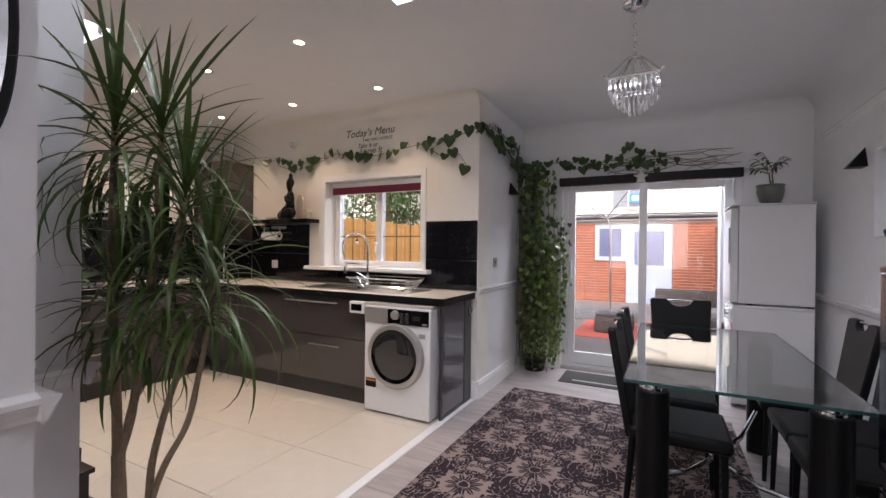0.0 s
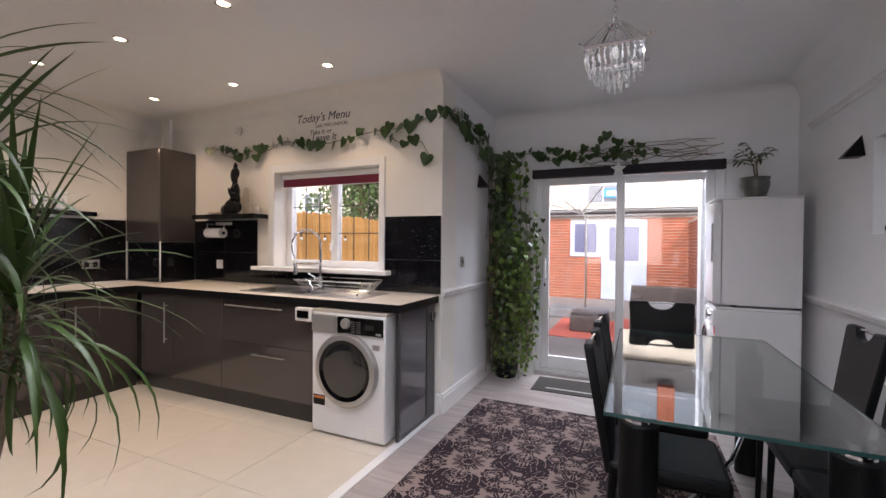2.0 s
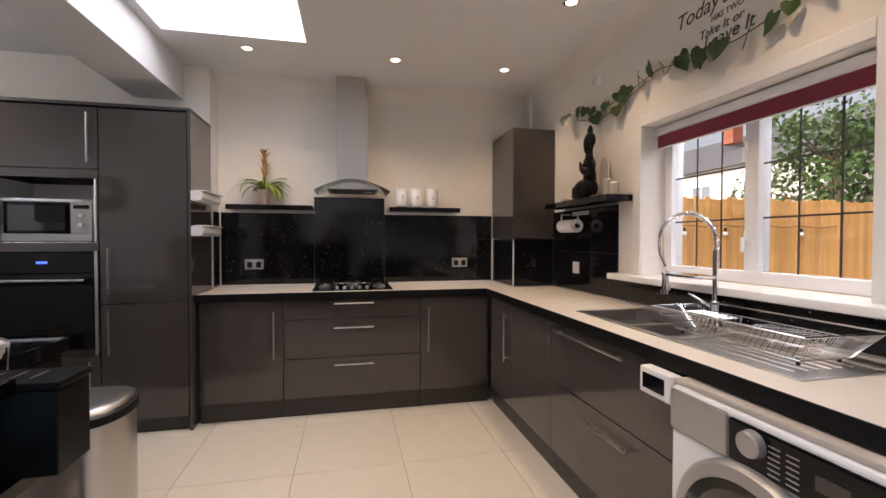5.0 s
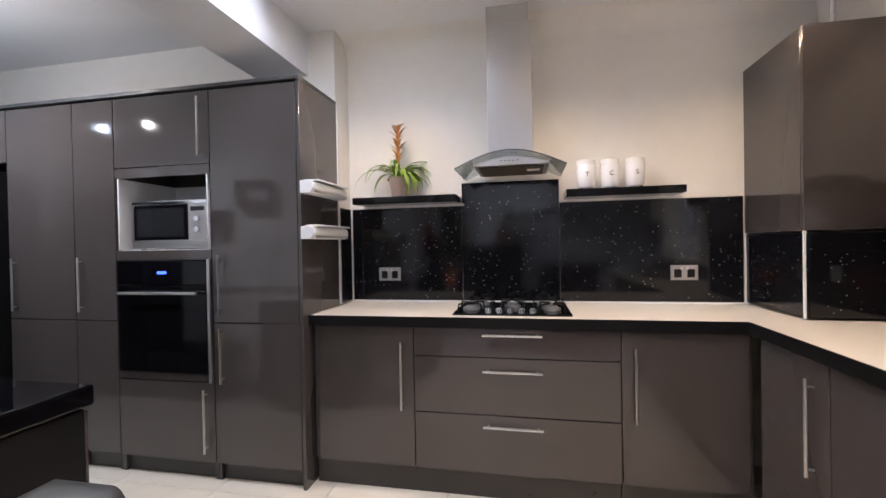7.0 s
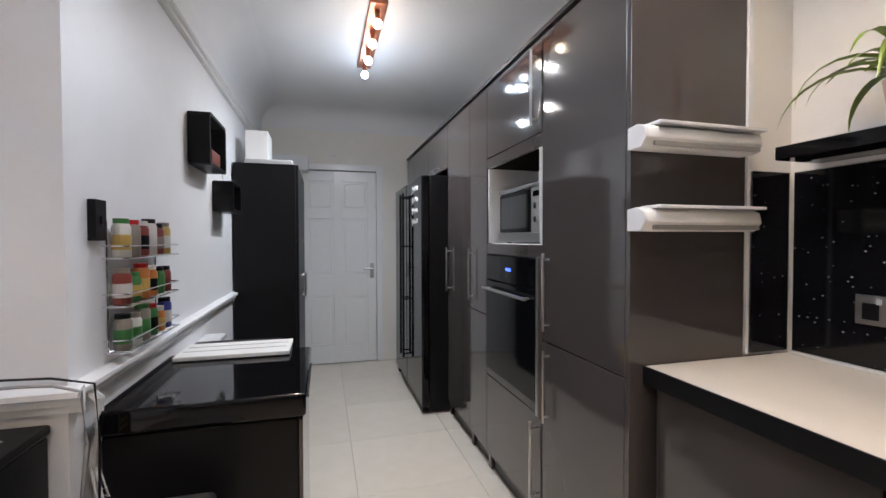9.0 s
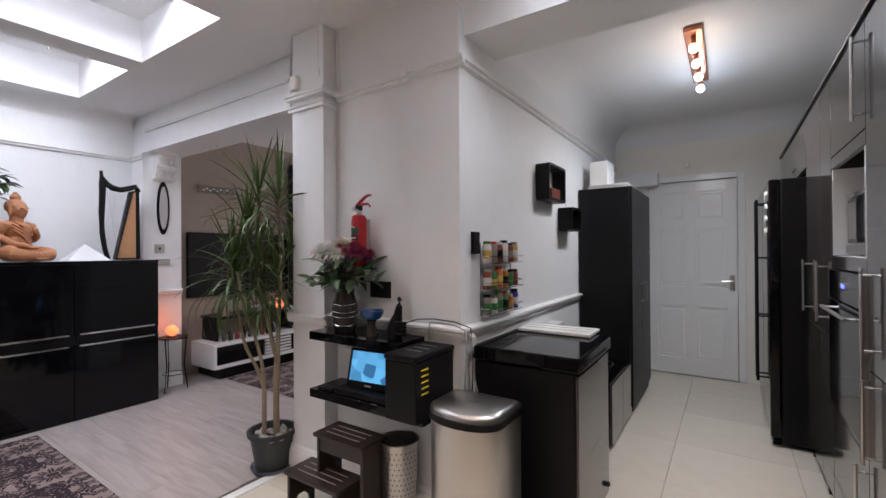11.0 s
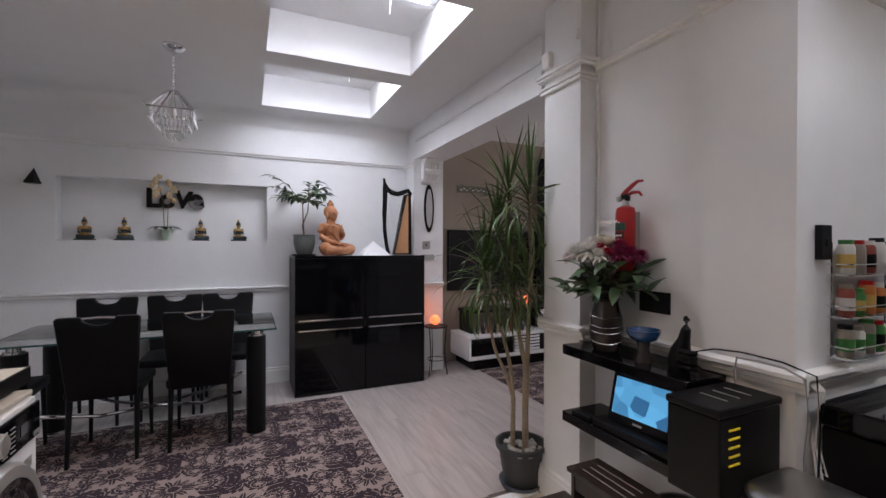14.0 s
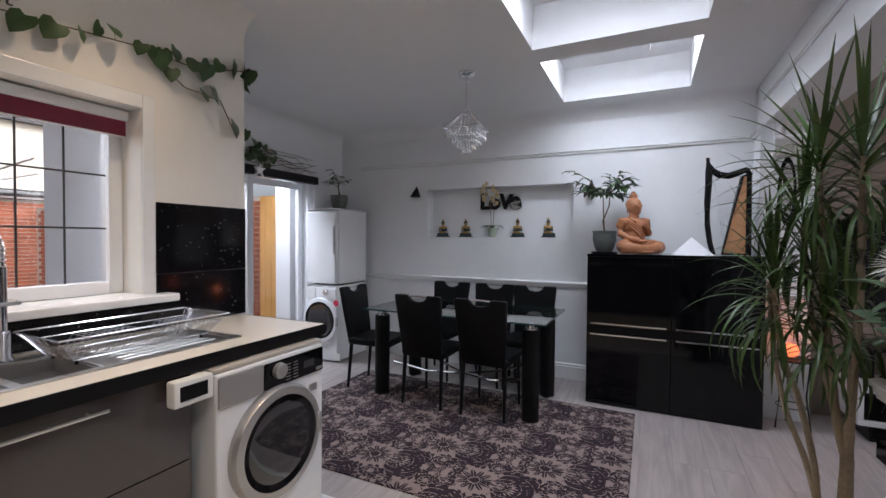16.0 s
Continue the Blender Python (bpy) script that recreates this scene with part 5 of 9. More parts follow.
def washer(at, yaw, label, panel_dark=True, w=0.60, d=0.58, h=0.862, knob_x=0.03):
    """A front loader that faces -y before it is turned."""
    c = thing("washing_machine", (0, 0, 0), label, "washing machine")
    part("body", box(-w / 2, w / 2, -d / 2, d / 2, 0.015, h - 0.02, 0.012), WHITE, c)
    part("lid", box(-w / 2, w / 2, -d / 2 + 0.01, d / 2, h - 0.02, h, 0.006), SHADEDLID if panel_dark else WHITE, c)
    fy = -d / 2
    part("drawer", box(-w / 2 + 0.005, -0.08, fy - 0.012, fy, h - 0.155, h - 0.03, 0.008), SILVER if panel_dark else WHITE, c, "detergent drawer")
    part("control_panel", box(-0.075, w / 2 - 0.01, fy - 0.012, fy, h - 0.15, h - 0.035, 0.006), BLACKGLOSS if panel_dark else WHITE, c, "black control panel" if panel_dark else "white control panel")
    part("knob", turn(lathe([(0, 0), (0.036, 0), (0.033, 0.02), (0.028, 0.024), (0, 0.024)], seg=28), Matrix.Translation((knob_x - 0.03, fy - 0.012, h - 0.078)) @ pose(0, 0, 0, 90, 0, 0)), SILVER if panel_dark else CHROME, c, "round programme knob")
    if panel_dark:
        bm = None
        for i in range(6):
            for j in range(2):
                bm = box(0.04 + j * 0.045, 0.04 + j * 0.045 + 0.03, fy - 0.0135, fy - 0.012, h - 0.135 + 0.014 * i, h - 0.132 + 0.014 * i, bm=bm)
        part("markings", bm, SILVER, c, "rows of tiny grey markings")
        part("display", box(0.15, 0.22, fy - 0.0135, fy - 0.012, h - 0.11, h - 0.075), DARKGLASS, c)
        part("buttons", box(0.235, 0.275, fy - 0.0145, fy - 0.012, h - 0.14, h - 0.125, 0.001), SILVER, c)
    R = 0.25
    cz = h * 0.545

    def ring(prof, material, name, label=""):
        return part(name, turn(lathe(prof, seg=56), Matrix.Translation((0, fy, cz)) @ pose(0, 0, 0, 90, 0, 0)), material, c, label)

    ring([(R - 0.045, 0.0), (R, 0.0), (R, 0.02), (R - 0.012, 0.036), (R - 0.045, 0.04), (R - 0.045, 0.0)], SILVER if panel_dark else WHITE, "door_ring", "silver door ring")
    ring([(R - 0.075, 0.02), (R - 0.046, 0.005), (R - 0.046, 0.038), (R - 0.075, 0.03), (R - 0.075, 0.02)], BLACKGLOSS, "inner_ring", "black inner door ring")
    ring([(0, 0.006), (R - 0.075, 0.02), (R - 0.075, 0.03), (R - 0.12, 0.036), (0, 0.028)], DARKGLASS, "door_glass", "dark glass porthole")
    part("door_latch", box(R - 0.035, R - 0.005, fy - 0.043, fy - 0.02, cz - 0.05, cz + 0.05, 0.006), SILVER, c)
    part("filter_flap", box(0.16, 0.26, fy - 0.003, fy, 0.03, 0.11, 0.002), WHITEPL, c)
    for x in (-1, 1):
        for y in (-1, 1):
            part("foot", lathe([(0, 0), (0.022, 0), (0.022, 0.015), (0, 0.015)], (x * (w / 2 - 0.06), y * (d / 2 - 0.06), 0), 12), BLACK, c)
    if panel_dark:
        part("energy_sticker", box(-w / 2 + 0.015, -w / 2 + 0.115, fy - 0.001, fy, 0.20, 0.27), BLACK, c, "black and orange sticker")
        part("sticker_stripe", box(-w / 2 + 0.02, -w / 2 + 0.11, fy - 0.0015, fy - 0.001, 0.245, 0.262), mat("orange_sticker", (0.6, 0.2, 0.05), 0.6), c)
        part("logo_sticker", box(0.20, 0.255, fy - 0.001, fy, h - 0.24, h - 0.205), SILVER, c, "small grey sticker")
    else:
        part("sticker", turn(lathe([(0, 0), (0.035, 0), (0.035, 0.001), (0, 0.001)], seg=24), Matrix.Translation((0.2, fy, h - 0.19)) @ pose(0, 0, 0, 90, 0, 0)), mat("pink_red_sticker", (0.65, 0.03, 0.08), 0.5), c, "round pink-red sticker")
    c.matrix_basis = pose(*at, 0, 0, yaw)
    return c


washer((-0.818, 4.64, 0), 0, "white washing machine with a silver panel under the worktop", w=0.595)
o = thing("air_monitor", (-1.21, 4.40, 0.79), "white plastic gadget with a dark window clipped under the worktop edge", "gadget")
part("body", box(-1.275, -1.125, 4.35, 4.40, 0.765, 0.86, 0.008), WHITEPL, o)
part("dark_window", box(-1.255, -1.15, 4.347, 4.351, 0.787, 0.84, 0.001), BLACKGLOSS, o)
ep = thing("end_panel_unit", (-0.47, 4.72, 0), "dark grey glass end panel in a grey frame by the washer", "end panel")
part("glass_panel", box(-0.486, -0.478, 4.47, 4.86, 0.03, 0.855), GREYGLASS, ep, "grey glossy glass panel")
bm = box(-0.492, -0.472, 4.44, 4.47, 0.0, 0.865, 0.002)
box(-0.492, -0.472, 4.86, 4.99, 0.0, 0.865, 0.002, bm=bm)
box(-0.492, -0.472, 4.47, 4.86, 0.0, 0.03, bm=bm)
part("frame", bm, GREYEDGE, ep)
ky = thing("key_hook", (-0.462, 4.92, 0.80), "bunch of keys hanging from a hook on the end panel", "keys")
part("hook", tube([(-0.471, 4.92, 0.82), (-0.45, 4.92, 0.82), (-0.445, 4.92, 0.83)], 0.003, 6), CHROME, ky)
for k in range(4):
    part("key", box(-0.462 + 0.006 * k, -0.458 + 0.006 * k, 4.90 + 0.01 * k, 4.92 + 0.01 * k, 0.735 + 0.01 * k, 0.80, 0.001), STEEL if k % 2 else BLACK, ky)

# lettering on the wall
for body, x, z, size, sh in (("Today's Menu", -1.60, 2.40, 0.105, 0.25), ("HAS TWO CHOICES", -1.50, 2.345, 0.038, 0.1), ("Take It or", -1.62, 2.285, 0.06, 0.2), ("Leave It", -1.58, 2.225, 0.085, 0.2)):
    bm = turn(text_mesh(body, size, 0.0008, shear=sh), Matrix.Translation((x, YN - 0.002, z)) @ pose(0, 0, 0, 90, 0, 0))
    solid("wall_lettering", bm, mat("dark_vinyl", (0.06, 0.055, 0.055), 0.5), "dark vinyl menu lettering on the cream wall", "lettering", "wall lettering", at=(x, YN - 0.002, z))

for x, y in DOWNLIGHTS:
    dl = thing("downlight", (x, y, H), "small round white recessed downlight, lit warm", "downlight", "downlights")
    part("bezel", lathe([(0.032, -0.001), (0.045, -0.001), (0.045, -0.006), (0.036, -0.008), (0.032, -0.004)], (x, y, H), 24), CHROME, dl, "pale metal bezel")
    part("lamp", lathe([(0, -0.001), (0.031, -0.001), (0.031, -0.0035), (0, -0.0035)], (x, y, H), 20), LAMPON, dl, "lit lamp")

# galley spotlight bar
gb = thing("ceiling_spotlight_bar", (-2.55, 0.45, H), "copper ceiling bar with four lit spot bulbs", "ceiling light")
COPPER = mat("copper", (0.5, 0.2, 0.12), 0.3, 0.9)
part("bar", box(-2.60, -2.50, 0.05, 0.98, H - 0.03, H - 0.001, 0.004), COPPER, gb)
for k, y in enumerate((0.12, 0.38, 0.64, 0.90)):
    s_ = part("socket", tube([(-2.55, y, H - 0.03), (-2.55, y, H - 0.08)], 0.016, 12), COPPER, gb)
    part("bulb", ball((-2.55, y, H - 0.105), 0.028, sub=2), LAMPCOOL if k < 2 else LAMPON, s_, "lit cool white bulb" if k < 2 else "lit warm bulb")

# towel holders on the tall end panel
for z in (1.60, 1.36):
    o = thing("cling_film_dispenser", (-3.33, 2.33, z), "white wall-mounted film dispenser on the grey end panel", "dispenser", "film dispensers")
    prof = [(2.288, z - 0.03), (2.345, z - 0.03), (2.365, z - 0.005), (2.36, z + 0.025), (2.33, z + 0.04), (2.288, z + 0.035)]
    part("body", outline(prof, "x", -3.55, -3.125, 0.004), WHITEPL, o)
    part("lid_flap", box(-3.56, -3.16, 2.295, 2.372, z + 0.036, z + 0.046, 0.003), WHITE, o)
    part("front_slot", box(-3.54, -3.15, 2.355, 2.364, z - 0.026, z - 0.012, 0.001), SILVER, o, "grey slot strip")
    part("end_cap", outline([(a + 0, b) for a, b in prof], "x", -3.124, -3.118, 0.002), WHITE, o)


# ---- galley end ----
d1 = tagged(new("door_1"), "white six-panel door, closed, at the end of the galley", "", "", "structure")
d1.location = (-2.39, YG, 0)
part("door_leaf", box(-2.79, -1.99, YG - 0.045, YG - 0.016, 0.006, 2.025), TRIM, d1)
for a, b in ((-2.79, -2.70), (-2.43, -2.35), (-2.08, -1.99)):
    part("stile", box(a, b, YG - 0.016, YG - 0.003, 0.006, 2.025, 0.002), TRIM, d1)
for a, b in ((-2.70, -2.43), (-2.35, -2.08)):
    for c0, c1 in ((0.006, 0.18), (0.72, 0.93), (1.53, 1.62), (1.92, 2.025)):
        part("rail", box(a, b, YG - 0.016, YG - 0.0035, c0, c1, 0.002), TRIM, d1)
    for c0, c1 in ((1.62, 1.92), (0.93, 1.53), (0.18, 0.72)):
        part("door_panel", box(a + 0.028, b - 0.028, YG - 0.016, YG - 0.007, c0 + 0.028, c1 - 0.028, 0.0085, seg=1), TRIM, d1)
bm = box(-2.765, -2.725, YG - 0.0025, YG + 0.006, 0.90, 1.06, 0.003)
tube([(-2.745, YG + 0.004, 1.0), (-2.745, YG + 0.045, 1.0), (-2.65, YG + 0.045, 1.0)], 0.008, 8, bm)
part("door_handle", bm, STEEL, d1, "steel lever handle")
bm = box(-2.86, -2.795, YG - 0.03, YG + 0.007, 0, 2.10, 0.004)
box(-1.985, -1.92, YG - 0.03, YG + 0.007, 0, 2.10, 0.004, bm=bm)
box(-2.795, -1.985, YG - 0.03, YG + 0.007, 2.035, 2.10, 0.004, bm=bm)
part("door_frame", bm, TRIM, d1, "white door casing")
o = thing("doorbell_sensor", (-2.36, YG, 2.19), "small white sensor above the door", "sensor")
part("body", box(-2.385, -2.335, YG, YG + 0.03, 2.17, 2.24, 0.008), WHITEPL, o)

tc = thing("tall_black_cabinet", (-1.88, -0.27, 0), "tall matt black cupboard with steel handles against the galley wall", "cupboard")
part("body", box(-2.058, -1.66, -0.70, 0.22, 0.06, 1.83, 0.003), BLACK, tc)
part("plinth", box(-2.06, -1.66, -0.68, 0.14, 0, 0.059), BLACK, tc)
for a, b, h_ in ((-0.238, 0.218, -0.18), (-0.698, -0.242, -0.30)):
    for c0, c1 in ((1.30, 1.827), (0.07, 1.296)):
        dd = part("door", box(-2.078, -2.059, a, b, c0, c1, 0.002), BLACK, tc)
        if c0 < 1:
            handle(dd, (-2.078, h_, 0.86), (-2.078, h_, 1.04), (-1, 0, 0))
bx = thing("storage_tray", (-1.9, -0.2, 1.83), "pale grey plastic tray lying on the tall black cupboard", "tray")
part("tray", box(-2.04, -1.72, -0.55, 0.16, 1.831, 1.87, 0.01), mat("grey_plastic", (0.4, 0.4, 0.4), 0.5), bx)
solid("white_box", box(-1.87, -1.72, -0.15, 0.10, 1.871, 2.08, 0.006), WHITEPL, "white box standing on the tray above the cupboard", "box", at=(-1.85, -0.06, 1.871))
solid("pipe_box", box(-2.10, -1.65, YG + 0.001, YG + 0.16, 2.0, 2.14, 0.004), WALL, "white boxed-in pipe above the door end", kind="structure")

ld = thing("low_drawer_unit", (-1.88, 0.53, 0), "low black drawer unit with a grey front beside the cupboard", "drawer unit")
part("body", box(-2.05, -1.70, 0.23, 0.92, 0, 0.43, 0.003), BLACKGLOSS, ld)
for a, b in ((0.232, 0.573), (0.577, 0.918)):
    part("drawer_front", box(-2.068, -2.051, a, b, 0.02, 0.42, 0.002), GREY, ld, "gloss grey drawer front")
rng = random.Random(3)
bn = thing("wire_fruit_bowl", (-1.9, 0.80, 0.43), "black wire basket with yellow lemons on the drawer unit", "fruit basket")
bm = tube([(-1.93 + 0.12 * math.cos(a), 0.80 + 0.12 * math.sin(a), 0.53) for a in [k * math.tau / 20 for k in range(20)]], 0.003, 5, closed=True)
for k in range(10):
    a = k * math.tau / 10
    tube([(-1.93 + 0.12 * math.cos(a), 0.80 + 0.12 * math.sin(a), 0.53), (-1.93 + 0.07 * math.cos(a), 0.80 + 0.07 * math.sin(a), 0.435), (-1.9, 0.80, 0.433)], 0.0022, 4, bm)
part("basket", bm, BLACK, bn)
LEMON = mat("lemon", (0.75, 0.5, 0.03), 0.45, vary=0.1, bump=0.3)
for k in range(5):
    solid("lemon", ball((-1.93 + 0.05 * math.cos(k * 1.3), 0.80 + 0.05 * math.sin(k * 1.3), 0.475 + 0.045 * (k > 2)), 0.034, 0.03, 0.03), LEMON, "yellow lemon in a black wire basket", "lemon", "lemons", at=(-1.93 + 0.05 * math.cos(k * 1.3), 0.80 + 0.05 * math.sin(k * 1.3), 0.44))

# black chest freezer with a gloss lid
cf = thing("chest_freezer", (-1.92, 1.83, 0), "black chest freezer with a glossy black lid and grey front", "freezer")
part("body", box(-2.17, -1.68, 1.52, 2.07, 0.03, 0.79, 0.006), BLACK, cf)
part("front_panel", box(-2.182, -2.1705, 1.53, 2.068, 0.05, 0.78, 0.003), GREY, cf, "gloss grey front")
part("lid", box(-2.192, -1.67, 1.51, 2.085, 0.796, 0.862, 0.008), BLACKGLOSS, cf, "black gloss lid")
part("lid_slot", box(-2.196, -2.1925, 1.62, 1.98, 0.815, 0.822), BLACK, cf)
part("knob", ball((-2.190, 1.60, 0.12), 0.014), BLACK, cf)
for k in range(4):
    part("foot", box(-2.15 + 0.42 * (k % 2), -2.11 + 0.42 * (k % 2), 1.55 + 0.5 * (k // 2), 1.59 + 0.5 * (k // 2), 0, 0.03), BLACK, cf)
solid("document_tray", box(-2.115, -1.715, 1.425, 1.635, 0.865, 0.882, 0.004), WHITEPL, "white flat panel lying across the freezer's far edge", "tray", at=(-1.9, 1.53, 0.865))
for k in range(2):
    solid("tray_groove", box(-2.10, -1.73, 1.49 + 0.07 * k, 1.494 + 0.07 * k, 0.8815, 0.8835), SILVER, "grey joint strip across the white panel", "strip", at=(-1.9, 1.49 + 0.07 * k, 0.8815))
solid("cupboard_return", box(-2.05, -1.70, 1.26, 1.505, 0, 0.855, 0.003), BLACK, "black side cabinet behind the freezer", "cabinet", at=(-1.94, 1.38, 0))
rd = thing("radiator", (-1.72, 0.95, 0.12), "white finned panel radiator on the galley wall", "radiator")
part("panel", box(-1.745, -1.66, 0.93, 1.42, 0.15, 0.80, 0.008), WHITE, rd)
part("grille", box(-1.755, -1.655, 0.925, 1.42, 0.802, 0.822, 0.004), WHITE, rd)
for k in range(18):
    y = 0.945 + 0.026 * k
    part("fin", box(-1.753, -1.7452, y, y + 0.013, 0.17, 0.79, 0.003, seg=1), WHITE, rd)

# pedal bin, D-shaped
pb = thing("pedal_bin", (-1.82, 2.30, 0), "brushed steel pedal bin with a black rim and domed lid", "bin")


def dshape(x0, x1, y0, y1, n=14):
    """Flat towards -y, round towards +y."""
    c, r = (x0 + x1) / 2, (x1 - x0) / 2
    return [(x0, y0), (x1, y0)] + [(c + r * math.cos(a), (y1 - r * 0.6) + r * 0.6 * math.sin(a)) for a in [k * math.pi / n for k in range(n + 1)]]


part("body", outline(dshape(-1.98, -1.66, 2.21, 2.49), "z", 0.03, 0.63), STEEL, pb)
part("base", outline(dshape(-1.975, -1.665, 2.215, 2.485), "z", 0.0, 0.029), BLACK, pb)
part("rim", outline(dshape(-1.988, -1.652, 2.205, 2.498, 20), "z", 0.631, 0.662, 0.003), BLACK, pb)
bm, rows = bmesh.new(), []
for f_, z_ in ((1.0, 0.662), (0.995, 0.672), (0.96, 0.683), (0.86, 0.692), (0.65, 0.698), (0.3, 0.701)):
    rows.append([bm.verts.new((-1.82 + (a + 1.82) * f_, 2.34 + (b - 2.34) * f_, z_)) for a, b in dshape(-1.984, -1.656, 2.21, 2.494, 20)])
for A, B in zip(rows, rows[1:]):
    for k in range(len(A)):
        bm.faces.new((A[k], A[(k + 1) % len(A)], B[(k + 1) % len(A)], B[k]))
bm.faces.new(rows[-1])
part("lid", bm, STEEL, pb, "domed brushed steel lid")
part("pedal", box(-1.85, -1.79, 2.48, 2.52, 0.01, 0.02, 0.003), BLACK, pb)

# step stool
ss = thing("step_stool", (-1.1, 2.42, 0), "dark wooden two-step stool with slotted treads", "step stool")
# Glint along the dark treads' slots, painted as a pale strip.
SLOT = mat("pale_slot_glint", (0.30, 0.27, 0.26), 0.4)
stool = []
for z, y0, y1, x0, x1 in ((0.20, 2.365, 2.545, -1.225, -0.84), (0.40, 2.30, 2.476, -1.318, -0.98)):
    bm = box(x0, x1, y0, y1, z, z + 0.02, 0.004)
    tr_ = part("tread", bm, DARKWOOD, ss)
    for k in range(3):
        y = y0 + 0.05 + 0.04 * k
        part("slot", box(x0 + 0.06, x1 - 0.05, y - 0.0025, y + 0.0025, z + 0.0195, z + 0.0212), SLOT, tr_, "routed slot with its glint painted pale")
for x in (-1.215, -0.868):
    bm = outline([(2.37, 0), (2.395, 0.0), (2.41, 0.05), (2.44, 0.075), (2.47, 0.075), (2.50, 0.05), (2.51, 0.0), (2.545, 0.0), (2.54, 0.04), (2.53, 0.06), (2.53, 0.199), (2.37, 0.199)], "x", x, x + 0.018, 0.002)
    part("side", bm, DARKWOOD, ss)
for x in (-1.308, -1.01):
    part("side", box(x, x + 0.018, 2.31, 2.364, 0, 0.399, 0.002), DARKWOOD, ss)
    part("side", box(x, x + 0.018, 2.365, 2.46, 0.2205 if x > -1.2 else 0.0, 0.399, 0.002), DARKWOOD, ss)
part("rail", box(-1.29, -1.01, 2.44, 2.455, 0.33, 0.399), DARKWOOD, ss)
solid("white_box", box(-1.60, -1.25, 2.175, 2.375, 0, 0.115, 0.004), WHITEPL, "low white box on the floor under the shelves", "box", at=(-1.45, 2.33, 0))
wb = thing("waste_basket", (-1.35, 2.235, 0.115), "perforated chrome waste basket standing on the white box", "waste basket")
wx, wy = -1.36, 2.262
part("shell", lathe([(0.0, 0), (0.082, 0.0), (0.097, 0.28), (0.101, 0.286), (0.092, 0.286), (0.078, 0.01), (0, 0.008)], (wx, wy, 0.1155), 30), STEEL, wb)
bm = bmesh.new()
for i in range(10):
    for j in range(28):
        a = (j + 0.5 * (i % 2)) * math.tau / 28
        r = 0.0842 + 0.00135 * i
        z = 0.14 + 0.025 * i
        c_, s_ = math.cos(a), math.sin(a)
        q = [bm.verts.new((wx + (r + 0.001) * c_ - u * s_, wy + (r + 0.001) * s_ + u * c_, z + v)) for u, v in ((-0.0035, 0), (0, -0.005), (0.0035, 0), (0, 0.005))]
        bm.faces.new(q)
part("holes", bm, BLACK, wb, "rows of dark holes", kind="stuff")

# alcove shelves
for z, xr in ((0.845, -1.44), (0.535, -1.58)):
    pts = [(-0.815, 2.124), (-0.815, 2.36), (xr, 2.36), (xr, 2.152), (-1.34, 2.152), (-1.34, 2.124)]
    solid("floating_shelf", outline(pts, "z", z, z + 0.045, 0.002), BLACKGLOSS, "black gloss shelf in the alcove beside the pillar", "shelf", "alcove shelves", at=(-1.2, 2.28, z))

vs = thing("flower_vase", (-1.05, 2.27, 0.89), "ribbed dark ceramic vase of mixed cut flowers", "vase of flowers")
vx, vy = -0.975, 2.25
BV = mat("dark_ceramic", (0.03, 0.022, 0.02), 0.2, vary=0.2)
part("vase", lathe([(0, 0), (0.054, 0), (0.066, 0.03), (0.072, 0.09), (0.068, 0.14), (0.054, 0.19), (0.050, 0.215), (0.058, 0.225), (0.046, 0.225), (0.044, 0.19), (0, 0.05)], (vx, vy, 0.8905), 30), BV, vs)
for z in (0.04, 0.085, 0.11, 0.15):
    r = 0.0715 if 0.05 < z < 0.12 else 0.0672
    part("silver_band", tube([(vx + (r + 0.001) * math.cos(a), vy + (r + 0.001) * math.sin(a), 0.89 + z + 0.006 * math.sin(a * 2)) for a in [k * math.tau / 30 for k in range(30)]], 0.0018, 5, closed=True), CHROME, vs, "wavy silver band")
rng = random.Random(21)
st, lv, fl = bmesh.new(), bmesh.new(), {}
for k in range(26):
    a, rr = rng.random() * 6.28, 0.03 + 0.17 * rng.random()
    tip = Vector((vx + rr * math.cos(a), vy + rr * math.sin(a) * 0.8, 1.16 + 0.20 * rng.random() - rr * 0.35))
    mid = Vector((vx + rr * 0.35 * math.cos(a), vy + rr * 0.3 * math.sin(a), 1.15))
    tube([(vx, vy, 1.02), mid, tip], 0.003, 5, st)
    for q in range(1):
        strap_leaf(lv, tip.lerp(mid, 0.4 + 0.6 * rng.random()) - Vector((0, 0, 0.02)), rng.random() * 6.28, 0.11 + 0.05 * rng.random(), 0.045, rng.uniform(-0.3, 0.8), rng.uniform(0.3, 1.0), 5, rng.uniform(-0.6, 0.6))
for k in range(15):
    a = k * 0.419 + rng.random() * 0.3
    d = Vector((math.cos(a), math.sin(a) * 0.8, 0))
    p1 = Vector((vx, vy, 1.13 + 0.07 * rng.random()))
    p2 = p1 + d * (0.13 + 0.09 * rng.random()) + Vector((0, 0, rng.uniform(-0.03, 0.12)))
    tube([p1, p2], 0.0025, 5, st)
    for q in range(5):
        strap_leaf(lv, p1.lerp(p2, 0.3 + 0.175 * q), a + (0.8 if q % 2 else -0.8) * rng.uniform(0.4, 1.2), rng.uniform(0.09, 0.13), 0.05, rng.uniform(-0.3, 0.9), rng.uniform(0.2, 0.8), 5, rng.uniform(-0.8, 0.8))
part("stem_bunch", st, STEM, vs, kind="stuff")
part("leaves", lv, mat("eucalyptus_leaf", (0.10, 0.17, 0.09), 0.45, vary=0.3, scale=9), vs, "dark green leaves", kind="stuff")


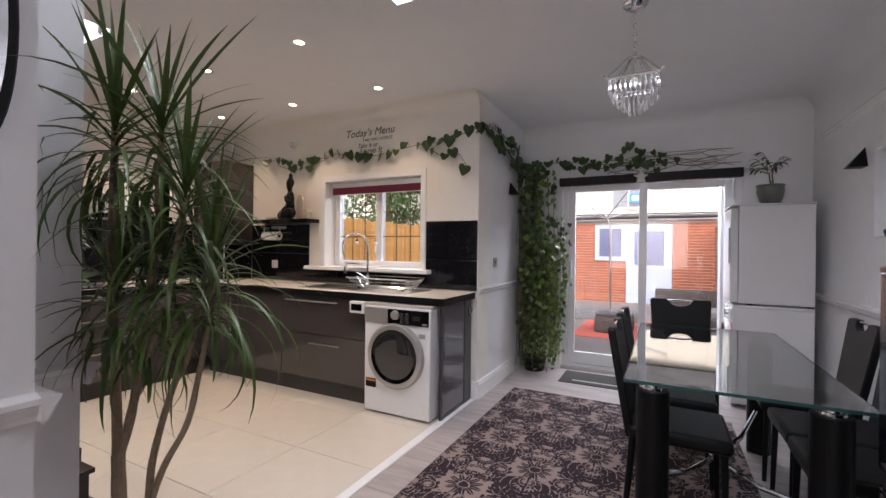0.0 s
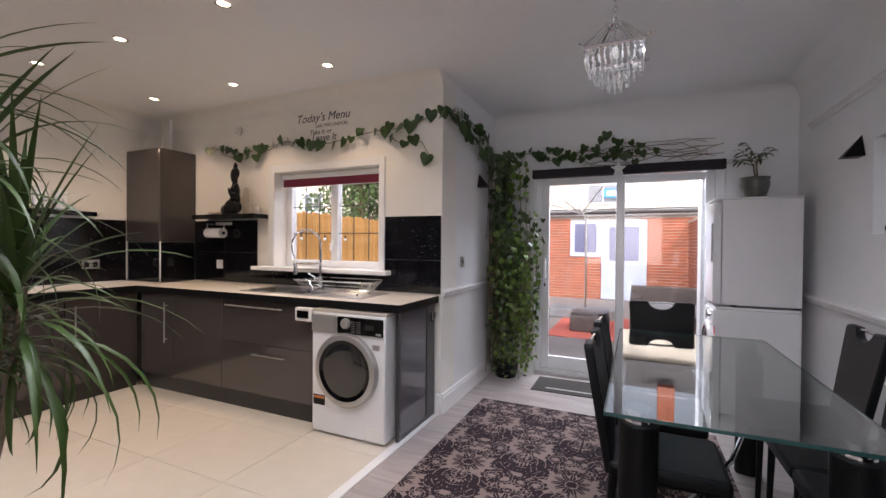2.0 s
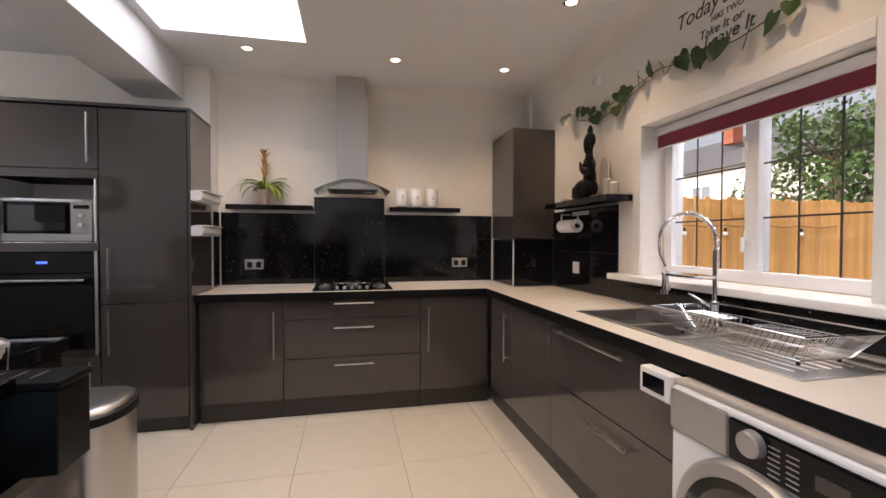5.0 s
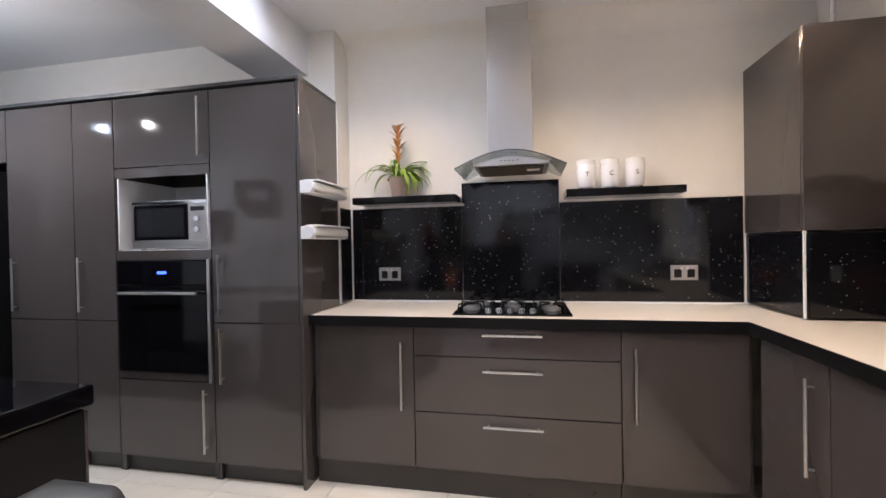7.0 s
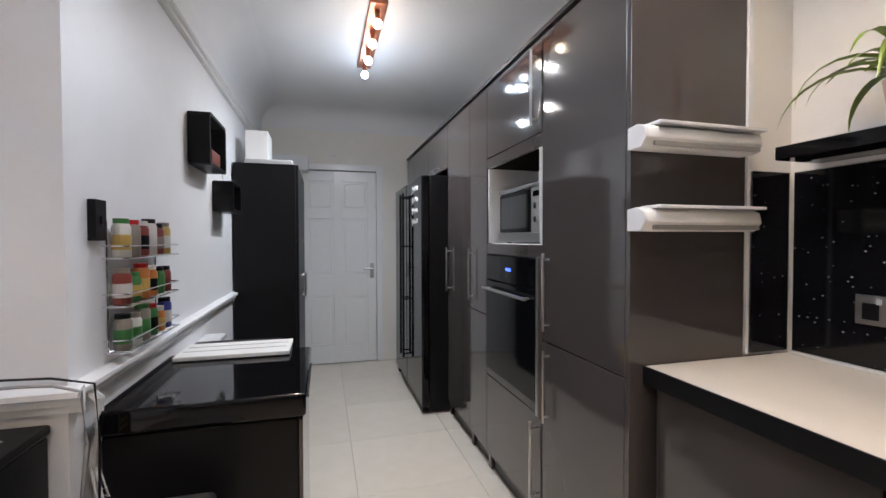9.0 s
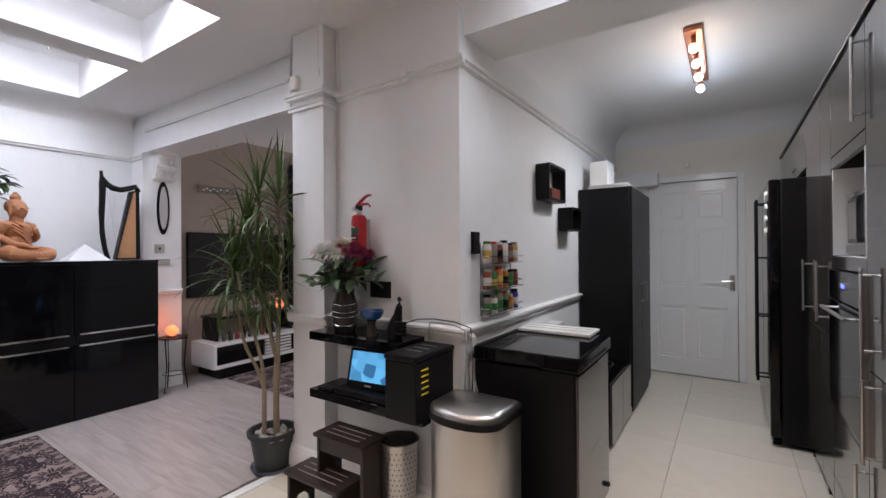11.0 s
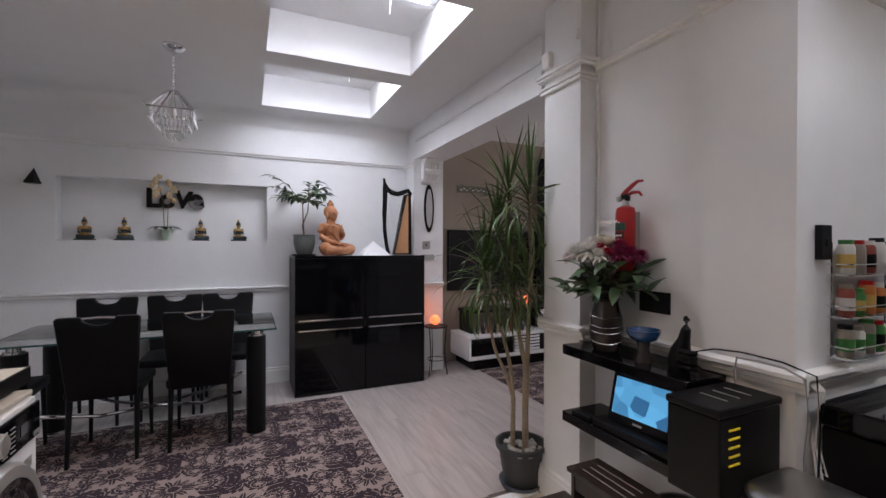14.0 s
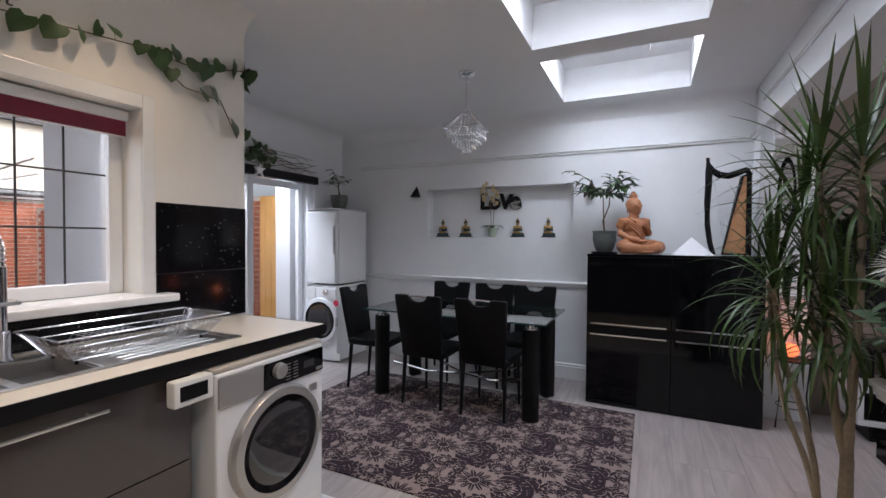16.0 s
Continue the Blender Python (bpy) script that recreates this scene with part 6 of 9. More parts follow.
def bloom(c, r, n, cup):
    bm = bmesh.new()
    for k in range(n):
        a, e = k * 2.39996, -0.45 + 1.95 * (1 - k / n) ** 0.8
        strap_leaf(bm, Vector(c), a, r * (0.7 + 0.3 * k / n), r * 0.22, e, cup, 3)
    return bm


FM = [mat("white_petal", (0.8, 0.78, 0.74), 0.6), mat("crimson_petal", (0.62, 0.02, 0.11), 0.6, vary=0.2), mat("cream_petal", (0.78, 0.75, 0.62), 0.6), mat("plum_petal", (0.34, 0.04, 0.13), 0.6, vary=0.2), mat("pink_petal", (0.62, 0.35, 0.45), 0.6)]
for k in range(30):
    a, q = k * 2.39996, math.sqrt((k + 0.6) / 30)
    dx, dy, dz = 0.18 * q * math.cos(a), 0.125 * q * math.sin(a), 1.375 - 0.07 * q * q + 0.015 * rng.uniform(-1, 1)
    if dx > 0.07:
        i = (0, 0, 4)[k % 3]
    elif dx < -0.08:
        i = 3
    else:
        i = (1, 1, 4)[k % 3] if dy < 0.0 else (2, 2, 1, 0)[k % 4]
    part("flower", bloom((vx + dx, vy + dy, dz - 0.02), (0.070 if i in (0, 2) else 0.052) * rng.uniform(0.85, 1.15), 64, 0.5), FM[i], vs, ("white", "crimson", "cream", "dark plum", "pale pink")[i] + " flower")
for k in range(24):
    part("small_flower", ball((vx - 0.05 + 0.012 * (k % 6) + 0.006 * rng.random(), vy - 0.02 + 0.016 * (k // 6), 1.445 + 0.018 * rng.random()), 0.0045, sub=1), FM[0], vs, "tiny white filler flower")

bw = thing("blue_bowl", (-1.19, 2.283, 0.89), "glossy blue footed bowl on a dark stem", "bowl")
part("bowl", lathe([(0, 0.078), (0.024, 0.078), (0.05, 0.09), (0.062, 0.112), (0.064, 0.128), (0.059, 0.128), (0.046, 0.100), (0, 0.088)], (-1.19, 2.27, 0.8905), 28), mat("blue_glaze", (0.01, 0.06, 0.20), 0.12, vary=0.3, coat=0.6), bw)
part("stem", lathe([(0, 0), (0.034, 0), (0.030, 0.02), (0.020, 0.05), (0.026, 0.0775), (0, 0.0775)], (-1.19, 2.27, 0.8905), 20), BV, bw, "dark glazed foot")
bm = tube([(-1.335, 2.26, 0.8907), (-1.337, 2.26, 0.93), (-1.345, 2.262, 0.97), (-1.358, 2.262, 1.01), (-1.366, 2.262, 1.05), (-1.368, 2.262, 1.082), (-1.362, 2.262, 1.095)], [0.036, 0.040, 0.033, 0.021, 0.016, 0.012, 0.005], 14)
ball((-1.355, 2.265, 0.945), 0.040, 0.032, 0.036, bm)
for k in range(4):
    tube([(-1.360, 2.285, 0.972 - 0.018 * k), (-1.392, 2.280, 0.970 - 0.018 * k), (-1.398, 2.255, 0.967 - 0.018 * k)], 0.0095, 8, bm)
solid("ornament", bm, BLACK, "black thumbs-up shaped ornament on the alcove shelf", "ornament", at=(-1.34, 2.26, 0.8905))

tv = thing("small_screen", (-1.14, 2.27, 0.581), "small black monitor showing a blue picture on the lower shelf", "monitor")
part("base", box(-1.38, -0.99, 2.22, 2.345, 0.581, 0.612, 0.006), BLACK, tv)
m_ = Matrix.Translation((-1.175, 2.28, 0.613)) @ pose(0, 0, 0, 14, 0, 6)
part("screen_case", turn(box(-0.14, 0.14, -0.012, 0.012, 0, 0.20, 0.005), m_), BLACK, tv)
part("display", turn(box(-0.122, 0.122, 0.0125, 0.014, 0.035, 0.185), m_), SCREEN, tv, "lit blue display")
part("badge", turn(box(-0.02, 0.02, 0.0125, 0.0135, 0.012, 0.02), m_), SILVER, tv, "small pale badge")
for k in range(2):
    solid("remote_control", box(-0.97, -0.86, 2.30 + 0.024 * k, 2.32 + 0.024 * k, 0.5805, 0.595, 0.003), BLACK, "black remote control at the shelf edge", "remote control", "remote controls", at=(-0.93, 2.31 + 0.024 * k, 0.5805))
sh = thing("paper_shredder", (-1.51, 2.31, 0.5), "black tall boxy appliance with yellow side slots beside the small screen", "appliance")
m_ = Matrix.Translation((-1.51, 2.31, 0)) @ pose(0, 0, 0, 0, 0, 0)
part("body", box(-1.615, -1.445, 2.16, 2.46, 0.581, 0.845, 0.006), BLACK, sh)
part("top", box(-1.62, -1.442, 2.155, 2.468, 0.846, 0.872, 0.008), BLACK, sh)
YSLOT = mat("yellow_slot", (0.7, 0.55, 0.02), 0.5)
for k in range(5):
    z = 0.70 + 0.026 * k
    part("slot", box(-1.6185, -1.6155, 2.37, 2.42, z, z + 0.006), YSLOT, sh, "yellow slot")
for k in range(3):
    part("vent", box(-1.575, -1.49, 2.24 + 0.06 * k, 2.246 + 0.06 * k, 0.8725, 0.874), SILVER, sh)

# fire extinguisher
fe = thing("fire_extinguisher", (-1.02, 2.12, 1.30), "red fire extinguisher hanging on the alcove wall", "fire extinguisher")
ex, ey = -1.02, 2.185
part("cylinder", lathe([(0, 0), (0.036, 0), (0.042, 0.01), (0.042, 0.25), (0.036, 0.275), (0.018, 0.285), (0, 0.285)], (ex, ey, 1.24), 26), RED, fe)


def wrap(r, z0, z1, a0, a1, n=10):
    """A label bent round the cylinder."""
    bm = bmesh.new()
    rows = [(bm.verts.new((ex + r * math.cos(a), ey + r * math.sin(a), z0)), bm.verts.new((ex + r * math.cos(a), ey + r * math.sin(a), z1))) for a in [a0 + (a1 - a0) * k / n for k in range(n + 1)]]
    for A, B in zip(rows, rows[1:]):
        bm.faces.new((A[0], B[0], B[1], A[1]))
    return bm


part("label_band", wrap(0.0426, 1.415, 1.45, 0.5, 2.3), mat("label_dark", (0.02, 0.09, 0.07), 0.5), fe, "dark green label band")
part("label_plate", wrap(0.0426, 1.30, 1.412, 0.6, 2.2), mat("label_maroon", (0.10, 0.02, 0.02), 0.5, vary=0.3, scale=40), fe, "dark maroon label")
for k in range(5):
    part("label_line", wrap(0.0429, 1.315 + 0.019 * k, 1.321 + 0.019 * k, 0.85 + 0.1 * (k % 2), 1.95), WHITEPL, fe, "pale line of small print")
part("neck", lathe([(0, 0), (0.017, 0), (0.014, 0.03), (0, 0.03)], (ex, ey, 1.522), 16), STEEL, fe)
part("valve", box(ex - 0.018, ex + 0.018, ey - 0.012, ey + 0.012, 1.545, 1.575, 0.004), BLACK, fe)
part("gauge", turn(lathe([(0, 0), (0.012, 0), (0.012, 0.008), (0, 0.008)], seg=16), Matrix.Translation((ex + 0.02, ey + 0.014, 1.555)) @ pose(0, 0, 0, -90, 0, 0)), STEEL, fe, "small round gauge")
part("lever", tube([(ex + 0.02, ey, 1.572), (ex - 0.01, ey, 1.592), (ex - 0.04, ey, 1.612), (ex - 0.065, ey, 1.625), (ex - 0.09, ey, 1.623)], [0.008, 0.010, 0.009, 0.007, 0.005], 8), RED, fe, "red curved lever")
part("carry_handle", tube([(ex + 0.01, ey, 1.568), (ex - 0.04, ey, 1.580), (ex - 0.07, ey, 1.578), (ex - 0.085, ey, 1.562)], [0.007, 0.008, 0.006, 0.005], 8), RED, fe, "red carry handle")
part("bracket", box(ex - 0.02, ex + 0.02, 2.121, 2.142, 1.30, 1.50), STEEL, fe)
plate("double_socket", (-1.12, 2.12, 1.11), 0.15, 0.09, "+y", BLACK, "black double switch plate on the alcove wall", 0)
plate("thermostat", (-1.65, 2.02, 1.36), 0.06, 0.11, "-x", BLACK, "black slim wall switch", 1, "switch", 0.02)
bm = tube([(-0.80, 2.128, 2.62), (-0.80, 2.128, 2.30), (-0.80, 2.128, 0.98)], 0.006, 6)
solid("wall_conduit", bm, TRIM, "thin white conduit down the alcove wall", kind="structure")
o = thing("alarm_sensor", (-0.52, 2.22, 2.34), "white alarm sensor on the pillar", "sensor")
part("body", box(-0.575, -0.515, 2.221, 2.26, 2.29, 2.38, 0.012), WHITEPL, o)
bm = tube([(-1.09, 2.52, H - 0.001), (-1.09, 2.52, H - 0.02)], 0.04, 16)
o = thing("pull_cord", (-1.09, 2.52, H), "white ceiling pull-cord switch", "pull cord")
part("rose", bm, WHITEPL, o)
part("cord", tube([(-1.09, 2.52, H - 0.02), (-1.09, 2.52, 2.2)], 0.0015, 5), WHITEPL, o)
part("toggle", lathe([(0, 0), (0.008, 0), (0.006, 0.04), (0, 0.04)], (-1.09, 2.52, 2.16), 10), WHITEPL, o)
bm = tube([(-1.50, 2.20, 0.885), (-1.495, 2.197, 0.93), (-1.50, 2.192, 0.972), (-1.57, 2.192, 0.975), (-1.64, 2.192, 0.972), (-1.69, 2.18, 0.95), (-1.695, 2.17, 0.82), (-1.685, 2.172, 0.70), (-1.692, 2.165, 0.45)], 0.004, 6)
solid("power_cable", bm, mat("grey_cable", (0.3, 0.3, 0.3), 0.5), "grey power cable draped over the dado rail", "cable", at=(-1.6, 2.2, 0.45))
bm = tube([(-1.33, 2.16, 0.95), (-1.40, 2.158, 0.975), (-1.50, 2.16, 0.985), (-1.62, 2.158, 0.98), (-1.70, 2.14, 0.955), (-1.705, 2.13, 0.80), (-1.70, 2.13, 0.62)], 0.003, 6)
solid("power_cable", bm, BLACK, "thin black cable along the dado rail", "cable", at=(-1.6, 2.2, 0.45))

bm = None
for k in range(4):
    bm = tube([(-1.665, 2.115 - 0.012 * k, 0.93), (-1.69, 2.11 - 0.012 * k, 0.90), (-1.672, 2.105 - 0.016 * k, 0.74), (-1.70, 2.12 - 0.02 * k, 0.60 + 0.02 * k), (-1.675, 2.09, 0.66), (-1.685, 2.10 - 0.01 * k, 0.88)], 0.0035, 6, bm)
solid("cable_bundle", bm, WHITEPL, "looped white cables hanging below the dado rail", "cable", at=(-1.68, 2.1, 0.6))

# spice rack
sr = thing("spice_rack", (-1.70, 1.82, 0.97), "three-tier chrome wire spice rack on the galley wall", "spice rack")
bm = None
for y in (1.60, 1.96):
    bm = tube([(-1.655, y, 0.985), (-1.655, y, 1.36)], 0.003, 6, bm)
part("uprights", bm, CHROME, sr)
SPC = [mat("jar_" + n, c, 0.35) for n, c in (("white", (0.55, 0.53, 0.5)), ("red", (0.20, 0.04, 0.03)), ("green", (0.04, 0.16, 0.04)), ("orange", (0.42, 0.14, 0.03)), ("yellow", (0.45, 0.30, 0.08)), ("clear", (0.22, 0.19, 0.16)), ("blue", (0.03, 0.04, 0.22)))]
rng = random.Random(5)
for t, z in enumerate((0.99, 1.12, 1.255)):
    bm = bmesh.new()
    for zz, o_ in ((z, 0.0), (z + 0.035, 0.0)):
        tube([(-1.655, 1.565, zz), (-1.72, 1.565, zz), (-1.72, 1.985, zz), (-1.655, 1.985, zz)], 0.0025, 5, bm)
    for k in range(7):
        tube([(-1.655, 1.585 + 0.062 * k, z), (-1.72, 1.585 + 0.062 * k, z)], 0.0018, 4, bm)
    part("tier", bm, CHROME, sr, "wire tier")
    cols = ((5, 0, 5, 2, 3, 6), (1, 2, 3, 3, 2, 1), (0, 5, 1, 0, 1, 4))[t]
    for k in range(6):
        y = 1.95 - 0.066 * k
        hgt = 0.07 + 0.03 * rng.random() + (0.02 if t == 2 else 0)
        j = thing("spice_jar", (-1.688, y, z + 0.003), ("white", "red", "green", "orange", "yellow", "clear", "blue")[cols[k]] + " spice jar with a lid in the wire rack", "spice jar", "spice jars")
        part("jar", lathe([(0, 0), (0.021, 0), (0.0235, 0.004), (0.0235, hgt - 0.01), (0.019, hgt), (0, hgt)], (-1.688, y, z + 0.003), 14), SPC[cols[k]], j)
        lb = rng.choice((SPC[5], SPC[0], SPC[1], SPC[4], BLACK, SPC[2]))
        part("label", lathe([(0.0237, 0), (0.024, 0.001), (0.024, hgt * 0.45), (0.0237, hgt * 0.451)], (-1.688, y, z + 0.003 + hgt * 0.22), 14), lb, j, "paper label")
        part("lid", lathe([(0, 0), (0.0195, 0), (0.0195, 0.014), (0, 0.014)], (-1.688, y, z + 0.0035 + hgt), 14), [BLACK, SPC[5], SPC[2], RED, SPC[0], BLACK][(k + t) % 6], j)

# cube shelves
for y0, y1, z0, z1, xf in ((0.84, 1.182, 1.655, 1.90, -1.745), (0.50, 0.742, 1.465, 1.64, -1.76)):
    o = thing("wall_cube_shelf", (-1.74, (y0 + y1) / 2, z0), "dark square box shelf on the galley wall", "wall shelf", "cube shelves")
    c_ = 0.022
    ring_o = [(y0 + c_, z0), (y1 - c_, z0), (y1 - 0.006, z0 + 0.006), (y1, z0 + c_), (y1, z1 - c_), (y1 - 0.006, z1 - 0.006), (y1 - c_, z1), (y0 + c_, z1), (y0 + 0.006, z1 - 0.006), (y0, z1 - c_), (y0, z0 + c_), (y0 + 0.006, z0 + 0.006)]
    my, mz = (y0 + y1) / 2, (z0 + z1) / 2
    ky_, kz_ = 1 - 0.032 / (y1 - y0), 1 - 0.032 / (z1 - z0)
    ring_i = [(my + (a - my) * ky_, mz + (b - mz) * kz_) for a, b in ring_o]
    bm = bmesh.new()
    rows = [[bm.verts.new((x, a, b)) for a, b in rr] for x, rr in ((-1.652, ring_o), (xf, ring_o), (xf, ring_i), (-1.652, ring_i))]
    for q in range(4):
        A, B = rows[q], rows[(q + 1) % 4]
        for k in range(12):
            bm.faces.new((A[k], A[(k + 1) % 12], B[(k + 1) % 12], B[k]))
    part("frame", bm, BLACK, o, "black rounded frame")
    if z0 < 1.6:
        part("back", box(-1.66, -1.653, y0 + 0.018, y1 - 0.018, z0 + 0.018, z1 - 0.018), BLACK, o)
solid("wood_block", box(-1.735, -1.70, 0.93, 1.10, 1.6715, 1.742, 0.004), mat("red_brown_wood", (0.16, 0.035, 0.02), 0.5, vary=0.2), "red-brown wooden block on the box shelf", "ornament", at=(-1.72, 1.01, 1.6715))
solid("router_cable", tube([(-1.656, 0.86, 1.90), (-1.68, 0.82, 1.93), (-1.70, 0.76, 1.86), (-1.69, 0.72, 1.74), (-1.70, 0.70, 1.65)], 0.004, 6), WHITEPL, "white cable looping between the two box shelves", "cable", at=(-1.68, 0.78, 1.65))


# ---- dining ----
solid("rug", box(-0.235, 1.46, 2.94, 5.47, 0.0, 0.009, 0.003), RUG, "large grey-beige rug with a dark plum damask pattern", "rug", at=(0.6, 4.2, 0))
RZ = 0.0092
dt = thing("dining_table", (1.245, 4.3, 0), "rectangular glass-topped dining table on black cylinder legs", "dining table")
g = part("glass_top", box(0.85, 1.64, 3.52, 5.10, 0.752, 0.764, 0.003, seg=1), TABLEGLASS, dt, "clear glass top")
bm = box(0.848, 0.850, 3.52, 5.10, 0.752, 0.764)
box(1.640, 1.642, 3.52, 5.10, 0.752, 0.764, bm=bm)
box(0.848, 1.642, 3.518, 3.52, 0.752, 0.764, bm=bm)
box(0.848, 1.642, 5.10, 5.102, 0.752, 0.764, bm=bm)
part("glass_edge", bm, GLASSEDGE, dt, "dark green glass edge")
for x in (0.955, 1.545):
    for y in (3.65, 4.97):
        lg = part("leg", lathe([(0, 0.012), (0.065, 0.012), (0.065, 0.69), (0.06, 0.695), (0, 0.695)], (x, y, RZ), 28), LEATHER, dt, "black padded cylinder leg")
        part("collar", lathe([(0, 0), (0.066, 0), (0.066, 0.011), (0, 0.011)], (x, y, RZ), 28), CHROME, lg, "chrome foot ring")
        part("spacer", lathe([(0, 0), (0.05, 0), (0.05, 0.012), (0.035, 0.014), (0.035, 0.034), (0.045, 0.036), (0.045, 0.046), (0, 0.046)], (x, y, RZ + 0.6955), 24), CHROME, lg, "chrome spacer")
bm = tube([(0.98, 3.75, 0.30), (1.1, 4.0, 0.22), (1.245, 4.3, 0.20), (1.4, 4.6, 0.22), (1.51, 4.87, 0.30)], 0.012, 8)
tube([(1.51, 3.75, 0.30), (1.4, 4.0, 0.22), (1.245, 4.3, 0.20), (1.1, 4.6, 0.22), (0.98, 4.87, 0.30)], 0.012, 8, bm)
part("stretcher", bm, CHROME, dt, "curved chrome stretcher")

chair = thing("dining_chair", (0, 0, 0), "black leatherette dining chair with a chrome grip in its high back", "dining chair", "dining chairs")
w = 0.20
part("seat", box(-w, w, -0.21, 0.21, 0.40, 0.465, 0.022, seg=3), LEATHER, chair, "black padded seat")
n = 10
TOP = 0.915
pts = [(-w + 0.025, 0.40), (w - 0.025, 0.40), (w + 0.01, TOP - 0.015), (w - 0.002, TOP), (0.085, TOP)] + [(0.085 * math.cos(a), TOP - 0.055 * math.sin(a)) for a in [k * math.pi / n for k in range(1, n)]] + [(-0.085, TOP), (-w + 0.002, TOP), (-w - 0.01, TOP - 0.015)]
bm = outline(pts, "y", -0.018, 0.018, 0.006)
for v in bm.verts:
    t = (v.co.z - 0.40) / 0.515
    v.co.y += -0.205 - 0.085 * t ** 1.5
part("backrest", bm, LEATHER, chair, "black high backrest with a cut-out grip")
part("grip", tube([(-0.087, -0.286, TOP - 0.013), (0, -0.289, TOP - 0.007), (0.087, -0.286, TOP - 0.013)], 0.008, 8), CHROME, chair, "chrome grip bar")
for x in (-1, 1):
    part("front_leg", tube([(x * (w - 0.03), 0.175, 0.41), (x * (w - 0.025), 0.185, 0.0)], [0.016, 0.011], 10), BLACK, chair)
    part("back_leg", tube([(x * (w - 0.03), -0.19, 0.41), (x * (w - 0.025), -0.225, 0.0)], [0.018, 0.012], 10), BLACK, chair)
places = [(1.06, 3.99, -90), (1.055, 4.51, -91), (1.13, 5.12, 184), (1.71, 3.87, 90), (1.71, 4.28, 91), (1.70, 4.77, 89)]
for i, (x, y, yaw) in enumerate(places):
    z = RZ if x < 1.4 else 0.0
    if i == 0:
        first = (x, y, z, yaw)
    else:
        copy_thing(chair, pose(x, y, z, 0, 0, yaw))
chair.matrix_basis = pose(first[0], first[1], first[2], 0, 0, first[3])

# high-gloss cabinet
sb = thing("sideboard", (1.85, 2.71, 0), "tall high-gloss black sideboard with four doors and chrome strips", "sideboard")
part("body", box(1.585, 2.118, 2.10, 3.33, 0.0, 1.235, 0.002), BLACK, sb)
part("top", box(1.563, 2.118, 2.098, 3.332, 1.236, 1.258, 0.003), BLACKGLOSS, sb)
for a, b in ((2.70, 3.328), (2.102, 2.696)):
    for c0, c1 in ((0.66, 1.234), (0.01, 0.60)):
        dd = part("door", box(1.564, 1.584, a, b, c0, c1, 0.002), BLACKGLOSS, sb, "gloss black door")
    part("chrome_strip", box(1.558, 1.5635, a + 0.03, b - 0.03, 0.672, 0.684, 0.001), CHROME, dd, "chrome strip")
    part("chrome_strip", box(1.558, 1.5635, a + 0.03, b - 0.03, 0.582, 0.594, 0.001), CHROME, dd, "chrome strip")
    part("recess", box(1.575, 1.584, a, b, 0.602, 0.658), BLACK, sb)

# things on the sideboard
bu = turn(seated_figure(0.527), Matrix.Translation((1.765, 2.98, 1.262)) @ pose(0, 0, 0, 0, 0, 40))
carve(solid("statue", bu, ORANGEWOOD, "carved orange-brown wooden seated statue on the sideboard", "statue", at=(1.765, 2.98, 1.2585)), 0.0045)
bm = bmesh.new()
q = [bm.verts.new(p) for p in ((1.73, 2.40, 1.2585), (1.95, 2.40, 1.2585), (1.95, 2.69, 1.2585), (1.73, 2.69, 1.2585))]
a_ = bm.verts.new((1.84, 2.55, 1.40))
bm.faces.new(q[::-1])
for i in range(4):
    bm.faces.new((q[i], q[(i + 1) % 4], a_))
solid("pyramid_ornament", bm, mat("white_selenite", (0.72, 0.72, 0.74), 0.35, vary=0.05), "white stone pyramid on the sideboard", "ornament", smooth=False, at=(1.84, 2.55, 1.2585))

hp = thing("harp", (1.84, 2.27, 1.258), "small black lap harp with a pale wood soundboard", "harp")
part("pillar", tube([(1.78, 2.405, 1.262), (1.78, 2.43, 1.36), (1.78, 2.448, 1.50), (1.78, 2.452, 1.66), (1.78, 2.445, 1.82), (1.78, 2.445, 1.93), (1.78, 2.455, 2.03)], [0.02, 0.019, 0.02, 0.022, 0.024, 0.026, 0.014], 12), BLACK, hp)
part("neck", tube([(1.78, 2.45, 1.98), (1.78, 2.42, 1.925), (1.78, 2.37, 1.89), (1.78, 2.31, 1.88), (1.78, 2.25, 1.90), (1.78, 2.20, 1.92), (1.78, 2.165, 1.88)], [0.016, 0.024, 0.026, 0.024, 0.024, 0.024, 0.014], 12), BLACK, hp)
part("soundbox", outline([(2.15, 1.262), (2.345, 1.262), (2.225, 1.88), (2.158, 1.90)], "x", 1.797, 1.87, 0.006), BLACK, hp)
part("soundboard", outline([(2.192, 1.275), (2.335, 1.275), (2.215, 1.87), (2.194, 1.87)], "x", 1.787, 1.796), mat("pale_tan_wood", (0.5, 0.26, 0.13), 0.4, vary=0.15), hp, "pale tan wood soundboard")
part("string_rib", tube([(1.782, 2.345, 1.27), (1.782, 2.28, 1.58), (1.782, 2.215, 1.87)], 0.005, 6), BLACK, hp)
for k in range(12):
    part("tuning_pin", tube([(1.752, 2.43 - 0.021 * k, 1.915 - 0.03 * math.sin(k * 0.28)), (1.81, 2.43 - 0.021 * k, 1.915 - 0.03 * math.sin(k * 0.28))], 0.0025, 5), CHROME, hp)
bm = bmesh.new()
for k in range(12):
    t = k / 11
    tube([(1.782, 2.42 - 0.2 * t, 1.93 - 0.02 * t), (1.782, 2.33 - 0.12 * t, 1.30 + 0.5 * t)], 0.0008, 3, bm)
part("strings", bm, CHROME, hp, kind="stuff")

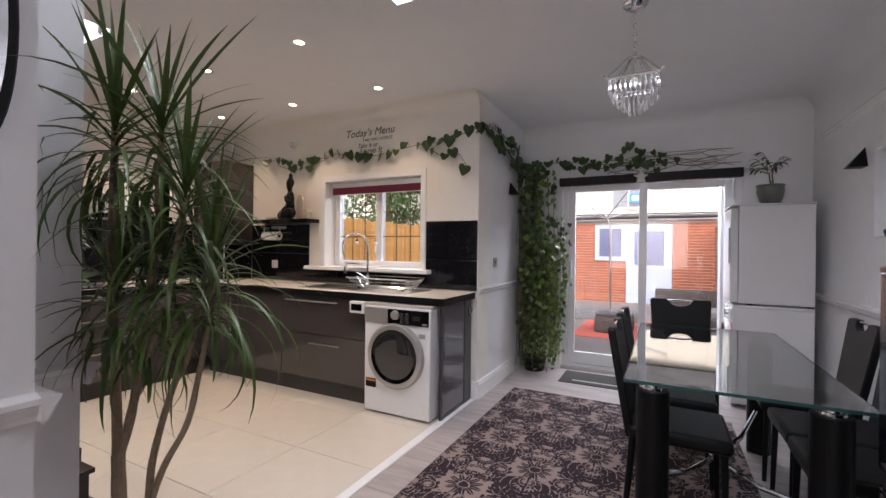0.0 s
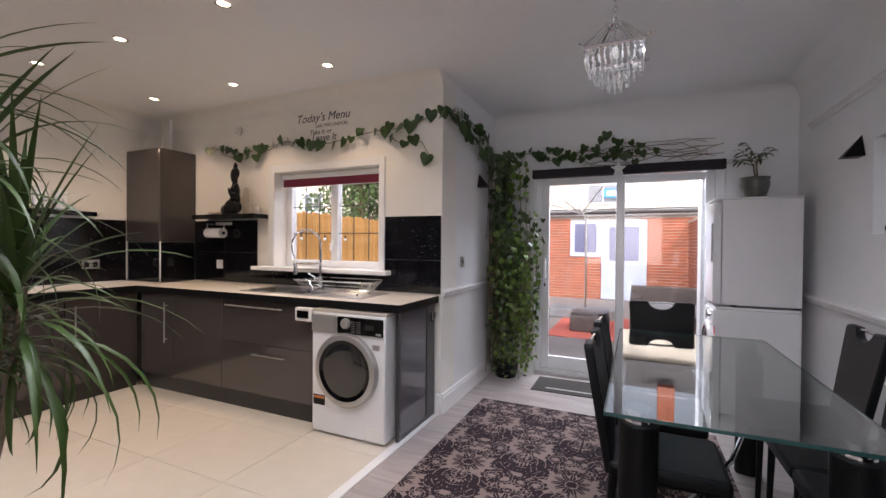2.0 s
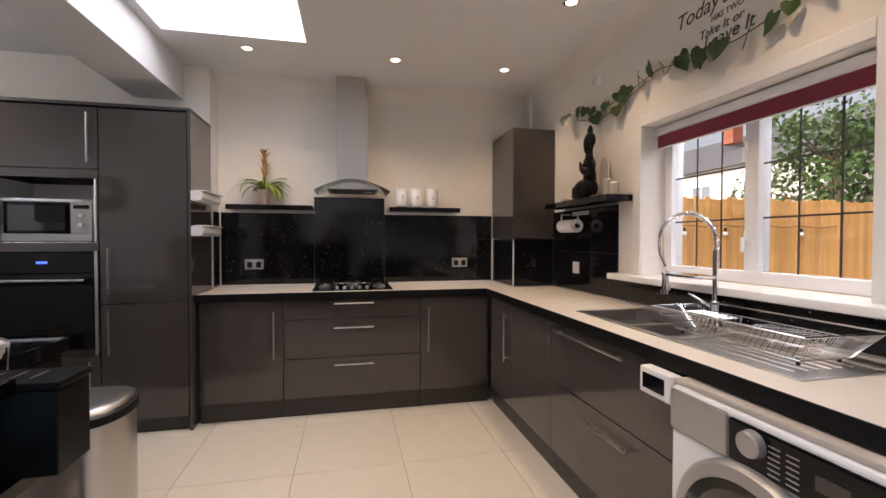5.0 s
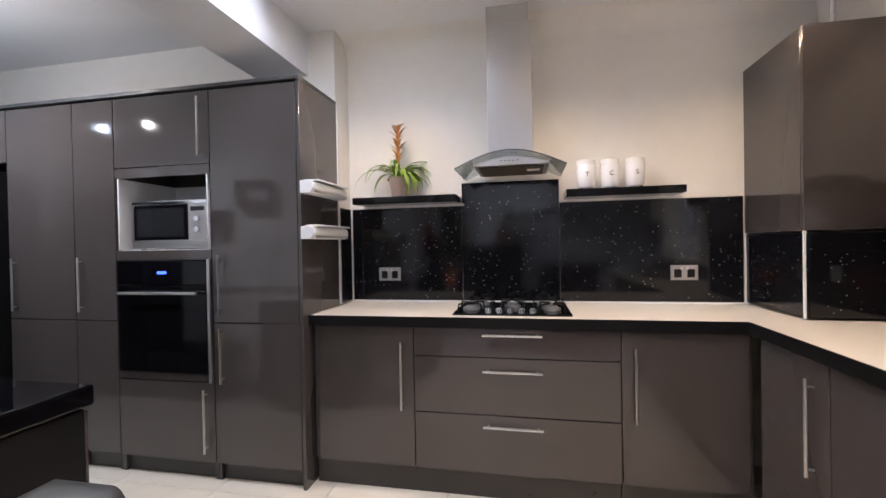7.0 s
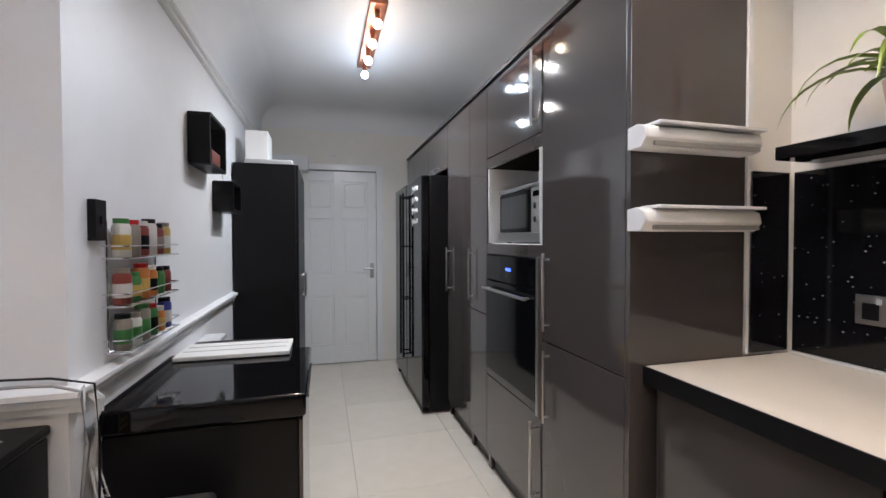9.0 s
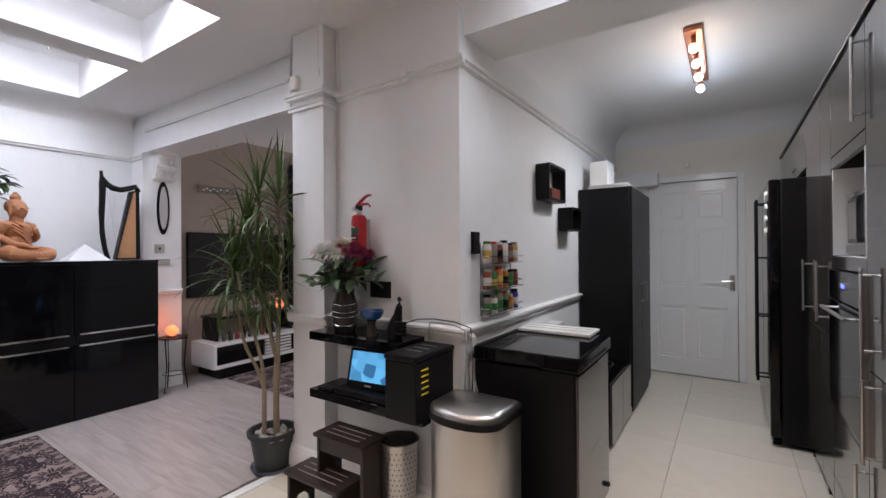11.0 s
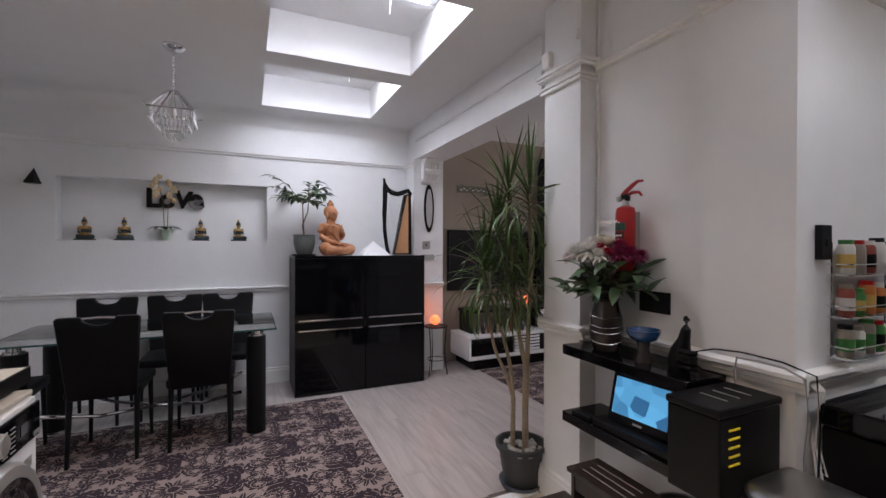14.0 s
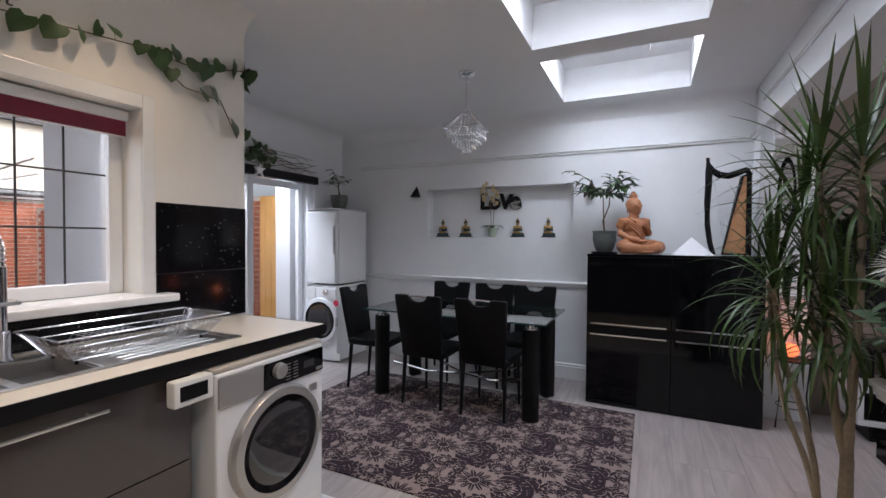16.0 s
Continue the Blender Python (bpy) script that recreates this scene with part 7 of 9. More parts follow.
def branched_plant(x, y, z, pr, ph, stems, boughs, label, seed, leaf=0.085, mat_=None):
    """A pot with bare crossing stems and boughs that carry paired drooping leaves; boughs: (stem, y reach, x reach, rise, leaves)."""
    rng = random.Random(seed)
    o = thing("potted_plant", (x, y, z), label, "potted plant")
    part("pot", lathe([(0, 0), (pr * 0.62, 0), (pr * 0.82, ph * 0.2), (pr, ph * 0.6), (pr * 0.96, ph * 0.9), (pr * 1.03, ph * 0.93), (pr * 1.02, ph), (pr * 0.85, ph), (pr * 0.8, ph * 0.88), (0, ph * 0.88)], (x, y, z + 0.006), 28), POTGREY, o, "grey-green glazed pot")
    part("saucer", lathe([(0, 0), (pr * 1.05, 0), (pr * 1.15, 0.012), (pr * 1.1, 0.012), (0, 0.0055)], (x, y, z + 0.0004), 24), BLACK, o)
    tops = []
    for dy, dx, h_ in stems:
        base = Vector((x, y, z + ph * 0.8))
        top = Vector((x + dx, y + dy, z + ph + h_))
        m1 = base.lerp(top, 0.35) + Vector((0.01, -dy * 0.5 + 0.01, 0))
        part("stem", tube([base, m1, base.lerp(top, 0.7) + Vector((0, dy * 0.15, 0)), top], [0.009, 0.007, 0.006, 0.005], 7), STEM, o, "bare brown stem")
        tops.append(top)
    twigs, lf = bmesh.new(), bmesh.new()
    for i, dy, dx, rise, n in boughs:
        top = tops[i]
        end = top + Vector((dx, dy, rise))
        mid = top.lerp(end, 0.5) + Vector((0, 0, abs(dy) * 0.18))
        tube([top, mid, end], [0.004, 0.003, 0.0015], 5, twigs)
        for q in range(n):
            t = 0.25 + 0.75 * (q + 0.5) / n
            p = top.lerp(mid, t * 2) if t < 0.5 else mid.lerp(end, t * 2 - 1)
            yaw = math.atan2(dy, dx) + (1.1 if q % 2 else -1.1) * rng.uniform(0.5, 1.25)
            strap_leaf(lf, p, yaw, leaf * rng.uniform(0.75, 1.2), leaf * 0.36, rng.uniform(-0.1, 0.7), rng.uniform(0.5, 1.3), 4, rng.uniform(-0.5, 0.5))
        strap_leaf(lf, end, math.atan2(dy, dx), leaf, leaf * 0.3, 0.3, 0.8, 4)
    part("twig_tangle", twigs, STEM, o, kind="stuff")
    part("leaves", lf, mat_ or LEAFDARK, o, "dark green pointed leaves", kind="stuff")
    return o


branched_plant(1.83, 3.22, 1.258, 0.10, 0.19, [(0.015, 0.0, 0.30), (-0.04, 0.02, 0.34)],
    [(0, 0.24, 0.0, 0.14, 9), (0, 0.20, 0.05, 0.05, 8), (0, 0.14, -0.08, 0.08, 8), (0, 0.08, 0.08, 0.05, 7), (0, 0.27, 0.02, 0.25, 6), (1, -0.08, 0.0, 0.17, 9), (1, -0.14, 0.03, 0.12, 10), (1, -0.13, -0.08, 0.04, 10), (1, -0.10, 0.05, -0.04, 9), (1, 0.08, -0.05, 0.03, 10), (1, 0.05, -0.12, -0.03, 9), (1, 0.0, 0.10, 0.0, 9), (1, -0.05, -0.12, 0.07, 9), (1, 0.0, -0.05, 0.15, 9), (1, -0.16, 0.0, 0.06, 9)],
    "small tree-like plant with crossing stems, grey-green pot, on the sideboard", 31, 0.108)

def love_mesh():
    """The four letters, the last two heavier and tilted."""
    bm = bmesh.new()
    for ch_, x, size, off, tilt in (("L", -0.185, 0.24, 0.005, 0), ("o", -0.075, 0.23, 0.005, 0), ("V", 0.045, 0.22, 0.006, -5), ("e", 0.165, 0.26, 0.007, 8)):
        cu = bpy.data.curves.new("letter", "FONT")
        cu.body, cu.size, cu.align_x, cu.extrude, cu.offset, cu.bevel_depth = ch_, size, "CENTER", 0.012, off, 0.003
        o = new("letter", cu)
        bpy.context.view_layer.update()
        me = o.to_mesh()
        me.transform(Matrix.Translation((x, 0, 0)) @ pose(0, 0, 0, 0, 0, tilt))
        bm.from_mesh(me)
        o.to_mesh_clear()
        bpy.data.objects.remove(o)
        bpy.data.curves.remove(cu)
    return bm


# niche things
TEALBASE = mat("dark_teal_base", (0.015, 0.03, 0.035), 0.4, vary=0.2)
for y in (4.98, 4.70, 4.11, 3.79):
    bm = turn(seated_figure(0.197, False), Matrix.Translation((2.195, y, 1.404)) @ pose(0, 0, 0, 0, 0, 24) @ Matrix.Diagonal((0.72, 0.80, 1.0, 1.0)))
    for f in bm.faces:
        z = f.calc_center_median().z - 1.404
        f.material_index = int(z < 0.034 or 0.055 < z < 0.085 or 0.150 < z < 0.172)
    n0 = len(bm.faces)
    bm.faces.ensure_lookup_table()
    box(2.15, 2.24, y - 0.07, y + 0.065, 1.3955, 1.408, 0.004, bm=bm)
    bm.faces.ensure_lookup_table()
    for f in bm.faces[n0:]:
        f.material_index = 1
    solid("figurine", bm, [BRONZE, TEALBASE], "small gold and dark seated figurine in the wall niche", "figurine", "niche figurines", at=(2.2, y, 1.3955))
op = thing("orchid", (2.2, 4.39, 1.395), "cream orchid in a pale green pot in the wall niche", "potted plant")
part("pot", lathe([(0, 0), (0.035, 0), (0.048, 0.09), (0.05, 0.10), (0.042, 0.10), (0, 0.09)], (2.2, 4.39, 1.3955), 20), mat("pale_green_pot", (0.35, 0.42, 0.33), 0.35), op)
rng = random.Random(9)
bm = bmesh.new()
for k in range(7):
    strap_leaf(bm, (2.19, 4.39, 1.49), k * 0.9, 0.16, 0.035, 0.9, 1.6, 6)
part("leaves", bm, LEAFDARK, op)
st, fl = bmesh.new(), bmesh.new()
for dy, top in ((0.03, 1.93), (-0.04, 1.89)):
    tube([(2.19, 4.39 + dy * 0.3, 1.49), (2.18, 4.39 + dy * 0.6, 1.75), (2.11, 4.39 + dy * 1.6, top), (2.10, 4.39 + dy * 3, top - 0.02)], 0.003, 5, st)
    for k in range(7):
        c_ = Vector((2.095 - 0.012 * (k % 3), 4.39 + dy * (1.0 + 0.5 * (k % 4)) + 0.012 * (k % 2), top - 0.028 * k + 0.03))
        for q in range(5):
            a = q * 1.2566
            u = Vector((0, math.cos(a), math.sin(a)))
            v = Vector((0, -math.sin(a), math.cos(a)))
            cup = Vector((-0.012 if q % 2 else 0.006, 0, 0))
            vs_ = [fl.verts.new(c_ + u * r_ + v * w_ + Vector((-0.004, 0, 0)) + cup * (r_ / 0.036)) for r_, w_ in ((0.001, 0.001), (0.011, 0.010), (0.021, 0.009), (0.026, 0.0), (0.021, -0.009), (0.011, -0.010))]
            fl.faces.new(vs_)
part("flower_stem", st, STEM, op)
part("flower_spray", fl, mat("cream_orchid", (0.55, 0.42, 0.24), 0.6, vary=0.1), op, "cream orchid flowers", kind="stuff")
bm = turn(love_mesh(), Matrix.Translation((2.25, 4.31, 1.705)) @ pose(0, 0, 0, 90, 0, -90))
solid("love_letters", bm, BLACK, "black LOVE word sign standing on the niche back", "sign", at=(2.255, 4.31, 1.70))

# wall uplighters: small black wedges
for c_, s_ in (((2.14, 5.29, 1.85), -1), ((2.14, 3.37, 1.83), -1), ((XP, 5.86, 1.86), 1)):
    o = thing("wall_light", c_, "small black angular wall light", "wall light", "wall lights")
    x, y, z = c_
    bm = bmesh.new()
    a = [bm.verts.new((x + s_ * 0.002, y - 0.05, z)), bm.verts.new((x + s_ * 0.002, y + 0.05, z)), bm.verts.new((x + s_ * 0.002, y, z + 0.13)), bm.verts.new((x + s_ * 0.10, y - 0.035, z)), bm.verts.new((x + s_ * 0.10, y + 0.035, z))]
    for f in ((0, 1, 2), (0, 3, 4, 1), (0, 2, 3), (1, 4, 2), (2, 4, 3)):
        bm.faces.new([a[i] for i in f])
    part("shade", bm, BLACK, o, "black pyramid shade", smooth=False)
    part("backplate", box(min(x, x + s_ * 0.002), max(x, x + s_ * 0.002), y - 0.03, y + 0.03, z + 0.005, z + 0.06), WHITEPL, o)

# chandelier
ch = thing("chandelier", (0.84, 4.14, H), "square pyramid chandelier with rows of hanging crystals", "chandelier")
cx, cy = 0.84, 4.14
part("canopy", lathe([(0, 0), (0.065, 0), (0.065, -0.012), (0.045, -0.03), (0, -0.034)], (cx, cy, H), 24), CHROME, ch, "chrome ceiling rose")
bm = bmesh.new()
for k in range(11):
    z = H - 0.045 - 0.026 * k
    ax = Vector((1, 0, 0)) if k % 2 else Vector((0, 1, 0))
    tube([Vector((cx, cy, z)) + ax * 0.008 * math.cos(a) + Vector((0, 0, 0.016 * math.sin(a))) for a in [q * math.tau / 8 for q in range(8)]], 0.0028, 4, bm, closed=True)
part("chain", bm, CHROME, ch, "chrome chain")
hz = 2.205
frm = tube([(cx + s * 0.125, cy + t * 0.125, hz) for s, t in ((-1, -1), (1, -1), (1, 1), (-1, 1))], 0.0075, 6, closed=True)
tube([(cx + s * 0.03, cy + t * 0.03, hz + 0.13) for s, t in ((-1, -1), (1, -1), (1, 1), (-1, 1))], 0.007, 6, frm, closed=True)
for s, t in ((-1, -1), (1, -1), (1, 1), (-1, 1)):
    tube([(cx, cy, hz + 0.15), (cx + s * 0.03, cy + t * 0.03, hz + 0.13), (cx + s * 0.13, cy + t * 0.13, hz), (cx + s * 0.145, cy + t * 0.145, hz + 0.012)], 0.006, 6, frm)
for f in (-0.6, 0, 0.6):
    for s in (-1, 1):
        tube([(cx + 0.03 * f, cy + s * 0.03, hz + 0.13), (cx + 0.125 * f, cy + s * 0.125, hz)], 0.0025, 5, frm)
        tube([(cx + s * 0.03, cy + 0.03 * f, hz + 0.13), (cx + s * 0.125, cy + 0.125 * f, hz)], 0.0025, 5, frm)
part("frame", frm, CHROME, ch, "chrome frame")
proto = {}
def drop_mesh(w_, h_):
    """A string of cut beads ending in a pointed drop."""
    if (w_, h_) not in proto:
        bm, r = bmesh.new(), w_ * 0.42
        z = 0.0
        for q in range(2):
            lathe([(0, z), (r * 0.75, z - r * 0.5), (r * 0.75, z - r * 1.3), (0, z - r * 1.8)], seg=6, bm=bm)
            z -= r * 2.0
        lathe([(0, z), (r * 0.5, z - r * 0.4), (r, -h_ * 0.78), (0, -h_ * 1.08)], seg=5, bm=bm)
        proto[(w_, h_)] = finish("crystal", bm, CRYSTALM, False)
    return proto[(w_, h_)]


CRYSTALM = mat("cut_crystal", (0.80, 0.80, 0.82), 0.06, 0.55, spec=1.0, coat=1.0)
for ring_r, z0, nn, w_, h_ in ((0.12, 0.0, 10, 0.017, 0.062), (0.09, -0.045, 8, 0.015, 0.055), (0.06, -0.085, 5, 0.015, 0.05), (0.03, -0.12, 3, 0.014, 0.045)):
    for side in range(4):
        for k in range(nn):
            u = -ring_r + 2 * ring_r * (k + 0.5) / nn
            x, y, yaw = ((u, ring_r, 0), (u, -ring_r, 0), (ring_r, u, 90), (-ring_r, u, 90))[side]
            o = new("crystal", drop_mesh(w_, h_))
            o.parent = ch
            o.matrix_basis = pose(x, y, hz + z0 - 0.008 - H, 0, 0, yaw)
part("bulbs", ball((cx, cy, hz - 0.0), 0.02, 0.02, 0.035), WHITEPL, ch, "unlit bulb")

# patio door
d2 = tagged(new("door_2"), "white sliding glass patio door onto the garden", "", "", "structure")
d2.location = (0.82, 6.45, 0)
PX0, PX1, PZ0, PZ1 = 0.0, 1.64, 0.0, 2.06
bm = box(PX0, PX0 + 0.06, 6.42, 6.56, 0, PZ1, 0.005)
for b in ((PX1 - 0.06, PX1, 6.42, 6.56, 0, PZ1), (PX0 + 0.06, PX1 - 0.06, 6.42, 6.56, PZ1 - 0.06, PZ1), (PX0 + 0.06, PX1 - 0.06, 6.42, 6.56, 0, 0.06)):
    box(*b, 0.005, bm=bm)
part("outer_frame", bm, UPVC, d2, "white outer frame")
for a, b, y in ((0.062, 0.84, 6.43), (0.76, 1.578, 6.49)):
    bm = box(a, a + 0.07, y, y + 0.045, 0.065, 1.995, 0.005)
    for q in ((b - 0.07, b, 0.065, 1.995), (a + 0.07, b - 0.07, 0.065, 0.19), (a + 0.07, b - 0.07, 1.925, 1.995)):
        box(q[0], q[1], y, y + 0.045, q[2], q[3], 0.005, bm=bm)
    lf_ = part("sliding_leaf", bm, UPVC, d2, "white sliding leaf")
    g = part("pane", box(a + 0.07, b - 0.07, y + 0.02, y + 0.026, 0.19, 1.925), GLASS, lf_)
    g.visible_shadow = False
bm = box(0.075, 0.105, 6.385, 6.43, 0.98, 1.18, 0.006)
part("door_handle", bm, UPVC, d2, "white pull handle")
part("lock", box(0.085, 0.10, 6.425, 6.431, 0.90, 0.93), BLACK, d2)
part("threshold_bar", box(0.0, 1.64, 6.372, 6.42, 0.0, 0.03, 0.004), SILVER, d2, "grey metal threshold")
pbz = thing("patio_blind", (0.82, 6.35, 1.97), "black rolled blind cassettes above the patio door", "blind")
part("cassette", box(-0.02, 0.755, 6.30, 6.368, 1.985, 2.07, 0.008), BLIND, pbz)
part("cassette", box(0.81, 1.635, 6.30, 6.368, 1.985, 2.07, 0.008), BLIND, pbz)
st5 = [(0.785 + (0.075 if k % 2 == 0 else 0.03) * math.sin(k * math.pi / 5), 2.03 + (0.075 if k % 2 == 0 else 0.03) * math.cos(k * math.pi / 5)) for k in range(10)]
solid("star_ornament", outline(st5, "y", 6.27, 6.29, 0.004), WHITEPL, "white star ornament hung over the patio door", "ornament", at=(0.785, 6.28, 1.96))
dm = thing("doormat", (0.5, 6.1, 0), "thin dark grey doormat with worn lettering bars inside the patio door", "doormat")
part("mat", box(0.08, 0.80, 5.88, 6.30, 0.0, 0.008, 0.002), mat("dark_mat", (0.06, 0.055, 0.05), 0.95, vary=0.2, bump=0.5, bscale=200), dm)
part("letter_bars", box(0.2, 0.66, 5.96, 5.99, 0.0081, 0.0088), SILVER, dm, "pale worn lettering bar")

# dryer and fridge
washer((1.785, 6.145, 0), -90, "white front-loading dryer below the small fridge", False, w=0.42, d=0.55, h=0.85, knob_x=0.1)
ff = thing("small_fridge", (1.81, 6.14, 0.852), "white tabletop fridge stacked on the dryer", "fridge")
part("body", box(1.555, 2.06, 5.94, 6.355, 0.865, 1.685, 0.006), WHITE, ff)
part("door", box(1.495, 1.552, 5.94, 6.355, 0.87, 1.665, 0.012), WHITE, ff, "white fridge door")
part("top", box(1.50, 2.065, 5.935, 6.36, 1.686, 1.70, 0.004), WHITE, ff)
part("handle", box(1.483, 1.494, 5.95, 5.97, 1.2, 1.5, 0.003), SILVER, ff)
for k in range(4):
    part("foot", box(1.62 + 0.40 * (k % 2), 1.66 + 0.40 * (k % 2), 5.96 + 0.33 * (k // 2), 6.0 + 0.33 * (k // 2), 0.8515, 0.865), BLACK, ff)
branched_plant(1.80, 6.14, 1.70, 0.10, 0.165, [(0.0, -0.01, 0.10), (0.03, 0.02, 0.14)],
    [(0, -0.06, -0.10, 0.12, 6), (0, 0.08, -0.12, 0.05, 6), (0, 0.02, 0.08, 0.14, 6), (1, 0.03, -0.07, 0.16, 7), (1, 0.10, 0.05, 0.08, 6), (1, -0.10, 0.06, 0.05, 6), (1, 0.0, -0.15, 0.02, 6)],
    "small leafy plant in a grey-green pot on the fridge", 33, 0.075)

# dracaena
rng = random.Random(17)
dr = thing("dracaena", (-0.38, 2.28, 0), "tall dracaena with bare trunks in a dark grey pot", "potted plant")
px, py = -0.38, 2.29
part("pot", lathe([(0, 0.02), (0.095, 0.02), (0.125, 0.20), (0.128, 0.215), (0.142, 0.215), (0.145, 0.24), (0.13, 0.24), (0.12, 0.20), (0, 0.20)], (px, py, 0), 30), mat("dark_grey_pot", (0.04, 0.042, 0.045), 0.5, vary=0.1), dr)
part("saucer", lathe([(0, 0), (0.11, 0), (0.125, 0.03), (0.12, 0.03), (0.10, 0.012), (0, 0.012)], (px, py, 0), 28), mat("blue_grey_saucer", (0.08, 0.10, 0.13), 0.5), dr)
bm = None
for k in range(50):
    a, r = rng.random() * 6.28, 0.115 * math.sqrt(rng.random())
    bm = ball((px + r * math.cos(a), py + r * math.sin(a), 0.205 + 0.012 * rng.random()), 0.012 + 0.01 * rng.random(), None, 0.010, bm, 1, 0.5)
part("pebbles", bm, mat("pale_pebbles", (0.4, 0.38, 0.36), 0.7, vary=0.5, scale=30), dr, "pale pebbles", kind="stuff")
def trunk(pts, r0, r1):
    n = len(pts)
    fine, rad = [], []
    for i in range(n - 1):
        a, b = Vector(pts[i]), Vector(pts[i + 1])
        t0 = (b - Vector(pts[i - 1])) / 2 if i else b - a
        t1 = (Vector(pts[i + 2]) - a) / 2 if i + 2 < n else b - a
        for k in range(5):
            t = k / 5
            fine.append(a * (2 * t ** 3 - 3 * t * t + 1) + t0 * (t ** 3 - 2 * t * t + t) + b * (3 * t * t - 2 * t ** 3) + t1 * (t ** 3 - t * t))
    fine.append(Vector(pts[-1]))
    m = len(fine)
    rad = [(r0 + (r1 - r0) * i / (m - 1)) * 0.85 * rng.uniform(0.93, 1.07) for i in range(m)]
    part("trunk", tube(fine, rad, 9), TRUNK, dr, "pale bare ringed trunk")


trunk([(-0.41, 2.28, 0.2), (-0.415, 2.285, 0.45), (-0.428, 2.286, 0.68)], 0.022, 0.022)
trunk([(-0.430, 2.285, 0.67), (-0.435, 2.285, 0.78), (-0.44, 2.28, 0.97), (-0.445, 2.275, 1.12), (-0.44, 2.27, 1.35), (-0.42, 2.265, 1.64)], 0.017, 0.012)
trunk([(-0.426, 2.288, 0.67), (-0.405, 2.305, 0.78), (-0.38, 2.32, 0.97), (-0.355, 2.34, 1.27), (-0.34, 2.35, 1.64)], 0.016, 0.012)
trunk([(-0.404, 2.306, 0.80), (-0.37, 2.34, 0.98), (-0.31, 2.36, 1.17), (-0.26, 2.37, 1.43)], 0.012, 0.010)
trunk([(-0.36, 2.33, 0.2), (-0.375, 2.34, 0.36), (-0.38, 2.342, 0.50)], 0.017, 0.016)
trunk([(-0.381, 2.342, 0.49), (-0.385, 2.36, 0.65), (-0.36, 2.40, 0.85), (-0.33, 2.43, 0.95), (-0.30, 2.46, 1.2)], 0.013, 0.010)
trunk([(-0.379, 2.342, 0.49), (-0.35, 2.37, 0.62), (-0.30, 2.41, 0.75), (-0.29, 2.44, 0.90), (-0.27, 2.45, 1.02), (-0.24, 2.46, 1.22)], 0.012, 0.009)
for hx, hy, hz_, nn, L in ((-0.42, 2.265, 1.64, 60, 0.38), (-0.34, 2.35, 1.65, 65, 0.40), (-0.26, 2.37, 1.46, 55, 0.36), (-0.25, 2.45, 1.23, 85, 0.38), (-0.43, 2.28, 1.17, 40, 0.30), (-0.34, 2.36, 1.28, 50, 0.32), (-0.38, 2.34, 1.14, 40, 0.30)):
    bm = bmesh.new()
    for k in range(nn):
        t = k / nn
        rise = 1.5 - 1.55 * t ** 0.75 + rng.uniform(-0.18, 0.18)
        strap_leaf(bm, (hx, hy, hz_ + 0.02 - 0.20 * t), k * 2.39996 + rng.uniform(-0.4, 0.4), L * rng.uniform(0.55, 1.15), 0.0135 if t > 0.2 else 0.017, rise, (0.1 if t < 0.25 else 0.5) + 1.6 * t ** 1.2 + rng.uniform(0, 0.6) * (t > 0.15), 8, rng.uniform(-0.5, 0.5))
    for v in bm.verts:
        if v.co.y < 2.235 and v.co.x < -0.455:
            v.co.x = -0.455 + 0.01 * rng.random()
        if v.co.x < -0.255 and v.co.y < 2.05:
            v.co.y = 2.05
    part("leaf_crown", bm, LEAF, dr, "crown of long narrow leaves")

# trailing vine
vn = thing("trailing_vine", (XP + 0.15, 6.2, 0), "climbing vine with heart-shaped leaves trained along the walls", "climbing plant")
rng = random.Random(55)
st, l1, l2 = bmesh.new(), bmesh.new(), bmesh.new()


def run(points, normal, every, size, bright=0.0, hang=0.0):
    """A stem along points with leaves hanging off it; normal is away from the wall."""
    P = [Vector(p) for p in points]
    tube(P, 0.0028, 5, st)
    nv = Vector(normal)
    yaw0 = math.atan2(-nv.x, nv.y) + math.pi
    for a, b in zip(P, P[1:]):
        n = max(1, int((b - a).length / every))
        for k in range(n):
            p = a.lerp(b, (k + rng.random()) / n) + nv * rng.uniform(0.01, 0.05 + 0.08 * hang) + Vector((0, 0, rng.uniform(-0.01, 0.05)))
            tube([a.lerp(b, (k + 0.5) / n), p], 0.0015, 3, st)
            heart_leaf(l2 if rng.random() < bright else l1, p, size * rng.uniform(0.7, 1.25) * (1 - hang * (0.48 - 0.22 * p.z)), yaw0 + rng.uniform(-0.8, 0.8) * (1 + hang * 0.7), rng.uniform(-0.7, 0.35 + 0.5 * hang), rng.uniform(-0.5, 0.5) * (1 + hang))


W = YN - 0.02
run([(-2.96, W, 2.26), (-2.75, W, 2.23), (-2.55, W, 2.18), (-2.25, W, 2.21), (-2.0, W, 2.25), (-1.75, W, 2.20), (-1.5, W, 2.19), (-1.3, W, 2.215), (-1.0, W, 2.25), (-0.75, W, 2.245), (-0.6, W, 2.29), (-0.46, W, 2.33), (-0.40, 5.02, 2.33)], (0, -1, 0), 0.075, 0.085)
run([(-2.85, W, 2.20), (-2.6, W, 2.12), (-2.35, W, 2.15), (-2.1, W, 2.22)], (0, -1, 0), 0.13, 0.075)
run([(-1.0, W, 2.25), (-0.80, W, 2.13), (-0.60, W, 2.12), (-0.52, W, 1.98)], (0, -1, 0), 0.09, 0.085)
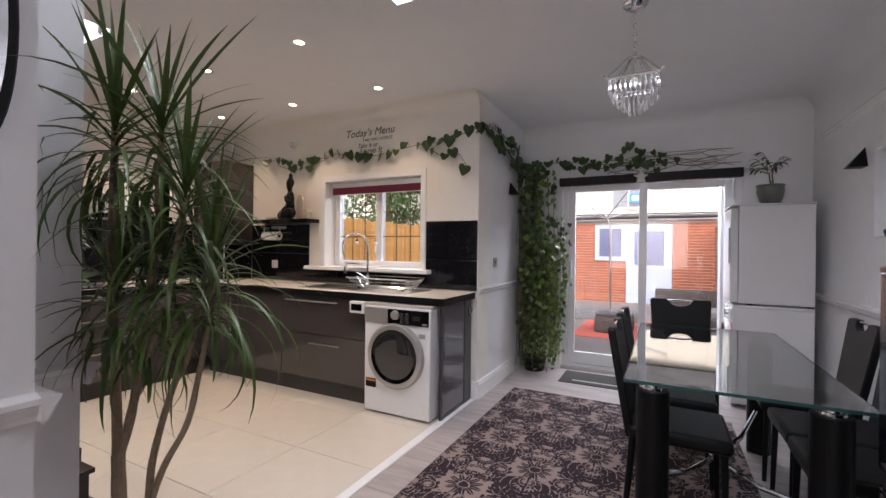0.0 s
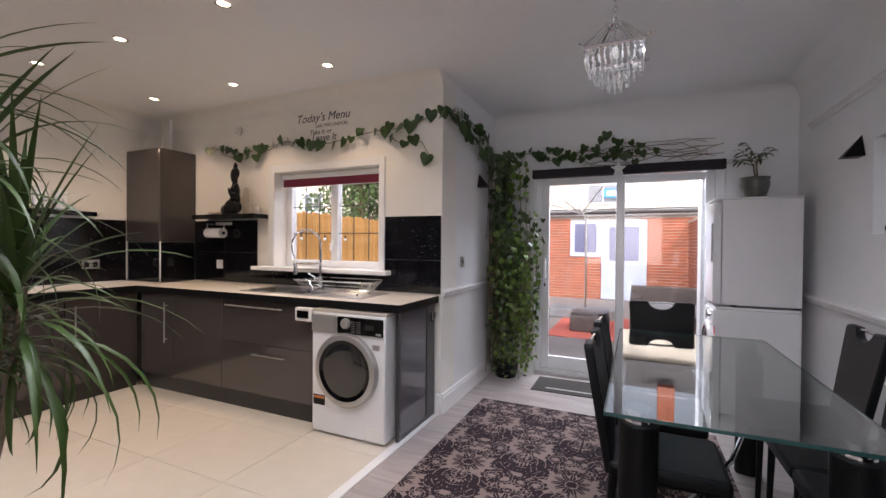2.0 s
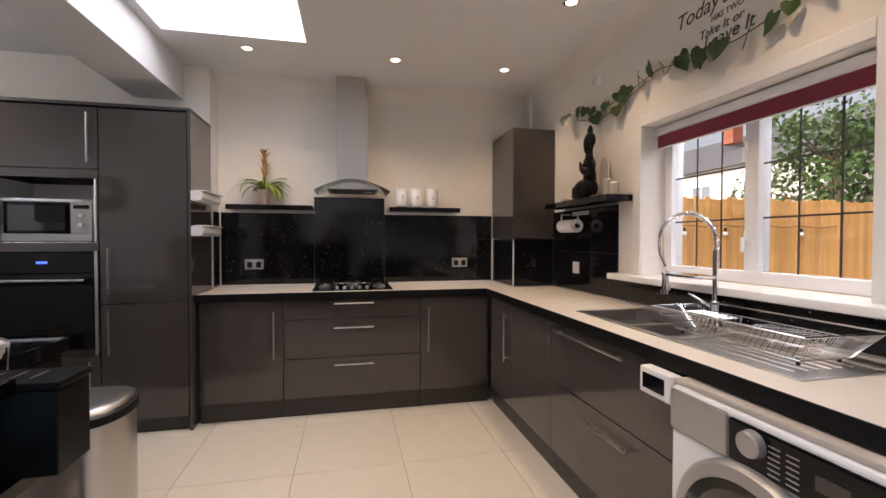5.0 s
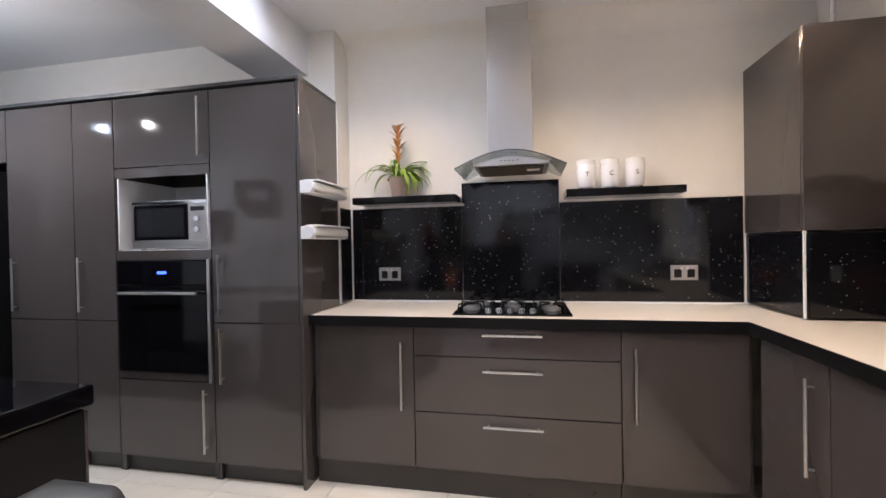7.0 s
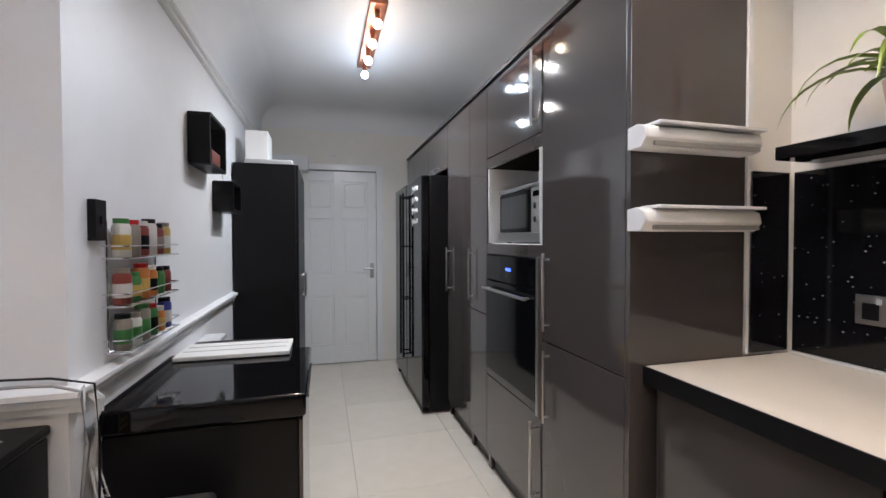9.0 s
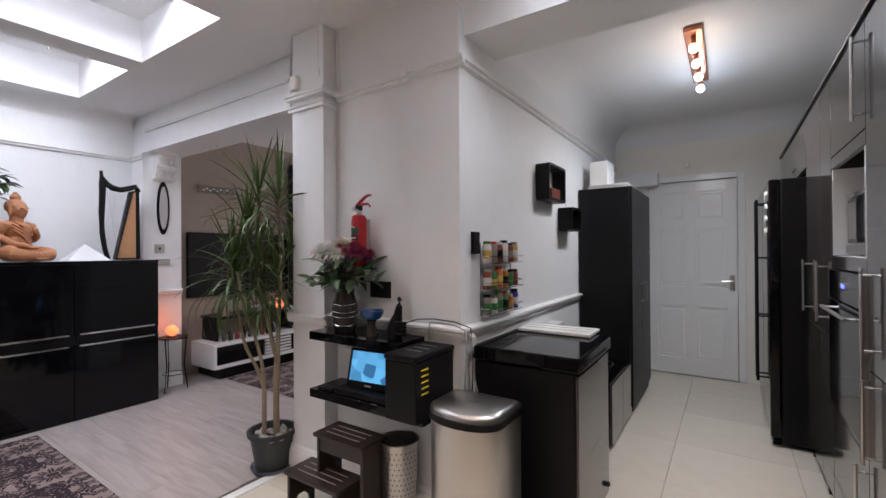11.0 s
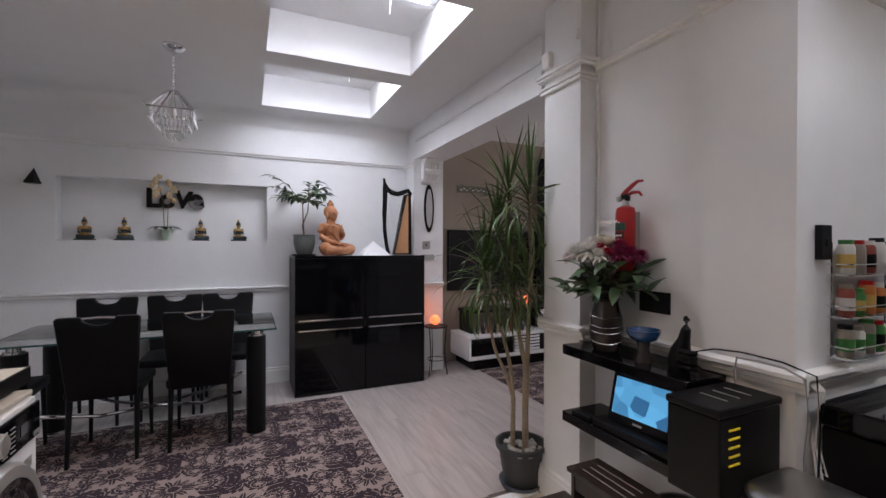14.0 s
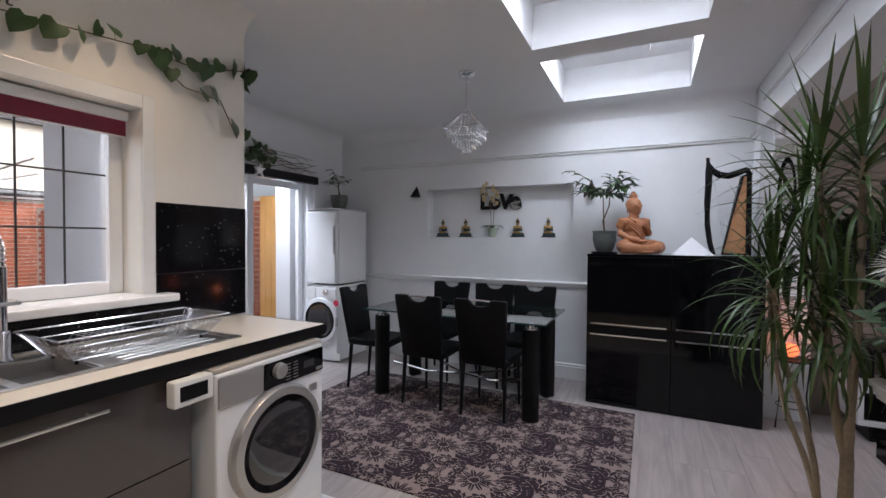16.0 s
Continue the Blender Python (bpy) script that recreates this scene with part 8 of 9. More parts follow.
run([(-0.46, W, 2.33), (-0.40, 5.1, 2.38), (-0.40, 5.3, 2.40), (-0.40, 5.6, 2.36), (-0.40, 5.9, 2.30), (-0.40, 6.15, 2.22)], (1, 0, 0), 0.045, 0.095)
run([(-0.40, 5.1, 2.30), (-0.40, 5.4, 2.27), (-0.40, 5.7, 2.22), (-0.40, 6.1, 2.1)], (1, 0, 0), 0.05, 0.095)
for k in range(84):
    x, y = -0.39 + 0.33 * rng.random(), 6.33 - 0.22 * rng.random()
    if rng.random() < 0.45:
        x, y = -0.40 + 0.05 * rng.random(), 5.95 + 0.38 * rng.random()
    top = 2.2 - 0.1 * rng.random() if k % 5 == 0 else rng.uniform(0.6, 1.65)
    bot = 0.03 + 0.75 * (top - 0.3) * rng.random() ** 1.6
    if top < 1.8 and k % 3:
        x = -0.36 + 0.42 * rng.random()
    run([(x, y, top), (x + rng.uniform(-0.03, 0.03), y, top - (top - bot) * 0.5), (x + rng.uniform(-0.04, 0.05), y - 0.02, bot)], (0.3, -1, 0) if y > 6.1 and x > -0.33 else (1, -0.3, 0), 0.050, 0.064, (0.42 if top < 1.8 else 0.1) + 0.3 * (x > -0.2), 1.0)
PW = YP - 0.03
run([(-0.40, 6.2, 2.2), (-0.2, PW, 2.25), (0.1, PW, 2.24), (0.35, PW, 2.20), (0.6, PW, 2.27), (0.72, PW, 2.38), (0.78, PW, 2.28), (1.0, PW, 2.26)], (0, -1, 0), 0.06, 0.08)
run([(0.0, PW, 2.17), (0.4, PW, 2.15), (0.8, PW, 2.18), (1.1, PW, 2.20)], (0, -1, 0), 0.055, 0.075)
run([(0.70, PW, 2.24), (0.82, PW, 2.16), (0.92, PW, 2.12)], (0, -1, 0), 0.03, 0.085)
for k in range(11):
    z = 2.10 + 0.013 * k
    pts_ = [(0.35 + 0.06 * (k % 4) + 0.155 * i, PW - 0.03 * rng.random(), z + rng.uniform(-0.045, 0.05)) for i in range(8)]
    tube(pts_, 0.0026, 4, st)
part("stem_tangle", st, STEM, vn, "thin brown stems", kind="stuff")
part("leaves", l1, LEAFDARK, vn, "dark green heart leaves", kind="stuff")
part("young_leaves", l2, LEAFBRIGHT, vn, "bright green young leaves", kind="stuff")
solid("planter", lathe([(0, 0), (0.10, 0), (0.13, 0.14), (0.12, 0.14), (0, 0.12)], (-0.24, 6.19, 0), 20), BLACK, "dark pot hidden under the vine in the corner", "plant pot", at=(-0.24, 6.19, 0))


# ---- living room seen through the opening ----
for z in (1.77,):
    om = thing("oval_mirror", (1.9, 1.92, 1.5), "black oval wall mirror on the white pilaster", "mirror")
    bm = outline([(1.92 + 0.058 * math.cos(a), 1.757 + 0.26 * math.sin(a)) for a in [k * math.tau / 32 for k in range(32)]], "x", 1.882, 1.899, 0.004)
    part("frame", bm, BLACK, om, "black frame")
    bm = outline([(1.92 + 0.038 * math.cos(a), 1.757 + 0.21 * math.sin(a)) for a in [k * math.tau / 32 for k in range(32)]], "x", 1.8795, 1.8819)
    part("glass", bm, CHROME, om, "mirror glass")
om = thing("oval_mirror", (-0.27, 1.93, 1.5), "black oval wall mirror on the white pilaster", "mirror")
part("frame", outline([(1.945 + 0.058 * math.cos(a), 1.757 + 0.26 * math.sin(a)) for a in [k * math.tau / 32 for k in range(32)]], "x", -0.269, -0.252, 0.004), BLACK, om, "black frame")
part("glass", outline([(1.945 + 0.038 * math.cos(a), 1.757 + 0.21 * math.sin(a)) for a in [k * math.tau / 32 for k in range(32)]], "x", -0.2519, -0.2495), CHROME, om, "mirror glass")
plate("light_switch", (1.9, 1.95, 1.36), 0.086, 0.086, "-x", STEEL, "dark steel light switch on the pilaster", 1, "switch")
solid("small_sign", box(1.884, 1.899, 1.86, 1.99, 1.20, 1.26, 0.002), SILVER, "small grey plaque on the pilaster", "plaque", at=(1.89, 1.92, 1.20))

tb = thing("salt_lamp_table", (1.74, 1.90, 0), "small round black metal side table", "side table")
part("top", lathe([(0, 0), (0.125, 0), (0.125, 0.012), (0, 0.012)], (1.74, 1.90, 0.50), 26), BLACK, tb)
for k in range(3):
    a = k * 2.094
    part("leg", tube([(1.74 + 0.11 * math.cos(a), 1.90 + 0.11 * math.sin(a), 0.50), (1.74 + 0.09 * math.cos(a), 1.90 + 0.09 * math.sin(a), 0.25), (1.74 + 0.12 * math.cos(a), 1.90 + 0.12 * math.sin(a), 0)], 0.006, 6), BLACK, tb)
part("ring", tube([(1.74 + 0.09 * math.cos(a), 1.90 + 0.09 * math.sin(a), 0.16) for a in [k * math.tau / 20 for k in range(20)]], 0.004, 5, closed=True), BLACK, tb)
sl = thing("salt_lamp", (1.74, 1.91, 0.512), "glowing orange-pink salt lamp on the side table", "lamp")
part("crystal", ball((1.74, 1.91, 0.572), 0.055, 0.052, 0.05, None, 3, 0.16), SALT, sl, smooth=False)
part("base", lathe([(0, 0), (0.05, 0), (0.045, 0.012), (0, 0.012)], (1.74, 1.91, 0.5121), 18), DARKWOOD, sl)
d = bpy.data.lights.new("salt_lamp_light", "POINT")
d.energy, d.shadow_soft_size, d.color = 0.45, 0.05, (1.0, 0.25, 0.08)
o = new("salt_lamp_light", d)
o.location = (1.70, 1.91, 0.68)

tvs = thing("television", (2.1, 0.95, 0.83), "large black flat television hung on the taupe wall", "television")
part("case", box(2.085, 2.125, 0.35, 1.60, 0.83, 1.54, 0.006), BLACK, tvs)
part("screen", box(2.081, 2.0845, 0.36, 1.59, 0.845, 1.525), BLACKGLOSS, tvs, "dark glossy screen")
tu_ = thing("tv_unit", (1.9, 0.7, 0), "white and black low television unit with drawers", "tv unit")
part("base", box(1.68, 2.12, -0.4, 1.48, 0.0, 0.11, 0.01), BLACKGLOSS, tu_, "black plinth")
part("body", box(1.66, 2.12, -0.45, 1.55, 0.111, 0.15, 0.005), WHITE, tu_)
part("top", box(1.66, 2.12, -0.45, 1.55, 0.34, 0.37, 0.005), WHITE, tu_)
part("side", box(1.66, 2.12, 1.52, 1.55, 0.151, 0.339), WHITE, tu_)
for a, b in ((0.98, 1.515), (-0.4, 0.60)):
    part("drawer", box(1.668, 2.1, a, b, 0.155, 0.335, 0.003), BLACKGLOSS, tu_, "black drawer")
bm = None
for k in range(5):
    bm = box(1.664, 1.68, 0.62, 0.96, 0.165 + 0.035 * k, 0.185 + 0.035 * k, bm=bm)
part("slats", bm, WHITE, tu_, "white slatted front")
sh2 = thing("media_shelf", (1.95, 0.7, 0.37), "black media shelf standing on the television unit", "shelf unit")
part("top", box(1.80, 2.12, -0.3, 1.45, 0.60, 0.63), BLACK, sh2)
for y in (-0.28, 0.5, 1.43):
    part("upright", box(1.82, 2.10, y - 0.015, y + 0.015, 0.371, 0.599), BLACK, sh2)
rng = random.Random(8)
for k in range(9):
    y = 1.38 - 0.075 * k
    h_ = 0.09 + 0.06 * rng.random()
    solid("bottle", lathe([(0, 0), (0.022, 0), (0.024, h_ * 0.6), (0.01, h_ * 0.75), (0.01, h_), (0, h_)], (1.78, y, 0.3705), 12), [DARKGLASS, BV, SPC[1], BLACK][k % 4], "small dark bottle on the television unit", "bottle", "small bottles", at=(1.78, y, 0.3705))
solid("figurine", lathe([(0, 0), (0.035, 0), (0.04, 0.05), (0.03, 0.10), (0.02, 0.12), (0.028, 0.15), (0, 0.18)], (1.9, 1.30, 0.6305), 14), mat("pale_pink_figure", (0.5, 0.33, 0.28), 0.6), "pale pink figurine on the media shelf", "figurine", at=(1.9, 1.30, 0.6305))
solid("salt_lamp", ball((1.9, 0.62, 0.69), 0.06, 0.055, 0.075, None, 3, 0.18), SALT, "glowing orange salt lamp on the media shelf", "lamp", smooth=False, at=(1.9, 0.62, 0.63))
solid("pale_bowl", lathe([(0, 0), (0.05, 0), (0.12, 0.06), (0.11, 0.06), (0, 0.02)], (1.9, 0.90, 0.6305), 22), WHITE, "white bowl on the media shelf", "bowl", at=(1.9, 0.90, 0.6305))
solid("wall_plaque", box(2.11, 2.127, 1.07, 1.47, 1.985, 2.065, 0.003), mat("grey_plaque", (0.16, 0.15, 0.13), 0.6, vary=0.3, scale=30), "narrow grey wall plaque above the television", "plaque", at=(2.12, 1.27, 1.985))
for k in range(9):
    z_ = 2.008 + 0.018 * (k % 2)
    solid("plaque_lettering", box(2.1085, 2.1098, 1.10 + 0.038 * k, 1.125 + 0.038 * k, z_, z_ + 0.012), WHITEPL, "pale bar of worn lettering on the grey plaque", "lettering", "plaque lettering", at=(2.109, 1.11 + 0.038 * k, z_))
fold = [(-0.35 + 0.02 * k, 2.035 + (0.028 if k % 2 else -0.028)) for k in range(35)]
solid("curtain", outline([(x_, y_) for y_, x_ in fold] + [(2.10, 0.33), (2.10, -0.35)], "z", 0.02, 2.46), mat("black_curtain", (0.010, 0.010, 0.012), 0.9, vary=0.2), "black pleated curtain hanging beside the television", "curtain", at=(2.06, -0.02, 0.02))
solid("rug", box(0.55, 1.65, 0.2, 1.42, 0.0, 0.009, 0.003), RUG, "smaller damask rug in the living room", "rug", at=(1.1, 0.8, 0))
tb2 = thing("tub_stool", (0.35, 1.20, 0), "white tub stool with a dark seat", "stool")
part("shell", lathe([(0, 0.05), (0.15, 0.05), (0.19, 0.30), (0.19, 0.34), (0, 0.34)], (0.35, 1.20, 0), 28), WHITEPL, tb2)
part("seat", lathe([(0, 0), (0.185, 0), (0.185, 0.05), (0.16, 0.07), (0, 0.075)], (0.35, 1.20, 0.341), 28), LEATHER, tb2, "dark padded seat")
for k in range(4):
    a = k * 1.57 + 0.78
    part("leg", tube([(0.35 + 0.12 * math.cos(a), 1.20 + 0.12 * math.sin(a), 0.0), (0.35 + 0.11 * math.cos(a), 1.20 + 0.11 * math.sin(a), 0.051)], 0.012, 8), BLACK, tb2)

# ---- garden ----
solid("ground", box(-60, 60, 5.31, 120, -0.20, -0.12), PAVE, "grey garden paving", kind="structure", smooth=False)
solid("ground", box(-60, XK - 0.2, -60, 5.31, -0.20, -0.12), PAVE, "grey garden paving", kind="structure", smooth=False)
solid("render_skin", box(-0.73, -0.701, 5.3, 6.62, -0.12, 2.6), RENDERW, "white roughcast outer wall", kind="structure", smooth=False)
OB = 14.2
PANEBLUE = mat("blue_grey_pane", (0.13, 0.14, 0.24), 0.15, coat=0.5)
DOORBLUE = mat("pale_blue_door", (0.42, 0.48, 0.60), 0.4, vary=0.02)
ob_ = tagged(thing("outbuilding", (0.5, OB, -0.12), "low red brick garden outbuilding with a flat white fascia", ""), "low red brick garden outbuilding with a flat white fascia", kind="structure")
part("wall", box(-2.2, 2.4, OB, OB + 3, -0.12, 2.10), MORTAR, ob_, "mortar and brick wall", smooth=False)
part("fascia", box(-2.3, 2.45, OB - 0.12, OB + 3.1, 2.11, 2.26, 0.01), TRIM, ob_, "white fascia board")
part("gutter", tube([(-2.3, OB - 0.16, 2.20), (2.45, OB - 0.16, 2.20)], 0.05, 8), GREYEDGE, ob_, "grey gutter")
part("flat_roof", box(-2.3, 2.45, OB - 0.1, OB + 3.1, 2.261, 2.30), ROOF, ob_)
wdw = part("window", box(-0.70, 0.10, OB - 0.05, OB - 0.02, 1.02, 2.0, 0.01), DOORBLUE, ob_, "white window frame")
part("pane", box(-0.58, -0.02, OB - 0.056, OB - 0.0505, 1.14, 1.90), PANEBLUE, wdw)
dor = part("door", box(0.105, 1.20, OB - 0.06, OB - 0.02, -0.10, 2.0, 0.01), DOORBLUE, ob_, "white door with a dark glazed panel")
part("pane", box(0.30, 1.02, OB - 0.066, OB - 0.0605, 0.92, 1.82), PANEBLUE, dor, "dark blue-grey pane")
part("letterbox", box(0.56, 0.76, OB - 0.068, OB - 0.0605, 0.75, 0.79), STEEL, dor)
part("side_door", box(-1.95, -1.45, OB - 0.05, OB - 0.02, -0.10, 1.85), mat("grey_blue_door", (0.25, 0.32, 0.38), 0.5), ob_, "grey-blue side door")
bs = finish("brick", box(-0.1045, 0.1045, -0.006, 0.02, -0.0315, 0.0315, 0.003, seg=1), BRICK, False)
n_b, bulk = 0, bmesh.new()
for r in range(29):
    for k in range(23):
        x = -2.1 + 0.215 * k + (0.107 if r % 2 else 0)
        z = -0.08 + 0.0745 * r
        if x > 2.3 or (-0.62 < x < 0.10 and z > 1.04) or (0.18 < x < 1.12) or (-2.05 < x < -1.35 and z < 1.9):
            continue
        if n_b < 300 and -1.6 < x < 2.3:
            o = new("brick", bs)
            o.parent = ob_
            o.location = (x - ob_.location.x, -0.003, z - ob_.location.z)
            n_b += 1
        else:
            box(x - 0.1045, x + 0.1045, OB - 0.009, OB + 0.017, z - 0.0315, z + 0.0315, bm=bulk)
if bulk.verts:
    part("bricks", bulk, BRICK, ob_, "red bricks", kind="stuff", smooth=False)
else:
    bulk.free()

# east boundary: brick pier, then boards
eb = tagged(thing("garden_wall", (2.2, 8.5, -0.12), "red brick garden boundary wall with a timber fence beyond", ""), kind="structure")
part("wall", box(2.13, 2.33, 6.7, OB, -0.12, 1.95), MORTAR, eb, smooth=False)
bulk = bmesh.new()
for r in range(27):
    for k in range(34):
        y = 6.8 + 0.215 * k + (0.107 if r % 2 else 0)
        z = -0.08 + 0.0745 * r
        box(2.122, 2.14, y - 0.1045, y + 0.1045, z - 0.0315, z + 0.0315, bm=bulk)
part("bricks", bulk, BRICK, eb, "red bricks", kind="stuff", smooth=False)
fp = thing("fence_gate", (2.1, 7.5, -0.12), "orange timber gate panel against the brick wall", "fence")
for k in range(5):
    part("board", box(2.09, 2.11, 7.22 + 0.11 * k, 7.325 + 0.11 * k, -0.10, 1.95, 0.003), FENCE, fp)

# west fence
FX = -6.0
fn = tagged(thing("garden_fence", (FX, 9, -0.12), "orange-stained close-board timber fence", ""), kind="structure")
bds = [finish("board", box(-0.01, 0.01, -0.052, 0.052, 0, 1.0, 0.003, seg=1), FENCE, False)]
rng = random.Random(2)
for k in range(105):
    y = 4.6 + 0.112 * k
    o = new("board", bds[0])
    o.parent = fn
    o.location = (rng.uniform(-0.004, 0.004), y - 9, 0.02)
    o.scale = (1, 1, 2.12 + rng.uniform(-0.03, 0.04))
part("rail", box(FX - 0.06, FX - 0.012, 4.5, 16.5, 1.0, 1.08), FENCE, fn)
part("rail", box(FX - 0.06, FX - 0.012, 4.5, 16.5, 0.2, 0.28), FENCE, fn)
for k in range(7):
    lb = thing("garden_bulb", (FX + 0.04, 6.3 + 0.8 * k, 1.45), "clear festoon bulb hanging in front of the fence", "festoon bulb", "festoon bulbs")
    part("bulb", ball((FX + 0.06, 6.3 + 0.8 * k, 1.42), 0.04, sub=2), WHITEPL, lb)
    part("cap", tube([(FX + 0.06, 6.3 + 0.8 * k, 1.45), (FX + 0.06, 6.3 + 0.8 * k, 1.52)], 0.018, 8), BLACK, lb)
solid("festoon_cable", tube([(FX + 0.06, 5.9 + 0.4 * k, 1.53 + (0.03 if k % 2 else 0)) for k in range(16)], 0.006, 5), BLACK, "black festoon cable along the fence", "cable", at=(FX, 9, 1.5))


FARPANE = mat("far_window_pane", (0.26, 0.28, 0.31), 0.2, coat=0.3)


def house(x0, x1, y0, y1, eaves, ridge, windows, label, ridge_axis="y", facing="x"):
    """A rendered house with a pitched roof and windows on one face."""
    h = tagged(thing("house", ((x0 + x1) / 2, (y0 + y1) / 2, -0.12), label, ""), kind="structure")
    part("wall", box(x0, x1, y0, y1, -0.12, eaves), HOUSEW, h, smooth=False)
    if ridge_axis == "y":
        m = (x0 + x1) / 2
        part("roof", outline([(x0 - 0.3, eaves), (x1 + 0.3, eaves), (m, ridge)], "y", y0 - 0.2, y1 + 0.2), ROOF, h, "grey tiled pitched roof", smooth=False)
    else:
        m = (y0 + y1) / 2
        part("roof", outline([(y0 - 0.3, eaves), (y1 + 0.3, eaves), (m, ridge)], "x", x0 - 0.2, x1 + 0.2), ROOF, h, "grey tiled pitched roof", smooth=False)
    for a, b, z0, z1 in windows:
        if facing == "x":
            w_ = part("window", box(x1, x1 + 0.06, a, b, z0, z1), UPVC, h, "white window")
            part("pane", box(x1 + 0.061, x1 + 0.066, a + 0.1, (a + b) / 2 - 0.04, z0 + 0.1, z1 - 0.1), FARPANE, w_)
            part("pane", box(x1 + 0.061, x1 + 0.066, (a + b) / 2 + 0.04, b - 0.1, z0 + 0.1, z1 - 0.1), FARPANE, w_)
        else:
            w_ = part("window", box(a, b, y0 - 0.06, y0, z0, z1), UPVC, h, "white window")
            part("pane", box(a + 0.1, (a + b) / 2 - 0.04, y0 - 0.066, y0 - 0.061, z0 + 0.1, z1 - 0.1), FARPANE, w_)
            part("pane", box((a + b) / 2 + 0.04, b - 0.1, y0 - 0.066, y0 - 0.061, z0 + 0.1, z1 - 0.1), FARPANE, w_)
    part("chimney", box((x0 + x1) / 2 - 0.4, (x0 + x1) / 2 + 0.4, y0 + 1.5, y0 + 2.2, ridge - 0.9, ridge + 0.9), BRICK, h, "brick chimney")
    return h


house(-28, -15, 24, 32, 5.4, 8.0, [(-26, -24.6, 3.3, 4.6), (-22.5, -21, 3.3, 4.6), (-19, -17.4, 3.3, 4.6), (-26, -24.6, 0.8, 2.2)], "cream rendered house with a grey roof behind the fence", "x", "y")
house(-34, -26, 8, 19, 5.2, 8.0, [(9.5, 11, 3.2, 4.5), (13, 14.5, 3.2, 4.5)], "cream rendered house with a grey roof further behind the fence")
house(-4, 9, 26, 34, 6.0, 8.6, [(-1.5, 0.2, 3.5, 4.6), (3.8, 5.6, 3.5, 4.6)], "cream rendered house with a grey roof behind the outbuilding", "x", "y")


def tree(x, y, h, r, seed, label):
    rng = random.Random(seed)
    t = thing("tree", (x, y, -0.12), label, "tree", "garden trees")
    bm = tube([(x, y, -0.12), (x + 0.1, y, h * 0.4), (x, y + 0.1, h * 0.8)], [0.2, 0.14, 0.05], 8)
    lf = bmesh.new()
    for k in range(26):
        a, z = rng.random() * 6.28, h * rng.uniform(0.4, 0.98)
        rr = r * rng.uniform(0.3, 1.0) * (1.15 - 0.5 * abs(z / h - 0.6) * 2)
        c = Vector((x + rr * math.cos(a), y + rr * math.sin(a), z))
        tube([(x, y, z * 0.75), c], [0.05, 0.015], 5, bm)
        for q in range(150):
            p = c + Vector((rng.gauss(0, 0.42), rng.gauss(0, 0.42), rng.gauss(0, 0.3)))
            heart_leaf(lf, p, rng.uniform(0.08, 0.15), rng.random() * 6.28, rng.uniform(-1.2, 1.2), rng.uniform(-1, 1))
    part("trunk", bm, STEM, t)
    part("crown", lf, LEAF, t, "green crown", kind="stuff")


tree(-10.2, 17.8, 5.2, 1.7, 61, "green garden tree behind the fence")

rc = thing("rotary_dryer", (0.03, 10.6, -0.12), "folding rotary washing line on a steel post in the garden", "washing line")
RX, RY = 0.03, 11.0
part("post", tube([(RX, RY, -0.1), (RX, RY, 1.8), (RX - 0.15, RY, 2.15)], 0.022, 10), STEEL, rc)
for k in range(4):
    a = k * 1.57 + 0.4
    part("arm", tube([(RX - 0.1, RY, 1.95), (RX - 0.1 + 1.3 * math.cos(a), RY + 1.3 * math.sin(a), 2.35)], 0.012, 6), STEEL, rc)
bm = None
for q in (0.6, 0.9, 1.25):
    bm = tube([(RX - 0.1 + q * math.cos(k * 1.57 + 0.4), RY + q * math.sin(k * 1.57 + 0.4), 1.95 + 0.3 * q) for k in range(4)], 0.005, 4, bm, closed=True)
part("lines", bm, SILVER, rc)
gt = thing("parasol_base", (0.0, 10.9, -0.12), "grey block base of the washing line", "base")
part("base", box(-0.65, 0.6, 10.7, 11.3, -0.12, 0.08, 0.03), mat("grey_block", (0.18, 0.19, 0.2), 0.7, vary=0.1), gt)
RATTAN = mat("grey_rattan", (0.09, 0.075, 0.07), 0.8, vary=0.3, scale=40, bump=0.6)
ot = thing("rattan_ottoman", (0.35, 9.6, -0.12), "dark grey rattan garden ottoman", "ottoman")
part("body", box(-0.05, 0.55, 9.35, 9.95, -0.10, 0.16, 0.02), RATTAN, ot)
part("cushion", box(-0.04, 0.54, 9.37, 9.93, 0.161, 0.21, 0.02), GREYEDGE, ot)
sf = thing("rattan_sofa", (1.7, 10.0, -0.12), "grey rattan garden sofa facing the house", "garden sofa")
part("base", box(0.87, 2.08, 9.3, 10.3, -0.10, 0.25, 0.02), RATTAN, sf)
part("back", box(0.87, 2.08, 10.1, 10.35, 0.25, 0.62, 0.02), RATTAN, sf)
part("arm", box(0.87, 1.05, 9.3, 10.1, 0.251, 0.52, 0.02), RATTAN, sf)
part("arm", box(1.90, 2.08, 9.3, 10.1, 0.251, 0.52, 0.02), RATTAN, sf)
part("cushion", box(1.06, 1.89, 9.35, 10.08, 0.251, 0.36, 0.03), mat("pale_grey_cushion", (0.3, 0.3, 0.31), 0.9), sf)
